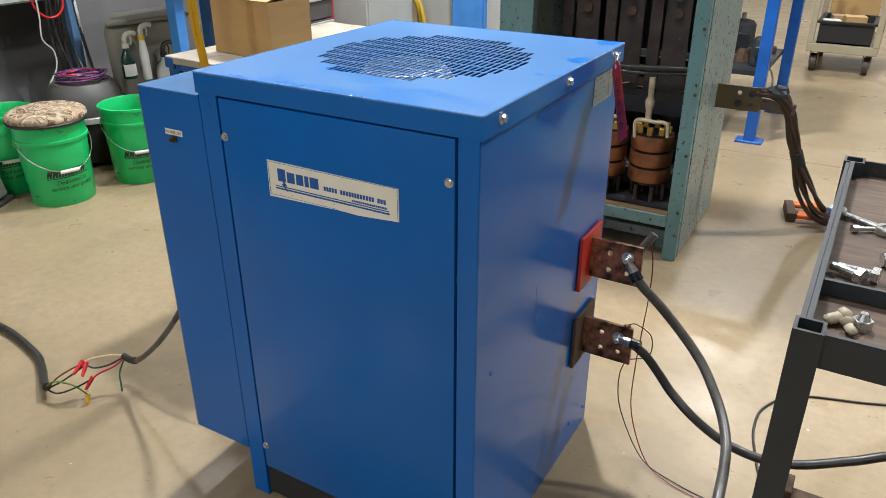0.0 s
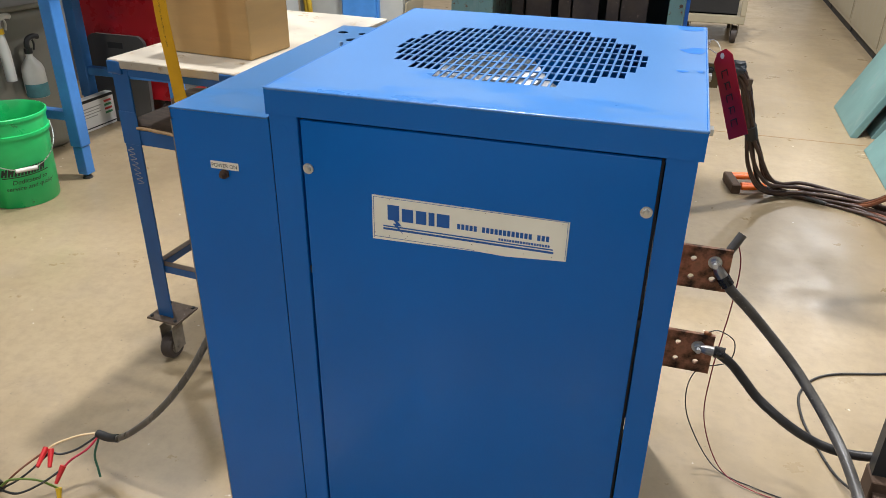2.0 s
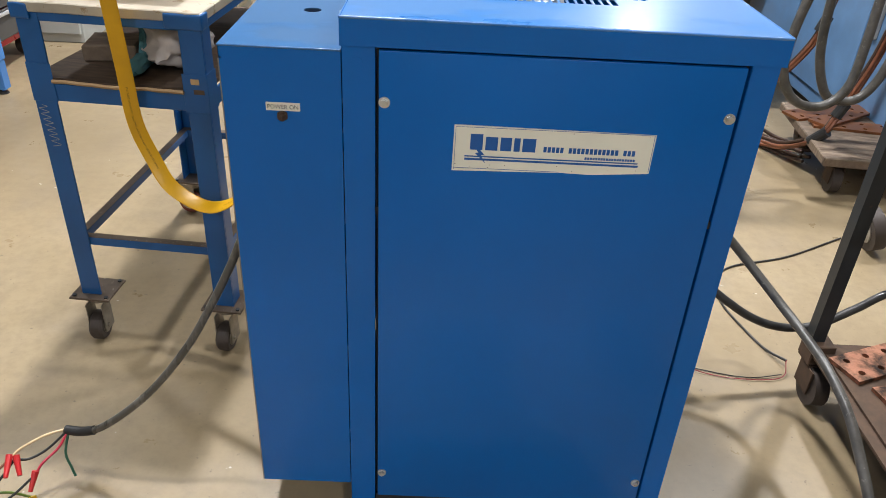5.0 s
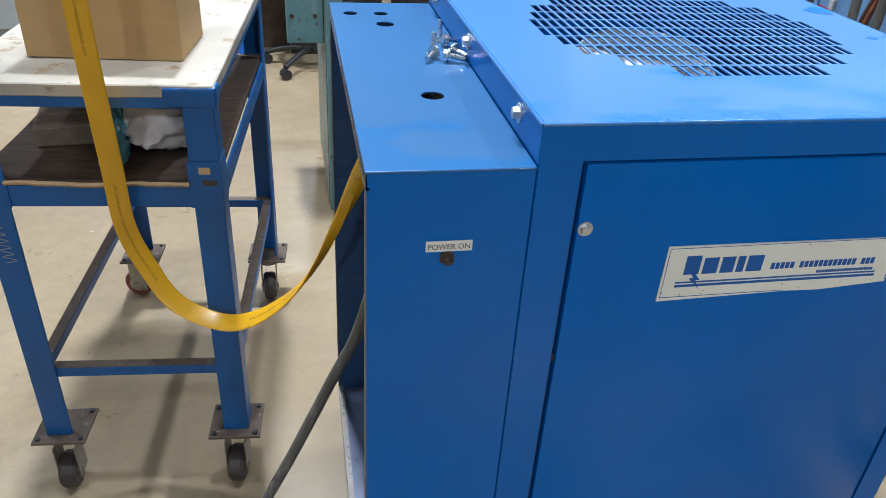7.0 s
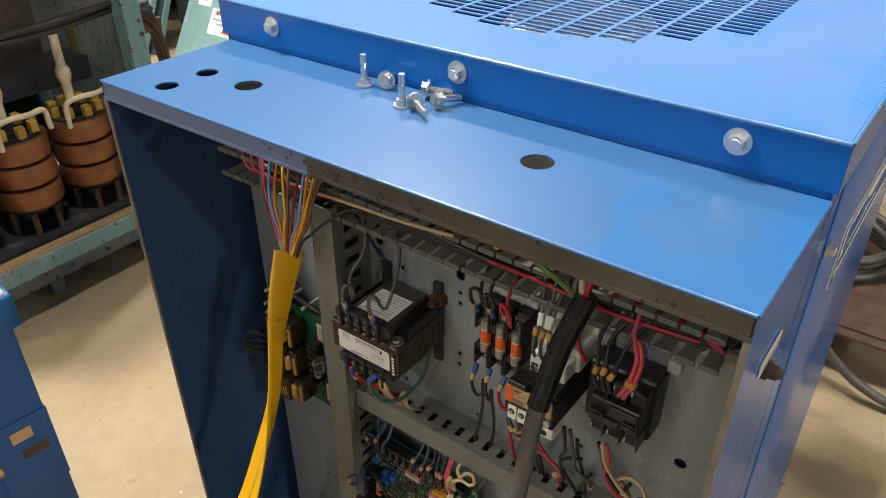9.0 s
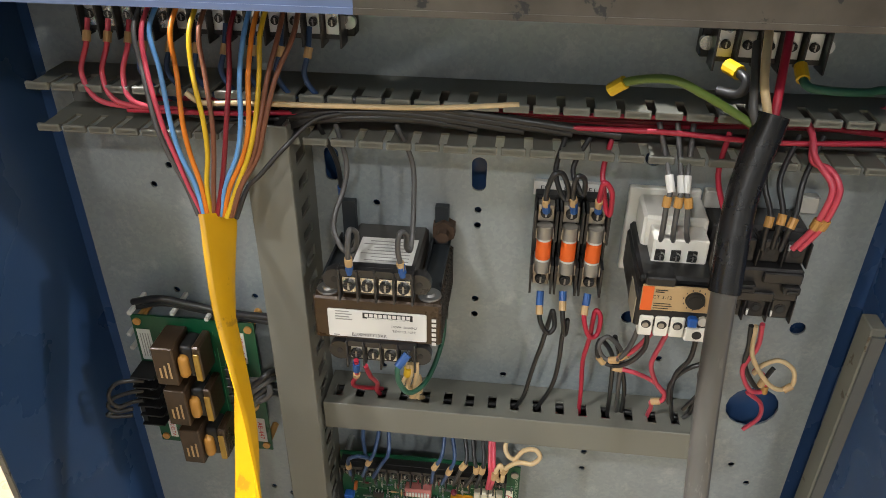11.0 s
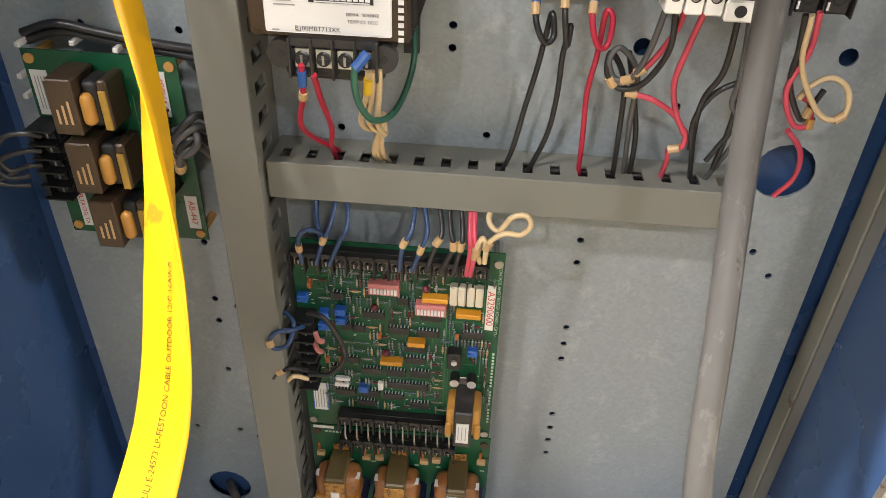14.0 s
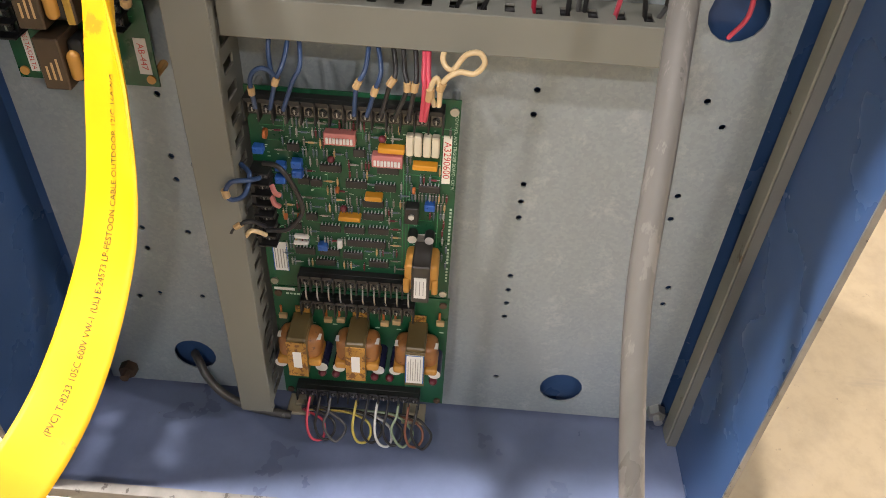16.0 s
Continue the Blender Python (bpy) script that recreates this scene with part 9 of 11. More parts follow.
def control_board():
    o = thing("circuit_board", (0, 0, 0.31), label="green control circuit board crowded with chips and terminals", category="circuit board", group="circuit boards")
    X = -0.0265
    Z = 0.31
    bm = B()
    box(bm, X, X + 0.0016, 0.2535, 0.4135, 0.3145 - Z, 0.514 - Z)
    part("board", bm, M["pcb"], o)
    for y, z in ((0.258, 0.505), (0.409, 0.505), (0.258, 0.32), (0.409, 0.32)):
        bm = B()
        cyl(bm, (X + 0.0016, y, z - Z), (0, y, z - Z), 0.003, seg=8)
        cyl(bm, (X, y, z - Z), (X - 0.002, y, z - Z), 0.0034, seg=12)
        part("standoff", bm, M["steel"], o)
    # copper traces
    rng = random.Random(4)
    bm = B()
    rows = [(0.2945, 0.2955, 0.345, 0.455), (0.292, 0.2926, 0.345, 0.45), (0.2895, 0.2905, 0.35, 0.43), (0.266, 0.2668, 0.35, 0.485), (0.256, 0.266, 0.489, 0.4898), (0.266, 0.2945, 0.4455, 0.446)]
    for k in range(70):
        y, z = rng.uniform(0.262, 0.40), rng.uniform(0.342, 0.488)
        if rng.random() < 0.5:
            rows.append((y, y + 0.0004, z, z + rng.uniform(0.004, 0.018)))
        else:
            rows.append((y, min(y + rng.uniform(0.004, 0.02), 0.41), z, z + 0.0004))
    bars(bm, [(a, b, c - Z, d - Z) for a, b, c, d in rows], lambda u, v, d: (X - d, u, v), 0.0002)
    tagged(part("copper_trace", bm, M["trace"], o), kind="stuff")
    bm = B()
    rows = []
    for k in range(150):
        y, z = rng.uniform(0.262, 0.408), rng.uniform(0.342, 0.488)
        w = rng.uniform(0.001, 0.0026)
        rows.append((y, y + w, z - Z, z - Z + 0.0006))
    bars(bm, rows, lambda u, v, d: (X - d, u, v), 0.00025)
    tagged(part("board_marks", bm, M["ink_pale"], o), kind="stuff")
    long_ic, short_ic = ic_mesh(0.0170), ic_mesh(0.0092)
    for y, z, k in CHIPS:
        body, pins = long_ic if k else short_ic
        c = shared("chip", body, o, Matrix.Translation((X, y, z - Z)))
        tagged(shared("pin_row", pins, c, Matrix()), kind="stuff")
    for y, z in ((0.343, 0.478), (0.307, 0.461)):
        bm = B()
        box(bm, X - 0.0085, X, y - 0.0118, y + 0.0118, z - Z - 0.0052, z - Z + 0.0052, 0.0005)
        d = part("dip_switch", bm, M["pink"], o, "faded red switch bank")
        for k in range(8):
            bm = B()
            yy = y - 0.0092 + k * 0.00263
            box(bm, X - 0.0098, X - 0.0086, yy - 0.0009, yy + 0.0009, z - Z - 0.003, z - Z + 0.0015)
            part("lever", bm, M["label"], d)
    for y, z, w in ((0.304, 0.471, 0.020), (0.278, 0.458, 0.019), (0.318, 0.4245, 0.014), (0.338, 0.402, 0.018)):
        bm = B()
        box(bm, X - 0.0085, X, y - w / 2, y + w / 2, z - Z - 0.0022, z - Z + 0.0022, 0.0006)
        part("resistor_network", bm, M["amber"], o)
    for y in (0.290, 0.2838, 0.277, 0.2705):
        bm = B()
        box(bm, X - 0.008, X - 0.0005, y - 0.0029, y + 0.0029, 0.4675 - Z, 0.4855 - Z, 0.001)
        part("film_capacitor", bm, M["cream_cap"], o)
    for y, z in ((0.407, 0.462), (0.391, 0.447), (0.392, 0.435), (0.378, 0.451), (0.378, 0.442), (0.362, 0.368), (0.273, 0.419)):
        bm = B()
        box(bm, X - 0.0075, X, y - 0.0042, y + 0.0042, z - Z - 0.0032, z - Z + 0.0032, 0.0006)
        cyl(bm, (X - 0.0082, y + 0.002, z - Z), (X - 0.0075, y + 0.002, z - Z), 0.0012, seg=8)
        part("trimmer", bm, M["trim"], o)
    for y, z, up in ((0.38, 0.376, 0), (0.381, 0.369, 0), (0.348, 0.371, 1)):
        bm = B()
        a, b = (0.0062, 0.0020) if not up else (0.0022, 0.0045)
        box(bm, X - 0.005, X - 0.0005, y - a, y + a, z - Z - b, z - Z + b, 0.001)
        part("film_capacitor", bm, M["label"], o)
    for y, z in ((0.4, 0.477), (0.391, 0.398), (0.38, 0.399), (0.347, 0.429), (0.286, 0.434)):
        bm = B()
        cyl(bm, (X - 0.005, y - 0.0012, z - Z), (X - 0.005, y + 0.0012, z - Z), 0.0042 if z > 0.45 else 0.0028, seg=14)
        part("disc_capacitor", bm, M["disc"], o)
    for y, z in ((0.351, 0.457), (0.311, 0.479), (0.343, 0.41)):
        bm = B()
        bmesh.ops.create_uvsphere(bm, u_segments=12, v_segments=8, radius=0.0030, matrix=Matrix.Translation((X - 0.004, y, z - Z)))
        part("tantalum_capacitor", bm, M["maroon"], o, smooth=60)
    for y, z in ((0.286, 0.388), (0.272, 0.388)):
        bm = B()
        cyl(bm, (X, y, z - Z), (X - 0.010, y, z - Z), 0.0042, seg=18)
        e = part("electrolytic_capacitor", bm, M["chip"], o, smooth=40)
        bm = B()
        cyl(bm, (X - 0.0100, y, z - Z), (X - 0.0104, y, z - Z), 0.0038, seg=18)
        part("cap_top", bm, M["alu"], e)
    bm = B()
    box(bm, X - 0.012, X - 0.001, 0.2815, 0.2925, 0.405 - Z, 0.421 - Z, 0.0008)
    h = part("regulator", bm, M["chip"], o)
    bm = B()
    cyl(bm, (X - 0.012, 0.287, 0.4135 - Z), (X - 0.0138, 0.287, 0.4135 - Z), 0.0026, seg=6)
    part("screw", bm, M["alu"], h)
    # rows of small resistors and diodes
    kinds = [resistor_mesh(0.0048, 0.00085, M[k]) for k in ("resistor_body", "resistor_body", "resistor_body", "ink_grey", "duct_in", "maroon", "duct", "tan")]
    taken = [(y, z, 0.010 if k else 0.006, 0.0052) for y, z, k in CHIPS] + [(0.343, 0.478, 0.0125, 0.006), (0.307, 0.461, 0.0125, 0.006), (0.28, 0.476, 0.0145, 0.0105), (0.304, 0.471, 0.011, 0.003), (0.278, 0.458, 0.011, 0.0035), (0.287, 0.412, 0.007, 0.009), (0.279, 0.36, 0.016, 0.04), (0.402, 0.349, 0.0085, 0.019), (0.262, 0.46, 0.004, 0.024), (0.378, 0.446, 0.006, 0.010), (0.391, 0.441, 0.006, 0.011), (0.279, 0.388, 0.013, 0.006)]
    n = 0
    for r in range(17):
        z = 0.4875 - r * 0.0088
        y = 0.396
        while y > 0.262 and n < 270:
            y -= rng.choice((0.0025, 0.0025, 0.0030, 0.0056))
            if any(abs(y - a) < c and abs(z - b) < d + 0.0032 for a, b, c, d in taken) or rng.random() < 0.12:
                continue
            m = Matrix.Translation((X, y, z - Z))
            if rng.random() < 0.2:
                m = m @ pose(0, 0, 0, 90, 0, 0)
                y -= 0.004
            shared("resistor", rng.choice(kinds), o, m)
            n += 1
    barrier_block(o, 0.338, 0.503 - Z, 14, 0.01035, X, depth=0.016, high=0.016)
    barrier_block(o, 0.4065, 0.411 - Z, 7, 0.0104, X, True, 0.018, 0.014)
    barrier_block(o, 0.3335, 0.3315 - Z, 10, 0.0101, X, depth=0.015, high=0.015)
    small_transformer(o, X, 0.2765, 0.360 - Z, 0.028, 0.046, 0.034)
    # labels
    bm = B()
    box(bm, X - 0.0006, X - 0.0001, 0.3945, 0.4075, 0.333 - Z, 0.3655 - Z)
    part("board_label", bm, M["label"], o)
    bm = B()
    bars(bm, [(0.3955 + 0.0024 * k, 0.3962 + 0.0024 * k, 0.336 - Z, 0.358 - Z) for k in range(5)], lambda u, v, d: (X - 0.0006 - d, u, v), 0.0002)
    part("print", bm, M["ink_grey"], o)
    bm = B()
    bars(bm, [(0.3945, 0.3952, 0.333 - Z, 0.3655 - Z), (0.4068, 0.4075, 0.333 - Z, 0.3655 - Z)], lambda u, v, d: (X - 0.0006 - d, u, v), 0.0002)
    part("print", bm, M["trim"], o)
    bm = B()
    box(bm, X - 0.0006, X - 0.0001, 0.2585, 0.2650, 0.440 - Z, 0.484 - Z)
    part("board_label", bm, M["cream"], o)
    lettering("A3290600", 0.0078, Matrix.Translation((X - 0.0009, 0.2618, 0.462 - Z)) @ SIDE @ pose(0, 0, 0, 0, 0, -90), M["ink_red"], o, 1.05)
    lettering("CONTROL AND TRIGGER BOARD - CRT91", 0.0036, Matrix.Translation((X - 0.0003, 0.2562, 0.468 - Z)) @ SIDE @ pose(0, 0, 0, 0, 0, -90), M["ink_pale"], o)
    bm = B()
    bars(bm, [(0.2552, 0.2570, 0.334 - Z + 0.0036 * k, 0.3362 - Z + 0.0036 * k) for k in range(23) if k not in (5, 11)], lambda u, v, d: (X - d, u, v), 0.0002)
    part("print", bm, M["ink_pale"], o)
    for r, y in enumerate((0.3975,)):
        bm = B()
        tube(bm, [(X - 0.012, y, 0.434 - Z), (X - 0.016, y - 0.003, 0.430 - Z), (X - 0.014, y - 0.006, 0.426 - Z)], 0.0022, 8)
        tube(bm, [(X - 0.012, y + 0.001, 0.423 - Z), (X - 0.016, y - 0.002, 0.419 - Z), (X - 0.014, y - 0.005, 0.415 - Z)], 0.0022, 8)
        part("lug_sleeve", bm, M["pink"], o, "pink crimp sleeves")


def driver_board():
    o = thing("circuit_board", (0, 0, 0.16), label="green driver board with three wound transformers and capacitors", category="circuit board", group="circuit boards")
    X, Z = -0.0265, 0.16
    bm = B()
    box(bm, X, X + 0.0016, 0.2515, 0.4125, 0.163 - Z, 0.3125 - Z)
    part("board", bm, M["pcb"], o)
    for y, z in ((0.257, 0.305), (0.407, 0.305), (0.257, 0.168), (0.407, 0.168)):
        bm = B()
        cyl(bm, (X + 0.0016, y, z - Z), (0, y, z - Z), 0.003, seg=8)
        cyl(bm, (X, y, z - Z), (X - 0.002, y, z - Z), 0.0034, seg=12)
        part("standoff", bm, M["rust"], o)
    barrier_block(o, 0.3335, 0.302 - Z, 10, 0.0101, X, depth=0.015, high=0.015)
    barrier_block(o, 0.336, 0.1785 - Z, 12, 0.0102, X, depth=0.016, high=0.015)
    for k in range(10):
        y = 0.2882 + k * 0.0101
        bm = B()
        tube(bm, [(X - 0.009, y, 0.326 - Z), (X - 0.013, y - 0.0005, 0.316 - Z), (X - 0.009, y - 0.001, 0.3045 - Z)], 0.0008, 6, 5)
        part("link", bm, M["steel"], o, smooth=60)
    for y, face in ((0.3862, "core_rust"), (0.3328, "core_rust"), (0.2785, "olive")):
        wound_transformer(o, X, y, 0.258 - Z, face)
    for y, z in ((0.4045, 0.240), (0.3665, 0.238), (0.3500, 0.239), (0.3130, 0.240), (0.2970, 0.241), (0.2605, 0.240)):
        bm = B()
        cyl(bm, (X, y, z - Z), (X - 0.0270, y, z - Z), 0.0062, seg=20)
        e = part("electrolytic_capacitor", bm, M["cap_blue"], o, smooth=40)
        bm = B()
        cyl(bm, (X - 0.0270, y, z - Z), (X - 0.0274, y, z - Z), 0.0057, seg=20)
        part("cap_top", bm, M["alu"], e)
    for y, z in ((0.405, 0.277), (0.363, 0.276), (0.351, 0.277), (0.31, 0.277), (0.299, 0.280), (0.2585, 0.283)):
        bm = B()
        box(bm, X - 0.004, X, y - 0.0038, y + 0.0038, z - Z - 0.0026, z - Z + 0.0026, 0.0005)
        part("square_capacitor", bm, M["tan"], o)
        bm = B()
        cyl(bm, (X - 0.003, y + 0.001, z + 0.006 - Z), (X - 0.003, y + 0.001, z + 0.014 - Z), 0.0011, seg=8)
        part("resistor", bm, M["disc"], o)
    for y in (0.372, 0.3585, 0.320, 0.305, 0.262):
        bm = B()
        bmesh.ops.create_uvsphere(bm, u_segments=12, v_segments=8, radius=0.0042, matrix=Matrix.Translation((X - 0.005, y, 0.203 - Z)))
        part("tantalum_capacitor", bm, M["maroon"], o, smooth=60)
    bm = B()
    bars(bm, [(0.392, 0.4105, 0.3085 - Z, 0.3115 - Z)], lambda u, v, d: (X - d, u, v), 0.0003)
    part("board_label", bm, M["label"], o)
    bm = B()
    bars(bm, [(0.374 + 0.0034 * k, 0.3765 + 0.0034 * k, 0.3035 - Z, 0.3055 - Z) for k in range(8)] + [(0.255 + 0.02 * k, 0.259 + 0.02 * k, 0.268 - Z, 0.2692 - Z) for k in range(7)], lambda u, v, d: (X - d, u, v), 0.0002)
    part("print", bm, M["ink_pale"], o)
    for y in (0.403, 0.281):
        t = thing("cable_tie_mount", (0, y, 0.1245), label="cream adhesive cable-tie mount below the driver board", category="tie mount", group="tie mounts")
        bm = B()
        box(bm, -0.028, -0.002, -0.0125, 0.0125, 0.0, 0.004, 0.0008)
        box(bm, -0.019, -0.011, -0.005, 0.005, 0.004, 0.0085, 0.001)
        part("base", bm, M["cream_paint"], t)


def sensing_board():
    o = thing("circuit_board", (0, 0, 0.504), label="small green circuit board with three brown transformers", category="circuit board", group="circuit boards")
    X, Z = -0.0255, 0.504
    bm = B()
    box(bm, X, X + 0.0016, 0.476, 0.580, 0.506 - Z, 0.648 - Z)
    part("board", bm, M["pcb"], o)
    for y, z in ((0.481, 0.642), (0.575, 0.642), (0.481, 0.512), (0.575, 0.512)):
        bm = B()
        cyl(bm, (X + 0.0016, y, z - Z), (0, y, z - Z), 0.0032, seg=8)
        cyl(bm, (X, y, z - Z), (X - 0.0016, y, z - Z), 0.0034, seg=12)
        part("standoff", bm, M["gold"], o)
    for y, z in ((0.540, 0.622), (0.538, 0.578), (0.533, 0.534)):
        # brown core turned edge-on with a yellow bobbin beside it
        m = Matrix.Translation((X, y, z - Z)) @ pose(0, 0, 0, 0, 0, 0)
        bm = B()
        box(bm, -0.032, -0.001, -0.008, 0.010, -0.018, 0.020, 0.001, m)
        c = part("core", bm, M["core"], o)
        bm = B()
        for k in range(3):
            bars(bm, [(-0.004 + 0.004 * k, -0.0025 + 0.004 * k, -0.010, 0.006 - 0.003 * k)], lambda u, v, d: m @ Vector((-0.0321 - d, u, v)), 0.0003)
        part("print", bm, M["tan"], c)
        bm = B()
        box(bm, -0.024, -0.002, -0.0205, -0.0082, -0.0150, 0.0165, 0.004, m, 3)
        part("winding", bm, M["black"], c, smooth=50)
        bm = B()
        box(bm, -0.0300, -0.003, -0.0165, -0.0081, -0.0125, 0.0095, 0.004, m, 3)
        part("bobbin", bm, M["bobbin"], c, smooth=50)
        bm = B()
        box(bm, -0.0255, -0.0015, -0.0270, -0.0206, -0.0160, 0.0180, 0.0012, m)
        part("core_leg", bm, M["core"], c)
        bm = B()
        box(bm, -0.0275, -0.0256, -0.0265, -0.0215, -0.0150, 0.0120, 0.0006, m)
        part("bobbin_rim", bm, M["brass"], c)
    barrier_block(o, 0.571, 0.573 - Z, 5, 0.0105, X, True, 0.022, 0.018, big=True)
    barrier_block(o, 0.494, 0.583 - Z, 6, 0.0095, X, True, 0.016, 0.012)
    for y0, y1, z0, z1 in ((0.566, 0.5775, 0.602, 0.634), (0.4855, 0.4935, 0.606, 0.638), (0.5635, 0.570, 0.512, 0.545), (0.4795, 0.4885, 0.516, 0.544)):
        bm = B()
        box(bm, X - 0.0006, X - 0.0001, y0, y1, z0 - Z, z1 - Z)
        part("board_label", bm, M["label"], o)
    for words, y, z, s in (("480VAC", 0.4895, 0.622, 0.0072), ("DELTA/DELTA", 0.5668, 0.5285, 0.0048), ("AB-447", 0.4840, 0.530, 0.0068)):
        lettering(words, s, Matrix.Translation((X - 0.0009, y, z - Z)) @ SIDE @ pose(0, 0, 0, 0, 0, -90), M["ink_red"], o)
    bm = B()
    bars(bm, [(0.568 + 0.0022 * k, 0.5686 + 0.0022 * k, 0.606 - Z, 0.630 - Z) for k in range(4)], lambda u, v, d: (X - 0.0006 - d, u, v), 0.0002)
    part("print", bm, M["ink_grey"], o)
    bm = B()
    rng = random.Random(9)
    rows = [(0.505, 0.5056, 0.52, 0.63), (0.510, 0.5106, 0.53, 0.62), (0.4995, 0.510, 0.60, 0.6005)]
    for k in range(40):
        y, z = rng.uniform(0.48, 0.575), rng.uniform(0.51, 0.64)
        rows.append((y, y + rng.choice((0.0005, 0.004)), z, z + rng.choice((0.0005, 0.005))))
    bars(bm, [(a, b, c - Z, d - Z) for a, b, c, d in rows], lambda u, v, d: (X - d, u, v), 0.0002)
    tagged(part("copper_trace", bm, M["trace"], o), kind="stuff")
    for y, z in ((0.578, 0.652), (0.541, 0.655), (0.513, 0.652), (0.583, 0.630), (0.583, 0.616)):
        t = thing("wire_clip", (0, y, z), label="white nylon wire clip beside the small circuit board", category="wire clip", group="wire clips")
        bm = B()
        box(bm, -0.030, -0.0005, -0.0018, 0.0018, -0.0018, 0.0018, 0.0006)
        part("clip", bm, M["white"], t)


def top_strips():
    for y0, y1, n, z in ((0.560, 0.388, 14, 0.893), (0.160, 0.096, 5, 0.889)):
        o = thing("terminal_strip", (0, (y0 + y1) / 2, z), label="black barrier terminal strip under the box top", category="terminal strip", group="upper terminal strips")
        bm = B()
        box(bm, -0.012, -0.0005, -(y0 - y1) / 2 - 0.006, (y0 - y1) / 2 + 0.006, -0.014, 0.016, 0.001)
        part("base", bm, M["black"], o)
        p = (y0 - y1) / n
        barrier_block(o, 0, 0.001, n, p, -0.012, depth=0.016, high=0.030, mat="relay_black", tinned=True)
        for s in (-1, 1):
            bm = B()
            cyl(bm, (-0.012, s * ((y0 - y1) / 2 + 0.003), -0.004), (-0.016, s * ((y0 - y1) / 2 + 0.003), -0.004), 0.0045, seg=14)
            part("fixing_screw", bm, M["zinc"], o)
    # plug on the front wall
    o = thing("plug_connector", (-0.02, 0.0035, 0.815), label="cream in-line plug with red wires by the box front", category="connector")
    bm = B()
    cyl(bm, (0, 0.0, 0), (-0.004, 0.030, 0.006), 0.006, seg=12)
    part("shell", bm, M["cream_paint"], o)
    for k in range(3):
        bm = B()
        tube(bm, [(-0.004, 0.030, 0.006), (-0.006, 0.045, 0.016 + 0.004 * k), (-0.002, 0.04, 0.03 + 0.004 * k), (0, 0.05, 0.034)], 0.0018, 6)
        part("lead", bm, W["pink"], o, smooth=60)


transformer()
fuse_blocks()
contactor()
control_board()
driver_board()
sensing_board()
top_strips()


# ---- wiring inside the control box ----
wire("grey", 0.0018, [(-0.087, 0.377, 0.748), (-0.092, 0.376, 0.767), (-0.088, 0.375, 0.779), (-0.082, 0.372, 0.773), (-0.078, 0.375, 0.759), (-0.072, 0.384, 0.754), (-0.066, 0.391, 0.764), (-0.06, 0.391, 0.775), (-0.05, 0.387, 0.788), (-0.045, 0.385, 0.805), (-0.04, 0.392, 0.83)], "grey control wire looping to the transformer terminals", (('blue_lug', 0.02), ('tan', 0.045)))
wire("black", 0.0018, [(-0.008, 0.4, 0.765), (-0.02, 0.397, 0.783), (-0.03, 0.397, 0.802), (-0.04, 0.404, 0.83)], "black control wire rising into the open duct", (('blue_lug', 0.02),))
wire("grey", 0.0018, [(-0.087, 0.342, 0.749), (-0.09, 0.344, 0.768), (-0.088, 0.343, 0.779), (-0.082, 0.34, 0.775), (-0.076, 0.341, 0.762), (-0.07, 0.339, 0.758), (-0.056, 0.339, 0.779), (-0.045, 0.341, 0.807), (-0.04, 0.352, 0.832)], "grey control wire looping to the transformer terminals", (('blue_lug', 0.02), ('tan', 0.045)))
wire("red", 0.0018, [(-0.09, 0.376, 0.675), (-0.08, 0.379, 0.653), (-0.055, 0.388, 0.619), (-0.02, 0.374, 0.586)], "red wire from the transformer into the level duct", (('blue_lug', 0.15), ('tan', 0.35)))
wire("red", 0.0018, [(-0.088, 0.37, 0.669), (-0.075, 0.37, 0.648), (-0.05, 0.371, 0.619), (-0.036, 0.375, 0.599), (-0.02, 0.376, 0.58)], "red wire from the transformer into the level duct")
wire("green", 0.0020, [(-0.092, 0.342, 0.681), (-0.095, 0.346, 0.674), (-0.09, 0.345, 0.655), (-0.08, 0.339, 0.64), (-0.06, 0.33, 0.636), (-0.04, 0.323, 0.649), (-0.03, 0.321, 0.667), (-0.02, 0.324, 0.7)], "green earth wire looping below the transformer", (('blue_lug', 0.03),))
wire("tan", 0.0018, [(-0.085, 0.34, 0.672), (-0.08, 0.342, 0.657), (-0.065, 0.349, 0.631), (-0.055, 0.343, 0.622), (-0.05, 0.338, 0.63), (-0.04, 0.346, 0.6), (-0.02, 0.347, 0.58)], "cream wire dropping from the transformer to the duct", (('yellow_lug', 0.12),))
wire("tan", 0.0018, [(-0.085, 0.337, 0.672), (-0.08, 0.339, 0.658), (-0.065, 0.344, 0.631), (-0.055, 0.339, 0.621), (-0.05, 0.338, 0.63), (-0.04, 0.344, 0.6), (-0.02, 0.343, 0.58)], "cream wire dropping from the transformer to the duct")
wire("tan", 0.0018, [(-0.085, 0.334, 0.673), (-0.08, 0.335, 0.658), (-0.065, 0.339, 0.631), (-0.055, 0.336, 0.619), (-0.05, 0.338, 0.63), (-0.04, 0.341, 0.6), (-0.02, 0.339, 0.58)], "cream wire dropping from the transformer to the duct")
wire("black", 0.0018, [(-0.042, 0.252, 0.778), (-0.05, 0.253, 0.794), (-0.055, 0.25, 0.809), (-0.052, 0.244, 0.809), (-0.048, 0.239, 0.796), (-0.046, 0.24, 0.788), (-0.045, 0.245, 0.795), (-0.04, 0.248, 0.808), (-0.035, 0.243, 0.828)], "black control wire on the fuse blocks", (('blue_lug', 0.03), ('tan', 0.07)))
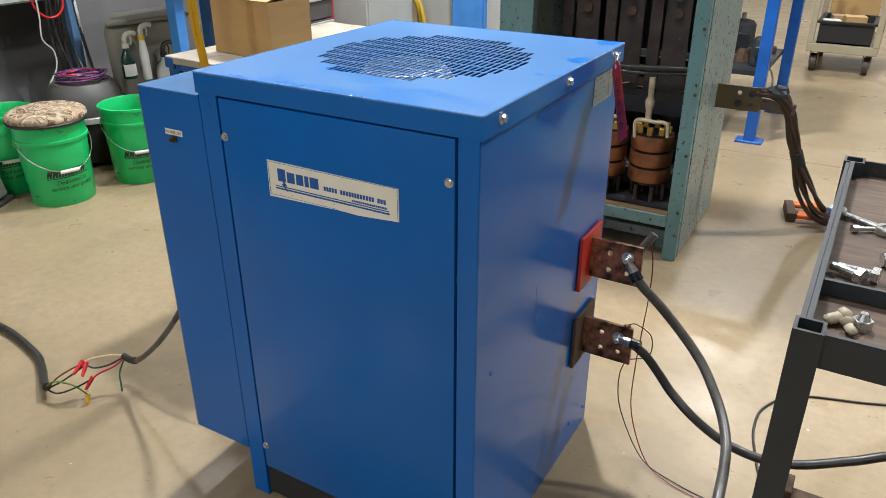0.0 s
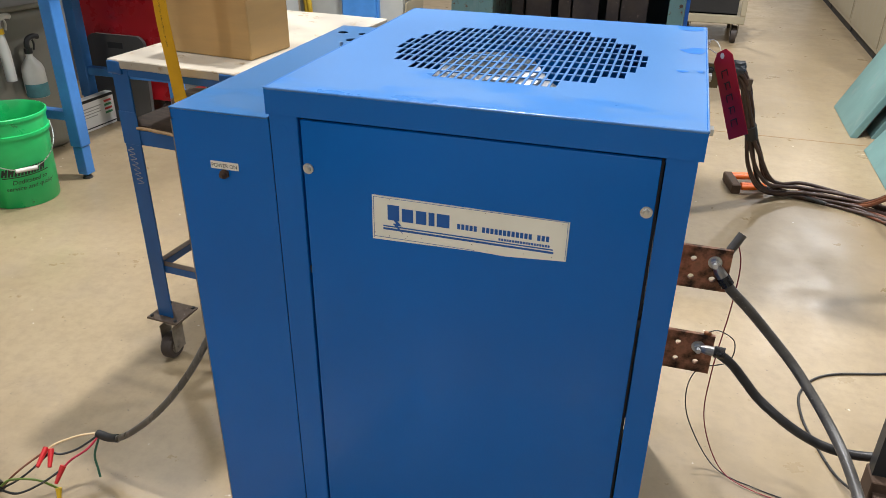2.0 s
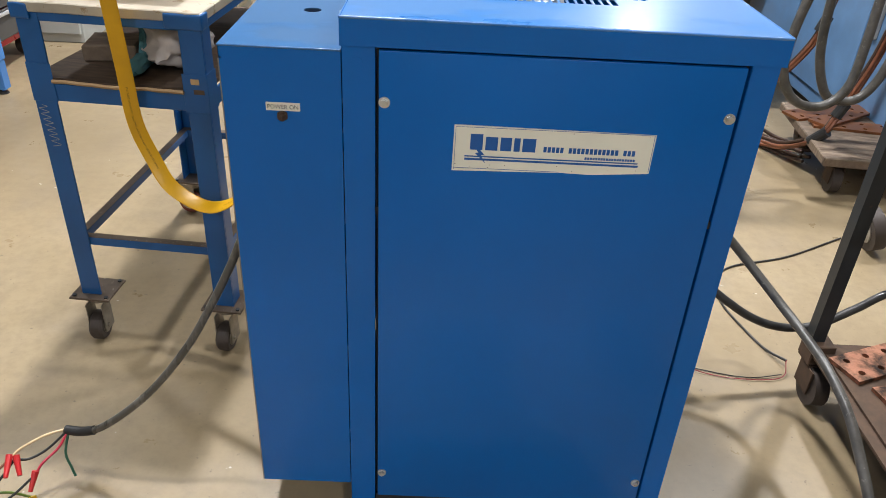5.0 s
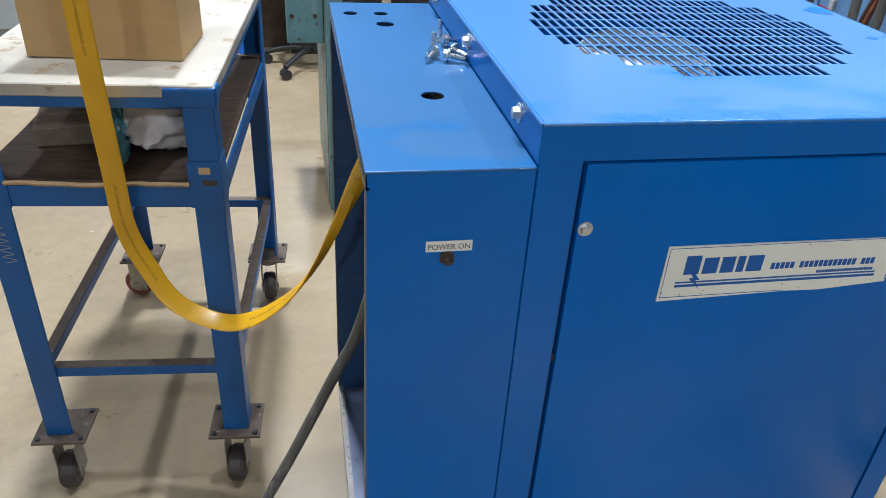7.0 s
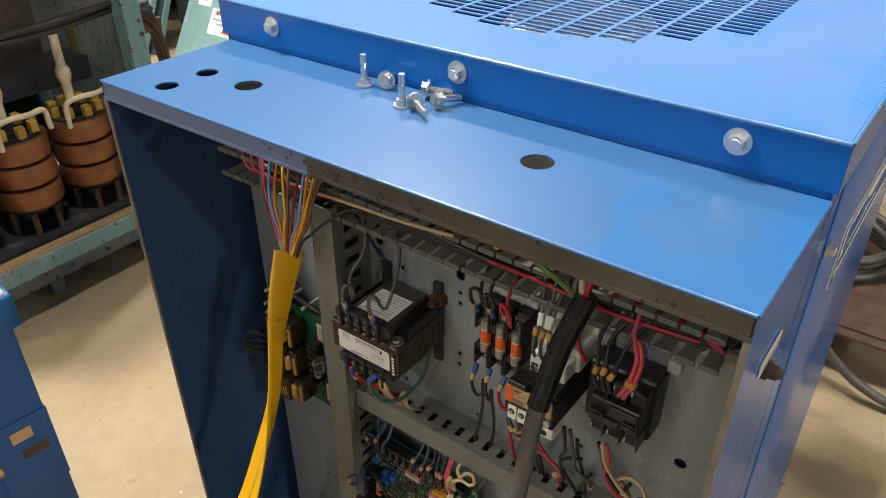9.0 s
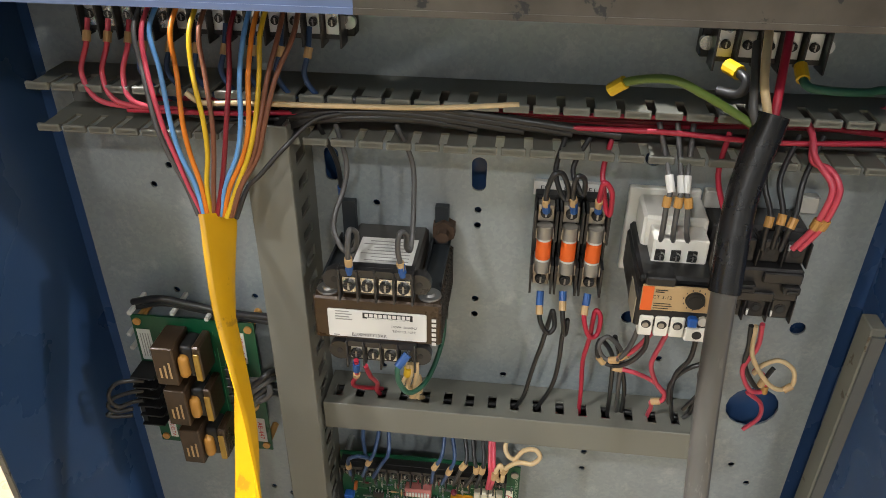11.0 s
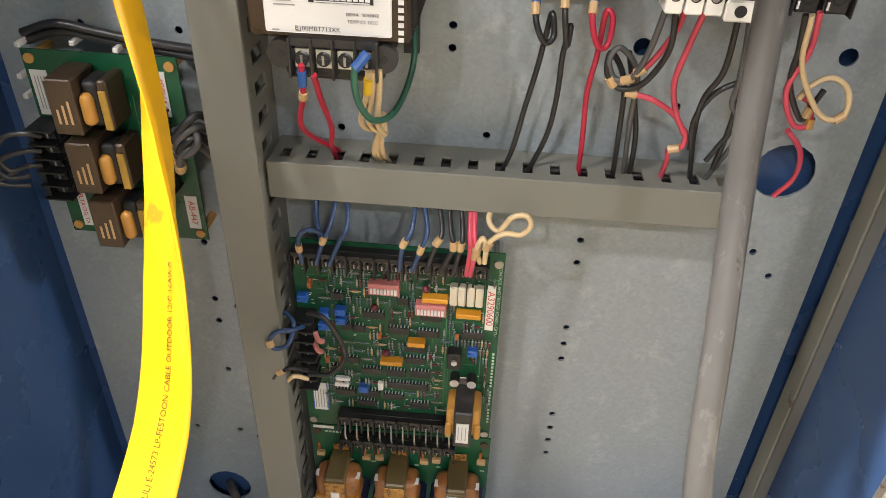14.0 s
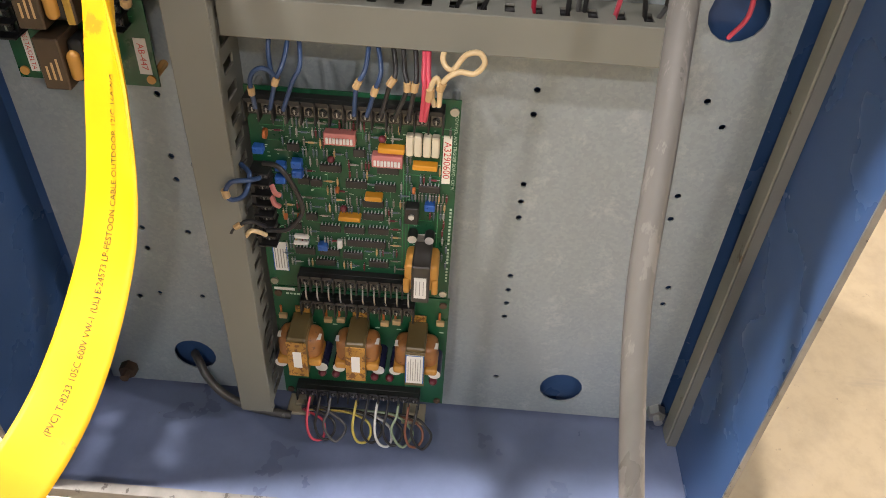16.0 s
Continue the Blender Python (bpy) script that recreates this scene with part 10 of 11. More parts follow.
wire("black", 0.0018, [(-0.042, 0.234, 0.779), (-0.05, 0.236, 0.796), (-0.055, 0.235, 0.809), (-0.052, 0.23, 0.806), (-0.048, 0.229, 0.794), (-0.046, 0.233, 0.797), (-0.04, 0.237, 0.809), (-0.035, 0.228, 0.828)], "black control wire on the fuse blocks", (('blue_lug', 0.03), ('tan', 0.07)))
wire("red", 0.0018, [(-0.042, 0.218, 0.78), (-0.05, 0.219, 0.794), (-0.055, 0.218, 0.806), (-0.052, 0.212, 0.798), (-0.048, 0.211, 0.78), (-0.046, 0.214, 0.784), (-0.045, 0.217, 0.799), (-0.04, 0.218, 0.809), (-0.035, 0.214, 0.83)], "red control wire on the fuse blocks", (('blue_lug', 0.03), ('tan', 0.07)))
wire("black", 0.0018, [(-0.042, 0.251, 0.708), (-0.05, 0.25, 0.693), (-0.05, 0.244, 0.681), (-0.046, 0.239, 0.684), (-0.043, 0.241, 0.696), (-0.04, 0.243, 0.683), (-0.035, 0.246, 0.659), (-0.03, 0.251, 0.63), (-0.03, 0.256, 0.602), (-0.02, 0.262, 0.578)], "black control wire on the fuse blocks", (('blue_lug', 0.03), ('tan', 0.07)))
wire("black", 0.0018, [(-0.042, 0.235, 0.709), (-0.05, 0.234, 0.695), (-0.048, 0.231, 0.679), (-0.045, 0.23, 0.69), (-0.04, 0.232, 0.671), (-0.035, 0.232, 0.643), (-0.03, 0.235, 0.613), (-0.02, 0.245, 0.578)], "black control wire on the fuse blocks", (('blue_lug', 0.03), ('tan', 0.07)))
wire("red", 0.0018, [(-0.042, 0.218, 0.708), (-0.05, 0.219, 0.696), (-0.05, 0.214, 0.681), (-0.047, 0.208, 0.681), (-0.045, 0.207, 0.695), (-0.043, 0.211, 0.698), (-0.04, 0.212, 0.672), (-0.035, 0.214, 0.646), (-0.03, 0.212, 0.614), (-0.02, 0.21, 0.578)], "red control wire on the fuse blocks", (('blue_lug', 0.03), ('tan', 0.07)))
wire("grey", 0.0018, [(-0.075, 0.185, 0.713), (-0.065, 0.187, 0.687), (-0.055, 0.192, 0.666), (-0.05, 0.201, 0.662), (-0.05, 0.206, 0.673), (-0.048, 0.2, 0.68), (-0.045, 0.188, 0.664), (-0.035, 0.185, 0.629), (-0.02, 0.18, 0.578)], "grey wire from the overload relay to the duct", (('tan', 0.3),))
wire("black", 0.0018, [(-0.075, 0.18, 0.713), (-0.065, 0.177, 0.686), (-0.055, 0.185, 0.663), (-0.05, 0.197, 0.656), (-0.05, 0.206, 0.665), (-0.048, 0.205, 0.677), (-0.04, 0.194, 0.657), (-0.032, 0.19, 0.622), (-0.02, 0.187, 0.578)], "black wire from the overload relay to the duct", (('tan', 0.45),))
wire("black", 0.0018, [(-0.04, 0.194, 0.675), (-0.036, 0.187, 0.651), (-0.03, 0.179, 0.617), (-0.02, 0.176, 0.578)], "black wire from the overload relay to the duct")
wire("pink", 0.0018, [(-0.075, 0.175, 0.712), (-0.065, 0.176, 0.696), (-0.058, 0.184, 0.676), (-0.055, 0.192, 0.667)], "red wire from the overload relay to the duct", (('tan', 0.9),))
wire("pink", 0.0018, [(-0.075, 0.165, 0.713), (-0.065, 0.167, 0.689), (-0.055, 0.168, 0.663), (-0.045, 0.159, 0.637), (-0.04, 0.151, 0.625), (-0.038, 0.151, 0.615), (-0.036, 0.158, 0.611), (-0.03, 0.156, 0.6), (-0.02, 0.156, 0.578)], "red wire from the overload relay to the duct", (('tan', 0.7),))
wire("pink", 0.0018, [(-0.05, 0.193, 0.654), (-0.05, 0.176, 0.65), (-0.045, 0.16, 0.638), (-0.04, 0.152, 0.625)], "red wire from the overload relay to the duct", (('tan', 0.05),))
wire("grey", 0.0018, [(-0.055, 0.178, 0.763), (-0.062, 0.179, 0.778), (-0.06, 0.179, 0.798), (-0.055, 0.178, 0.808), (-0.035, 0.187, 0.84)], "wire dropping to the contactor poles", (("orange", 0.50), ("white", 0.78)))
wire("grey", 0.0018, [(-0.055, 0.169, 0.763), (-0.062, 0.172, 0.778), (-0.06, 0.172, 0.798), (-0.055, 0.171, 0.808), (-0.035, 0.176, 0.84)], "wire dropping to the contactor poles", (("orange", 0.50), ("white", 0.78)))
wire("grey", 0.0018, [(-0.055, 0.159, 0.764), (-0.062, 0.164, 0.778), (-0.06, 0.166, 0.798), (-0.055, 0.168, 0.808), (-0.035, 0.166, 0.84)], "wire dropping to the contactor poles", (("orange", 0.50), ("white", 0.78)))
wire("red", 0.0018, [(-0.05, 0.135, 0.779), (-0.05, 0.143, 0.794), (-0.045, 0.148, 0.813), (-0.04, 0.145, 0.838)], "red wire behind the supply cable")
wire("black", 0.0018, [(-0.062, 0.116, 0.77), (-0.068, 0.119, 0.786), (-0.065, 0.118, 0.797), (-0.055, 0.123, 0.815), (-0.04, 0.118, 0.838)], "black control wire to the black relay block", (('orange', 0.42),))
wire("black", 0.0018, [(-0.062, 0.11, 0.771), (-0.068, 0.112, 0.788), (-0.065, 0.111, 0.799), (-0.055, 0.114, 0.816), (-0.04, 0.104, 0.838)], "black control wire to the black relay block", (('orange', 0.42),))
wire("black", 0.0018, [(-0.062, 0.105, 0.77), (-0.068, 0.106, 0.786), (-0.065, 0.103, 0.797), (-0.055, 0.1, 0.816), (-0.04, 0.09, 0.838)], "black control wire to the black relay block", (('orange', 0.42),))
for off in (0.0, 0.0042):
    wire("pink", 0.0020, [(-0.062, 0.098 - off, 0.771), (-0.066, 0.091 - off, 0.789), (-0.067, 0.087 - off, 0.810), (-0.064, 0.088 - off, 0.819), (-0.058, 0.093 - off, 0.825), (-0.052, 0.097, 0.831 - off), (-0.045, 0.098, 0.839), (-0.035, 0.100, 0.845)], "red control wire to the black relay block", (("orange", 0.18),))
wire("black", 0.0018, [(-0.06, 0.143, 0.706), (-0.055, 0.142, 0.673), (-0.05, 0.148, 0.653), (-0.04, 0.146, 0.626), (-0.02, 0.135, 0.578)], "black wire tangled below the relay")
wire("grey", 0.0018, [(-0.06, 0.137, 0.706), (-0.055, 0.132, 0.67), (-0.05, 0.131, 0.65), (-0.045, 0.119, 0.636), (-0.035, 0.12, 0.615), (-0.02, 0.129, 0.578)], "black wire tangled below the relay", (('tan', 0.75),))
wire("black", 0.0018, [(-0.04, 0.146, 0.615), (-0.045, 0.149, 0.638), (-0.05, 0.142, 0.657), (-0.05, 0.126, 0.667)], "black wire tangled below the relay")
wire("black", 0.0018, [(-0.035, 0.133, 0.605), (-0.04, 0.125, 0.627), (-0.045, 0.117, 0.648)], "black wire tangled below the relay")
wire("black", 0.0018, [(-0.06, 0.109, 0.708), (-0.055, 0.105, 0.687), (-0.05, 0.102, 0.665), (-0.045, 0.088, 0.642), (-0.045, 0.084, 0.65), (-0.045, 0.08, 0.661)], "black wire tangled below the relay", (('tan', 0.75),))
wire("black", 0.0018, [(-0.03, 0.126, 0.597), (-0.042, 0.126, 0.637), (-0.05, 0.131, 0.671), (-0.055, 0.131, 0.693)], "black wire tangled below the relay")
wire("pink", 0.0018, [(-0.06, 0.102, 0.71), (-0.055, 0.099, 0.687), (-0.05, 0.103, 0.662), (-0.045, 0.092, 0.639), (-0.042, 0.081, 0.637), (-0.042, 0.084, 0.651), (-0.042, 0.092, 0.655)], "red wire curling below the relay", (('orange', 0.7),))
wire("pink", 0.0018, [(-0.04, 0.091, 0.632), (-0.03, 0.075, 0.613), (-0.02, 0.069, 0.589), (-0.015, 0.076, 0.571)], "red wire passing the large panel hole")
wire("tan", 0.0018, [(-0.06, 0.106, 0.708), (-0.055, 0.101, 0.679), (-0.05, 0.085, 0.653), (-0.048, 0.073, 0.644), (-0.046, 0.064, 0.648), (-0.046, 0.067, 0.662), (-0.046, 0.078, 0.669), (-0.046, 0.088, 0.664), (-0.046, 0.093, 0.655)], "cream wire curling below the relay", (('tan', 0.45),))
wire("olive", 0.0026, [(-0.06, 0.221, 0.869), (-0.065, 0.211, 0.876), (-0.07, 0.19, 0.879), (-0.07, 0.171, 0.871), (-0.068, 0.153, 0.861), (-0.07, 0.139, 0.853)], "green and yellow earth core with a yellow lug", (('yellow_lug', 0.06),))
wire("grey", 0.0026, [(-0.03, 0.138, 0.89), (-0.06, 0.143, 0.875), (-0.07, 0.143, 0.862), (-0.073, 0.136, 0.848)], "grey core of the supply cable")
wire("tan", 0.0026, [(-0.03, 0.133, 0.899), (-0.062, 0.139, 0.879), (-0.072, 0.136, 0.863), (-0.074, 0.133, 0.848)], "cream core of the supply cable")
wire("red", 0.0026, [(-0.03, 0.121, 0.897), (-0.062, 0.13, 0.879), (-0.072, 0.132, 0.863), (-0.074, 0.131, 0.848)], "red core of the supply cable")
wire("green", 0.0026, [(-0.035, 0.113, 0.881), (-0.05, 0.112, 0.873), (-0.05, 0.101, 0.87), (-0.045, 0.077, 0.868), (-0.04, 0.063, 0.868), (-0.03, 0.03, 0.86)], "green earth wire running to the box front", (('yellow_lug', 0.1),))
wire("black", 0.003, [(-0.03, 0.152, 0.876), (-0.045, 0.144, 0.873), (-0.045, 0.146, 0.864), (-0.035, 0.156, 0.862)], "black wire under the upper terminal strip", (('yellow_lug', 0.1),))
wire("red", 0.0018, [(-0.018, 0.53, 0.832), (-0.0141, 0.4614, 0.8337), (-0.0159, 0.3929, 0.8303), (-0.0208, 0.3243, 0.832), (-0.0215, 0.2557, 0.8337), (-0.0171, 0.1871, 0.8302), (-0.014, 0.1186, 0.8321), (-0.0167, 0.05, 0.8337)], "red wire lying in the open top duct")
wire("maroon", 0.0018, [(-0.0206, 0.53, 0.8377), (-0.021, 0.4614, 0.8361), (-0.0258, 0.3929, 0.8342), (-0.0279, 0.3243, 0.8377), (-0.0243, 0.2557, 0.836), (-0.0202, 0.1871, 0.8342), (-0.0217, 0.1186, 0.8377), (-0.0265, 0.05, 0.836)], "maroon wire lying in the open top duct")
wire("red", 0.0018, [(-0.0264, 0.53, 0.8418), (-0.0306, 0.4614, 0.8384), (-0.034, 0.3929, 0.8398), (-0.0315, 0.3243, 0.8418), (-0.0268, 0.2557, 0.8383), (-0.0268, 0.1871, 0.8399), (-0.0315, 0.1186, 0.8418), (-0.034, 0.05, 0.8383)], "red wire lying in the open top duct")
wire("black", 0.0018, [(-0.0354, 0.53, 0.8323), (-0.0397, 0.4614, 0.8301), (-0.0385, 0.3929, 0.8336), (-0.0337, 0.3243, 0.8322), (-0.0322, 0.2557, 0.8302), (-0.0363, 0.1871, 0.8336), (-0.0399, 0.1186, 0.8322), (-0.0378, 0.05, 0.8302)], "black wire lying in the open top duct")
wire("red", 0.0018, [(-0.045, 0.53, 0.8345), (-0.0453, 0.4614, 0.8356), (-0.0408, 0.3929, 0.8379), (-0.038, 0.3243, 0.8345), (-0.0411, 0.2557, 0.8357), (-0.0455, 0.1871, 0.8379), (-0.0448, 0.1186, 0.8344), (-0.04, 0.05, 0.8357)], "red wire lying in the open top duct")
wire("black", 0.003, [(-0.03, 0.44, 0.80), (-0.04, 0.425, 0.826), (-0.045, 0.39, 0.836), (-0.045, 0.34, 0.838), (-0.04, 0.3, 0.832)], "black wire bending out of the upright duct")
wire("black", 0.003, [(-0.03, 0.44, 0.80), (-0.04, 0.425, 0.83), (-0.045, 0.39, 0.84), (-0.045, 0.34, 0.841), (-0.04, 0.27, 0.832)], "black wire bending out of the upright duct")
wire("black", 0.003, [(-0.03, 0.44, 0.80), (-0.04, 0.425, 0.834), (-0.045, 0.39, 0.844), (-0.045, 0.34, 0.844), (-0.04, 0.24, 0.832)], "black wire bending out of the upright duct")
wire("black", 0.003, [(-0.03, 0.44, 0.80), (-0.04, 0.425, 0.838), (-0.045, 0.39, 0.848), (-0.045, 0.34, 0.847), (-0.04, 0.21, 0.832)], "black wire bending out of the upright duct")
wire("tan", 0.0018, [(-0.055, 0.483, 0.852), (-0.055, 0.473, 0.846), (-0.055, 0.443, 0.847), (-0.052, 0.386, 0.847), (-0.05, 0.329, 0.848), (-0.048, 0.274, 0.852)], "cream wire lying in the open top duct")
wire("pink", 0.0018, [(-0.029, 0.553, 0.889), (-0.037, 0.553, 0.875), (-0.045, 0.556, 0.858), (-0.05, 0.545, 0.842), (-0.04, 0.52, 0.834)], "red wire looping under the terminal strip", (("tan", 0.2),))
wire("pink", 0.0018, [(-0.029, 0.539, 0.889), (-0.037, 0.539, 0.875), (-0.045, 0.542, 0.858), (-0.05, 0.533, 0.842), (-0.04, 0.506, 0.834)], "red wire looping under the terminal strip", (("tan", 0.2),))
wire("pink", 0.0018, [(-0.029, 0.525, 0.889), (-0.037, 0.525, 0.875), (-0.045, 0.528, 0.858), (-0.05, 0.521, 0.842), (-0.04, 0.492, 0.834)], "red wire looping under the terminal strip", (("tan", 0.2),))
wire("blue", 0.0018, [(-0.029, 0.515, 0.889), (-0.037, 0.515, 0.875), (-0.042, 0.517, 0.862), (-0.04, 0.51, 0.848), (-0.03, 0.5, 0.836)], "dark blue wire under the terminal strip", (("tan", 0.25),))
wire("blue", 0.0018, [(-0.029, 0.497, 0.889), (-0.037, 0.497, 0.875), (-0.042, 0.499, 0.862), (-0.04, 0.492, 0.848), (-0.03, 0.482, 0.836)], "dark blue wire under the terminal strip", (("tan", 0.25),))
wire("blue", 0.0018, [(-0.029, 0.479, 0.889), (-0.037, 0.479, 0.875), (-0.042, 0.481, 0.862), (-0.04, 0.474, 0.848), (-0.03, 0.464, 0.836)], "dark blue wire under the terminal strip", (("tan", 0.25),))
wire("blue", 0.0018, [(-0.029, 0.461, 0.889), (-0.037, 0.461, 0.875), (-0.042, 0.463, 0.862), (-0.04, 0.456, 0.848), (-0.03, 0.446, 0.836)], "dark blue wire under the terminal strip", (("tan", 0.25),))
wire("blue", 0.0018, [(-0.029, 0.443, 0.889), (-0.037, 0.443, 0.875), (-0.042, 0.445, 0.862), (-0.04, 0.438, 0.848), (-0.03, 0.428, 0.836)], "dark blue wire under the terminal strip", (("tan", 0.25),))
wire("blue", 0.0018, [(-0.029, 0.425, 0.889), (-0.037, 0.425, 0.875), (-0.042, 0.427, 0.862), (-0.04, 0.42, 0.848), (-0.03, 0.41, 0.836)], "dark blue wire under the terminal strip", (("tan", 0.25),))
wire("blue", 0.0018, [(-0.029, 0.407, 0.889), (-0.037, 0.407, 0.875), (-0.042, 0.409, 0.862), (-0.04, 0.402, 0.848), (-0.03, 0.392, 0.836)], "dark blue wire under the terminal strip", (("tan", 0.25),))
wire("blue", 0.0017, [(-0.046, 0.4000, 0.507), (-0.054, 0.3985, 0.534), (-0.060, 0.3890, 0.546), (-0.055, 0.3820, 0.540), (-0.046, 0.3850, 0.530), (-0.040, 0.388, 0.548), (-0.028, 0.388, 0.566)], "dark blue wire curling from the circuit board terminals to the duct", (("tan", 0.10),))
wire("blue", 0.0017, [(-0.046, 0.3895, 0.507), (-0.054, 0.3810, 0.534), (-0.050, 0.3755, 0.5465), (-0.028, 0.3735, 0.566)], "dark blue wire from the circuit board terminals to the duct", (("tan", 0.38),))
wire("blue", 0.0017, [(-0.046, 0.3800, 0.507), (-0.054, 0.3695, 0.534), (-0.050, 0.3640, 0.5465), (-0.028, 0.3690, 0.566)], "dark blue wire bowed from the terminals to the duct")
wire("blue", 0.0017, [(-0.046, 0.3290, 0.507), (-0.054, 0.3255, 0.534), (-0.050, 0.3195, 0.5465), (-0.028, 0.3185, 0.566)], "dark blue wire from the circuit board terminals to the duct", (("tan", 0.42),))
wire("blue", 0.0017, [(-0.046, 0.3200, 0.507), (-0.054, 0.3130, 0.532), (-0.050, 0.3090, 0.5465), (-0.028, 0.3160, 0.566)], "dark blue wire from the circuit board terminals to the duct", (("tan", 0.34),))
wire("black", 0.0018, [(-0.046, 0.3100, 0.507), (-0.054, 0.3030, 0.536), (-0.050, 0.2990, 0.5465), (-0.028, 0.3050, 0.566)], "black wire from the circuit board terminals to the duct", (("tan", 0.45),))
wire("black", 0.0018, [(-0.046, 0.3000, 0.507), (-0.054, 0.2910, 0.535), (-0.050, 0.2930, 0.5465), (-0.028, 0.2970, 0.566)], "black wire from the circuit board terminals to the duct", (("tan", 0.40),))
wire("black", 0.0018, [(-0.046, 0.2905, 0.507), (-0.054, 0.2860, 0.535), (-0.050, 0.2850, 0.5465), (-0.028, 0.2890, 0.566)], "black wire from the circuit board terminals to the duct", (("tan", 0.40),))
wire("pink", 0.0019, [(-0.046, 0.2810, 0.507), (-0.054, 0.2790, 0.536), (-0.050, 0.2800, 0.5465), (-0.028, 0.2810, 0.566)], "red wire from the circuit board terminals to the duct")
wire("pink", 0.0019, [(-0.046, 0.2785, 0.507), (-0.054, 0.2755, 0.534), (-0.050, 0.2770, 0.5465), (-0.028, 0.2790, 0.566)], "red wire from the circuit board terminals to the duct", (("tan", 0.30),))
wire("tan", 0.002, [(-0.05, 0.269, 0.522), (-0.055, 0.267, 0.542), (-0.055, 0.257, 0.551), (-0.055, 0.246, 0.551), (-0.055, 0.24, 0.559), (-0.053, 0.244, 0.565), (-0.052, 0.253, 0.562), (-0.052, 0.261, 0.551), (-0.045, 0.268, 0.555), (-0.03, 0.264, 0.566)], "cream wire curling beside the circuit board", (('tan', 0.1),))
wire("tan", 0.002, [(-0.05, 0.272, 0.522), (-0.055, 0.275, 0.536), (-0.055, 0.271, 0.546), (-0.055, 0.268, 0.537)], "cream wire curling beside the circuit board", (('tan', 0.3),))
wire("blue", 0.002, [(-0.045, 0.404, 0.445), (-0.055, 0.41, 0.449), (-0.06, 0.421, 0.45), (-0.06, 0.427, 0.44), (-0.06, 0.423, 0.433), (-0.058, 0.413, 0.438), (-0.05, 0.41, 0.451), (-0.04, 0.419, 0.453)], "dark blue wire looping from the side terminals", (('tan', 0.45),))
wire("black", 0.002, [(-0.045, 0.4, 0.459), (-0.05, 0.387, 0.46), (-0.05, 0.377, 0.443), (-0.045, 0.373, 0.416), (-0.045, 0.386, 0.396), (-0.045, 0.404, 0.393)], "black wire crossing the circuit board")
wire("tan", 0.002, [(-0.045, 0.405, 0.388), (-0.052, 0.414, 0.397), (-0.05, 0.423, 0.387), (-0.05, 0.43, 0.391)], "cream wire from the side terminals")
wire("black", 0.002, [(-0.045, 0.405, 0.397), (-0.055, 0.414, 0.409), (-0.055, 0.426, 0.402), (-0.055, 0.43, 0.396)], "black wire from the side terminals", (('tan', 0.6),))
# thin cores loop down from the driver board's lower terminals and back into the sheath
LOOPS = (("pink", 0.3845, 0.131), ("black", 0.3745, 0.133), ("grey", 0.364, 0.130), ("straw", 0.3375, 0.133), ("black", 0.3265, 0.134), ("white", 0.316, 0.129), ("black", 0.3055, 0.132), ("mint", 0.295, 0.130), ("brown", 0.2845, 0.133), ("black", 0.276, 0.129))
for n, (colour, y, low) in enumerate(LOOPS):
    k = (n * 7 % 5 - 2) * 0.0012
    wire(colour, 0.0014, [(-0.040, y, 0.174), (-0.050, y + 0.001, 0.166), (-0.058 + k, y + 0.003 + k, 0.152), (-0.062 + k, y - 0.002 + k, 0.138), (-0.060, y - 0.010 + k, low), (-0.054 + k, y - 0.016, low + 0.009), (-0.048, y - 0.012, low + 0.018), (-0.040, y + 0.006, 0.1535 + k), (-0.034, (y + 0.396) / 2, 0.148 + k), (-0.026, 0.398, 0.136 + k)], "thin " + {"pink": "red", "straw": "pale yellow", "mint": "pale green"}.get(colour, colour) + " core looping below the driver board", ())
for n, (colour, z) in enumerate((("pink", 0.577), ("maroon", 0.571), ("pink", 0.566), ("black", 0.580))):
    wire(colour, 0.0022, [(-0.030 + 0.004 * n, 0.118, z), (-0.026 + 0.003 * n, 0.20, z + 0.001), (-0.029 + 0.003 * n, 0.30, z - 0.001), (-0.025 + 0.003 * n, 0.412, z)], colour.replace("pink", "red") + " wire lying inside the level duct")
for n, (colour, y) in enumerate((("black", 0.428), ("maroon", 0.434), ("blue", 0.441), ("black", 0.444))):
    wire(colour, 0.0022, [(-0.030 - 0.003 * n, y, 0.19), (-0.034 - 0.002 * n, y + 0.001, 0.40), (-0.031 - 0.003 * n, y - 0.001, 0.60), (-0.034 - 0.002 * n, y, 0.80)], colour.replace("maroon", "dark red") + " wire running inside the upright duct")
wire("cable_grey", 0.0045, [(0.004, 0.516, 0.174), (-0.01, 0.506, 0.178), (-0.02, 0.496, 0.166), (-0.028, 0.477, 0.149), (-0.03, 0.448, 0.134), (-0.03, 0.41, 0.127)], "grey sheathed cable through the panel hole to the driver board")
wire("black", 0.003, [(-0.02, 0.578, 0.657), (-0.025, 0.551, 0.666), (-0.025, 0.524, 0.662), (-0.025, 0.49, 0.657), (-0.02, 0.461, 0.652)], "black wires tied above the small circuit board")
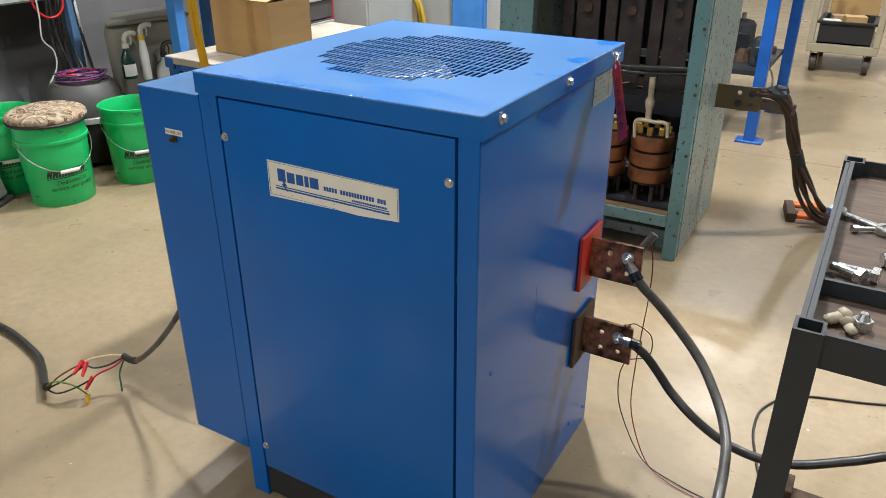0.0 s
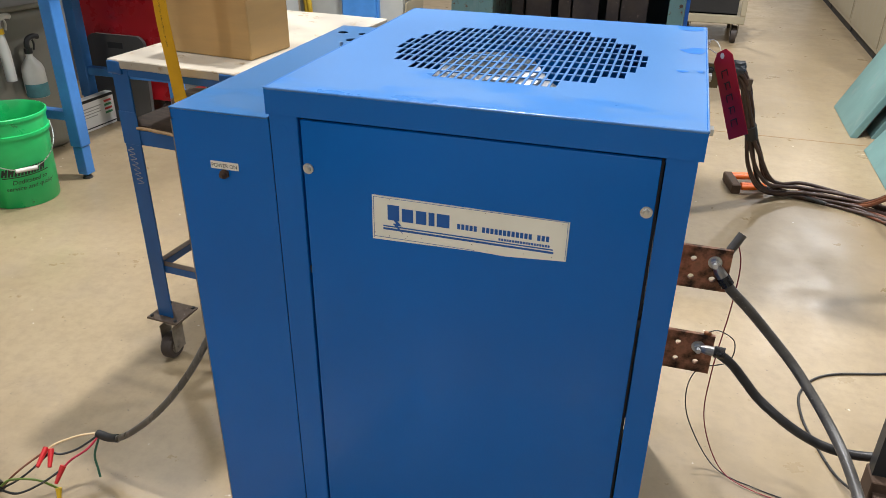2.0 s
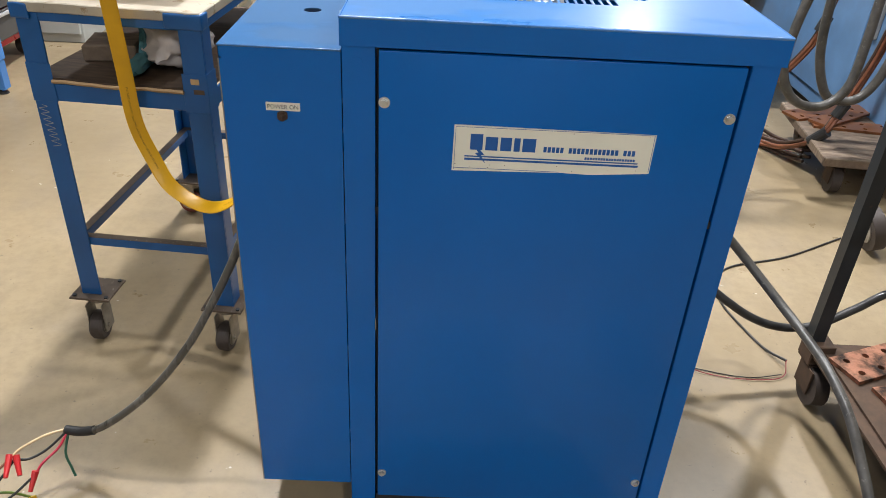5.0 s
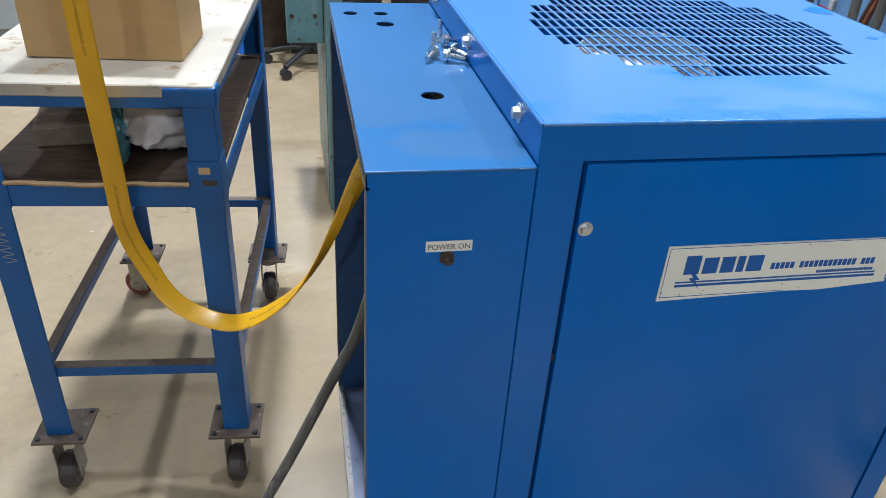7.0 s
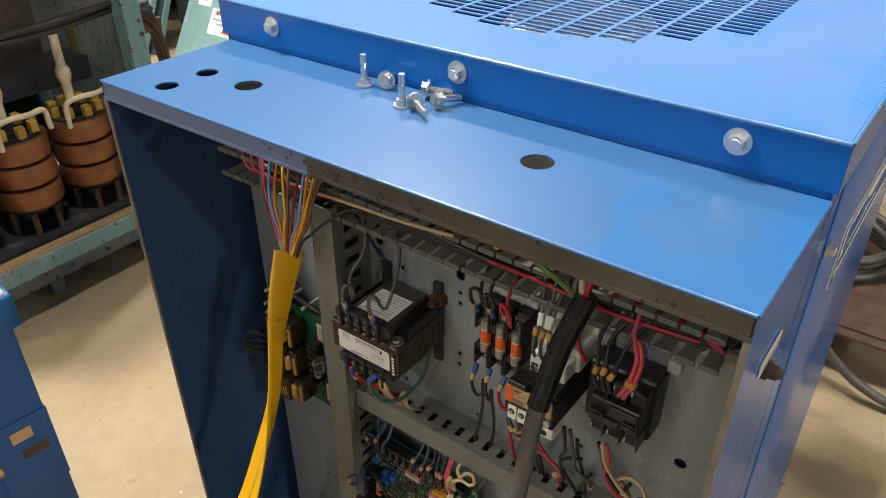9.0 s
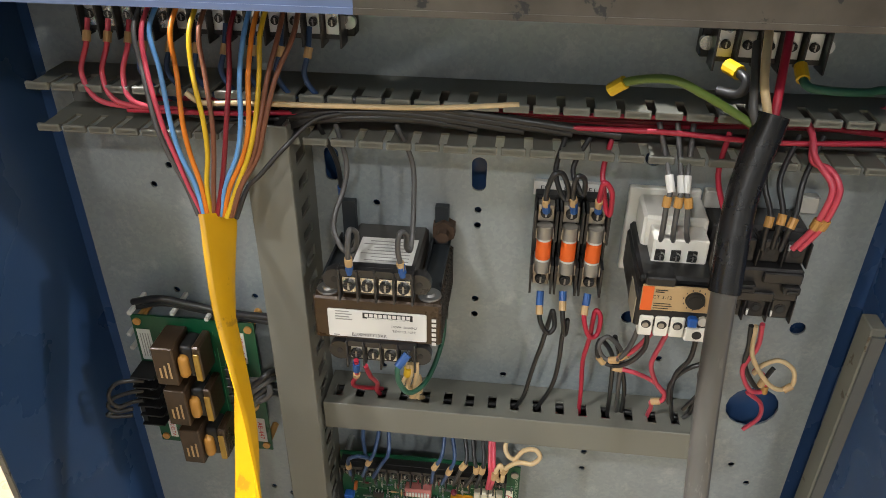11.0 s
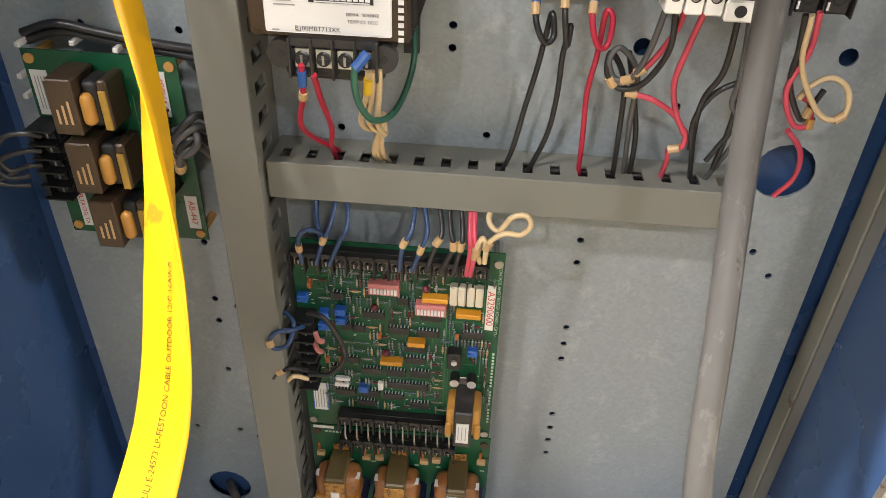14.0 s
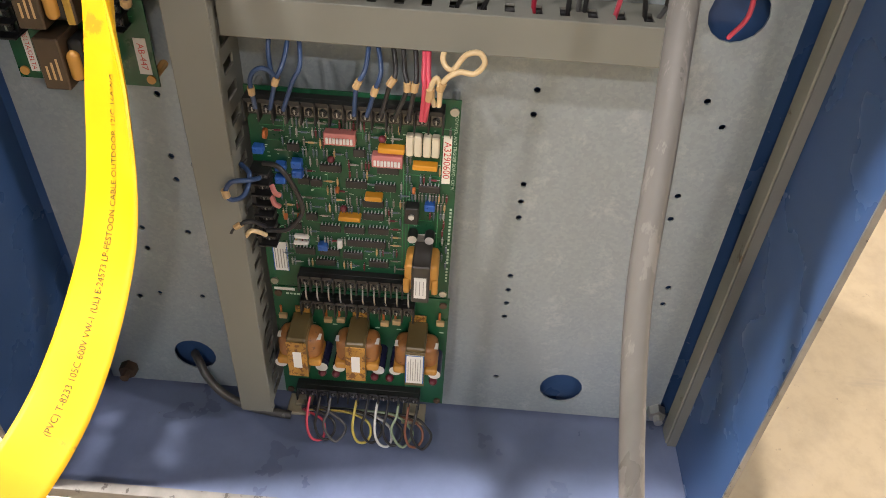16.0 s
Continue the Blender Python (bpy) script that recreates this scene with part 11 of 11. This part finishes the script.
wire("black", 0.003, [(-0.018, 0.578, 0.651), (-0.022, 0.55, 0.66), (-0.02, 0.524, 0.655), (-0.02, 0.489, 0.65), (-0.018, 0.464, 0.646)], "black wires tied above the small circuit board")
wire("black", 0.0026, [(-0.045, 0.483, 0.592), (-0.055, 0.467, 0.613), (-0.05, 0.457, 0.621), (-0.035, 0.455, 0.61)], "grey wire looping from the small circuit board to the duct", (('tan', 0.1),))
wire("grey", 0.0026, [(-0.045, 0.481, 0.587), (-0.055, 0.468, 0.607), (-0.05, 0.458, 0.613), (-0.035, 0.457, 0.602)], "grey wire looping from the small circuit board to the duct", (('tan', 0.1),))
wire("black", 0.0026, [(-0.045, 0.48, 0.581), (-0.055, 0.469, 0.6), (-0.05, 0.459, 0.606), (-0.035, 0.458, 0.593)], "grey wire looping from the small circuit board to the duct", (('tan', 0.1),))
wire("grey", 0.0026, [(-0.045, 0.478, 0.575), (-0.055, 0.47, 0.594), (-0.05, 0.46, 0.598), (-0.035, 0.459, 0.584)], "grey wire looping from the small circuit board to the duct", (('tan', 0.1),))
wire("grey", 0.0026, [(-0.045, 0.485, 0.594), (-0.055, 0.468, 0.594), (-0.055, 0.458, 0.603), (-0.05, 0.462, 0.61), (-0.045, 0.477, 0.606)], "grey wire looping from the small circuit board to the duct")
wire("black", 0.0019, [(-0.045, 0.57, 0.595), (-0.05, 0.577, 0.599), (-0.055, 0.589, 0.598), (-0.058, 0.596, 0.587), (-0.055, 0.593, 0.573), (-0.05, 0.581, 0.575)], "black wire looping from the small board's terminals")
wire("black", 0.0019, [(-0.045, 0.573, 0.584), (-0.05, 0.58, 0.586), (-0.055, 0.593, 0.583), (-0.058, 0.599, 0.576), (-0.055, 0.595, 0.567), (-0.05, 0.583, 0.567)], "black wire looping from the small board's terminals")
wire("black", 0.0019, [(-0.045, 0.576, 0.573), (-0.05, 0.583, 0.574), (-0.055, 0.597, 0.568), (-0.058, 0.602, 0.565), (-0.055, 0.597, 0.561), (-0.05, 0.585, 0.559)], "black wire looping from the small board's terminals")
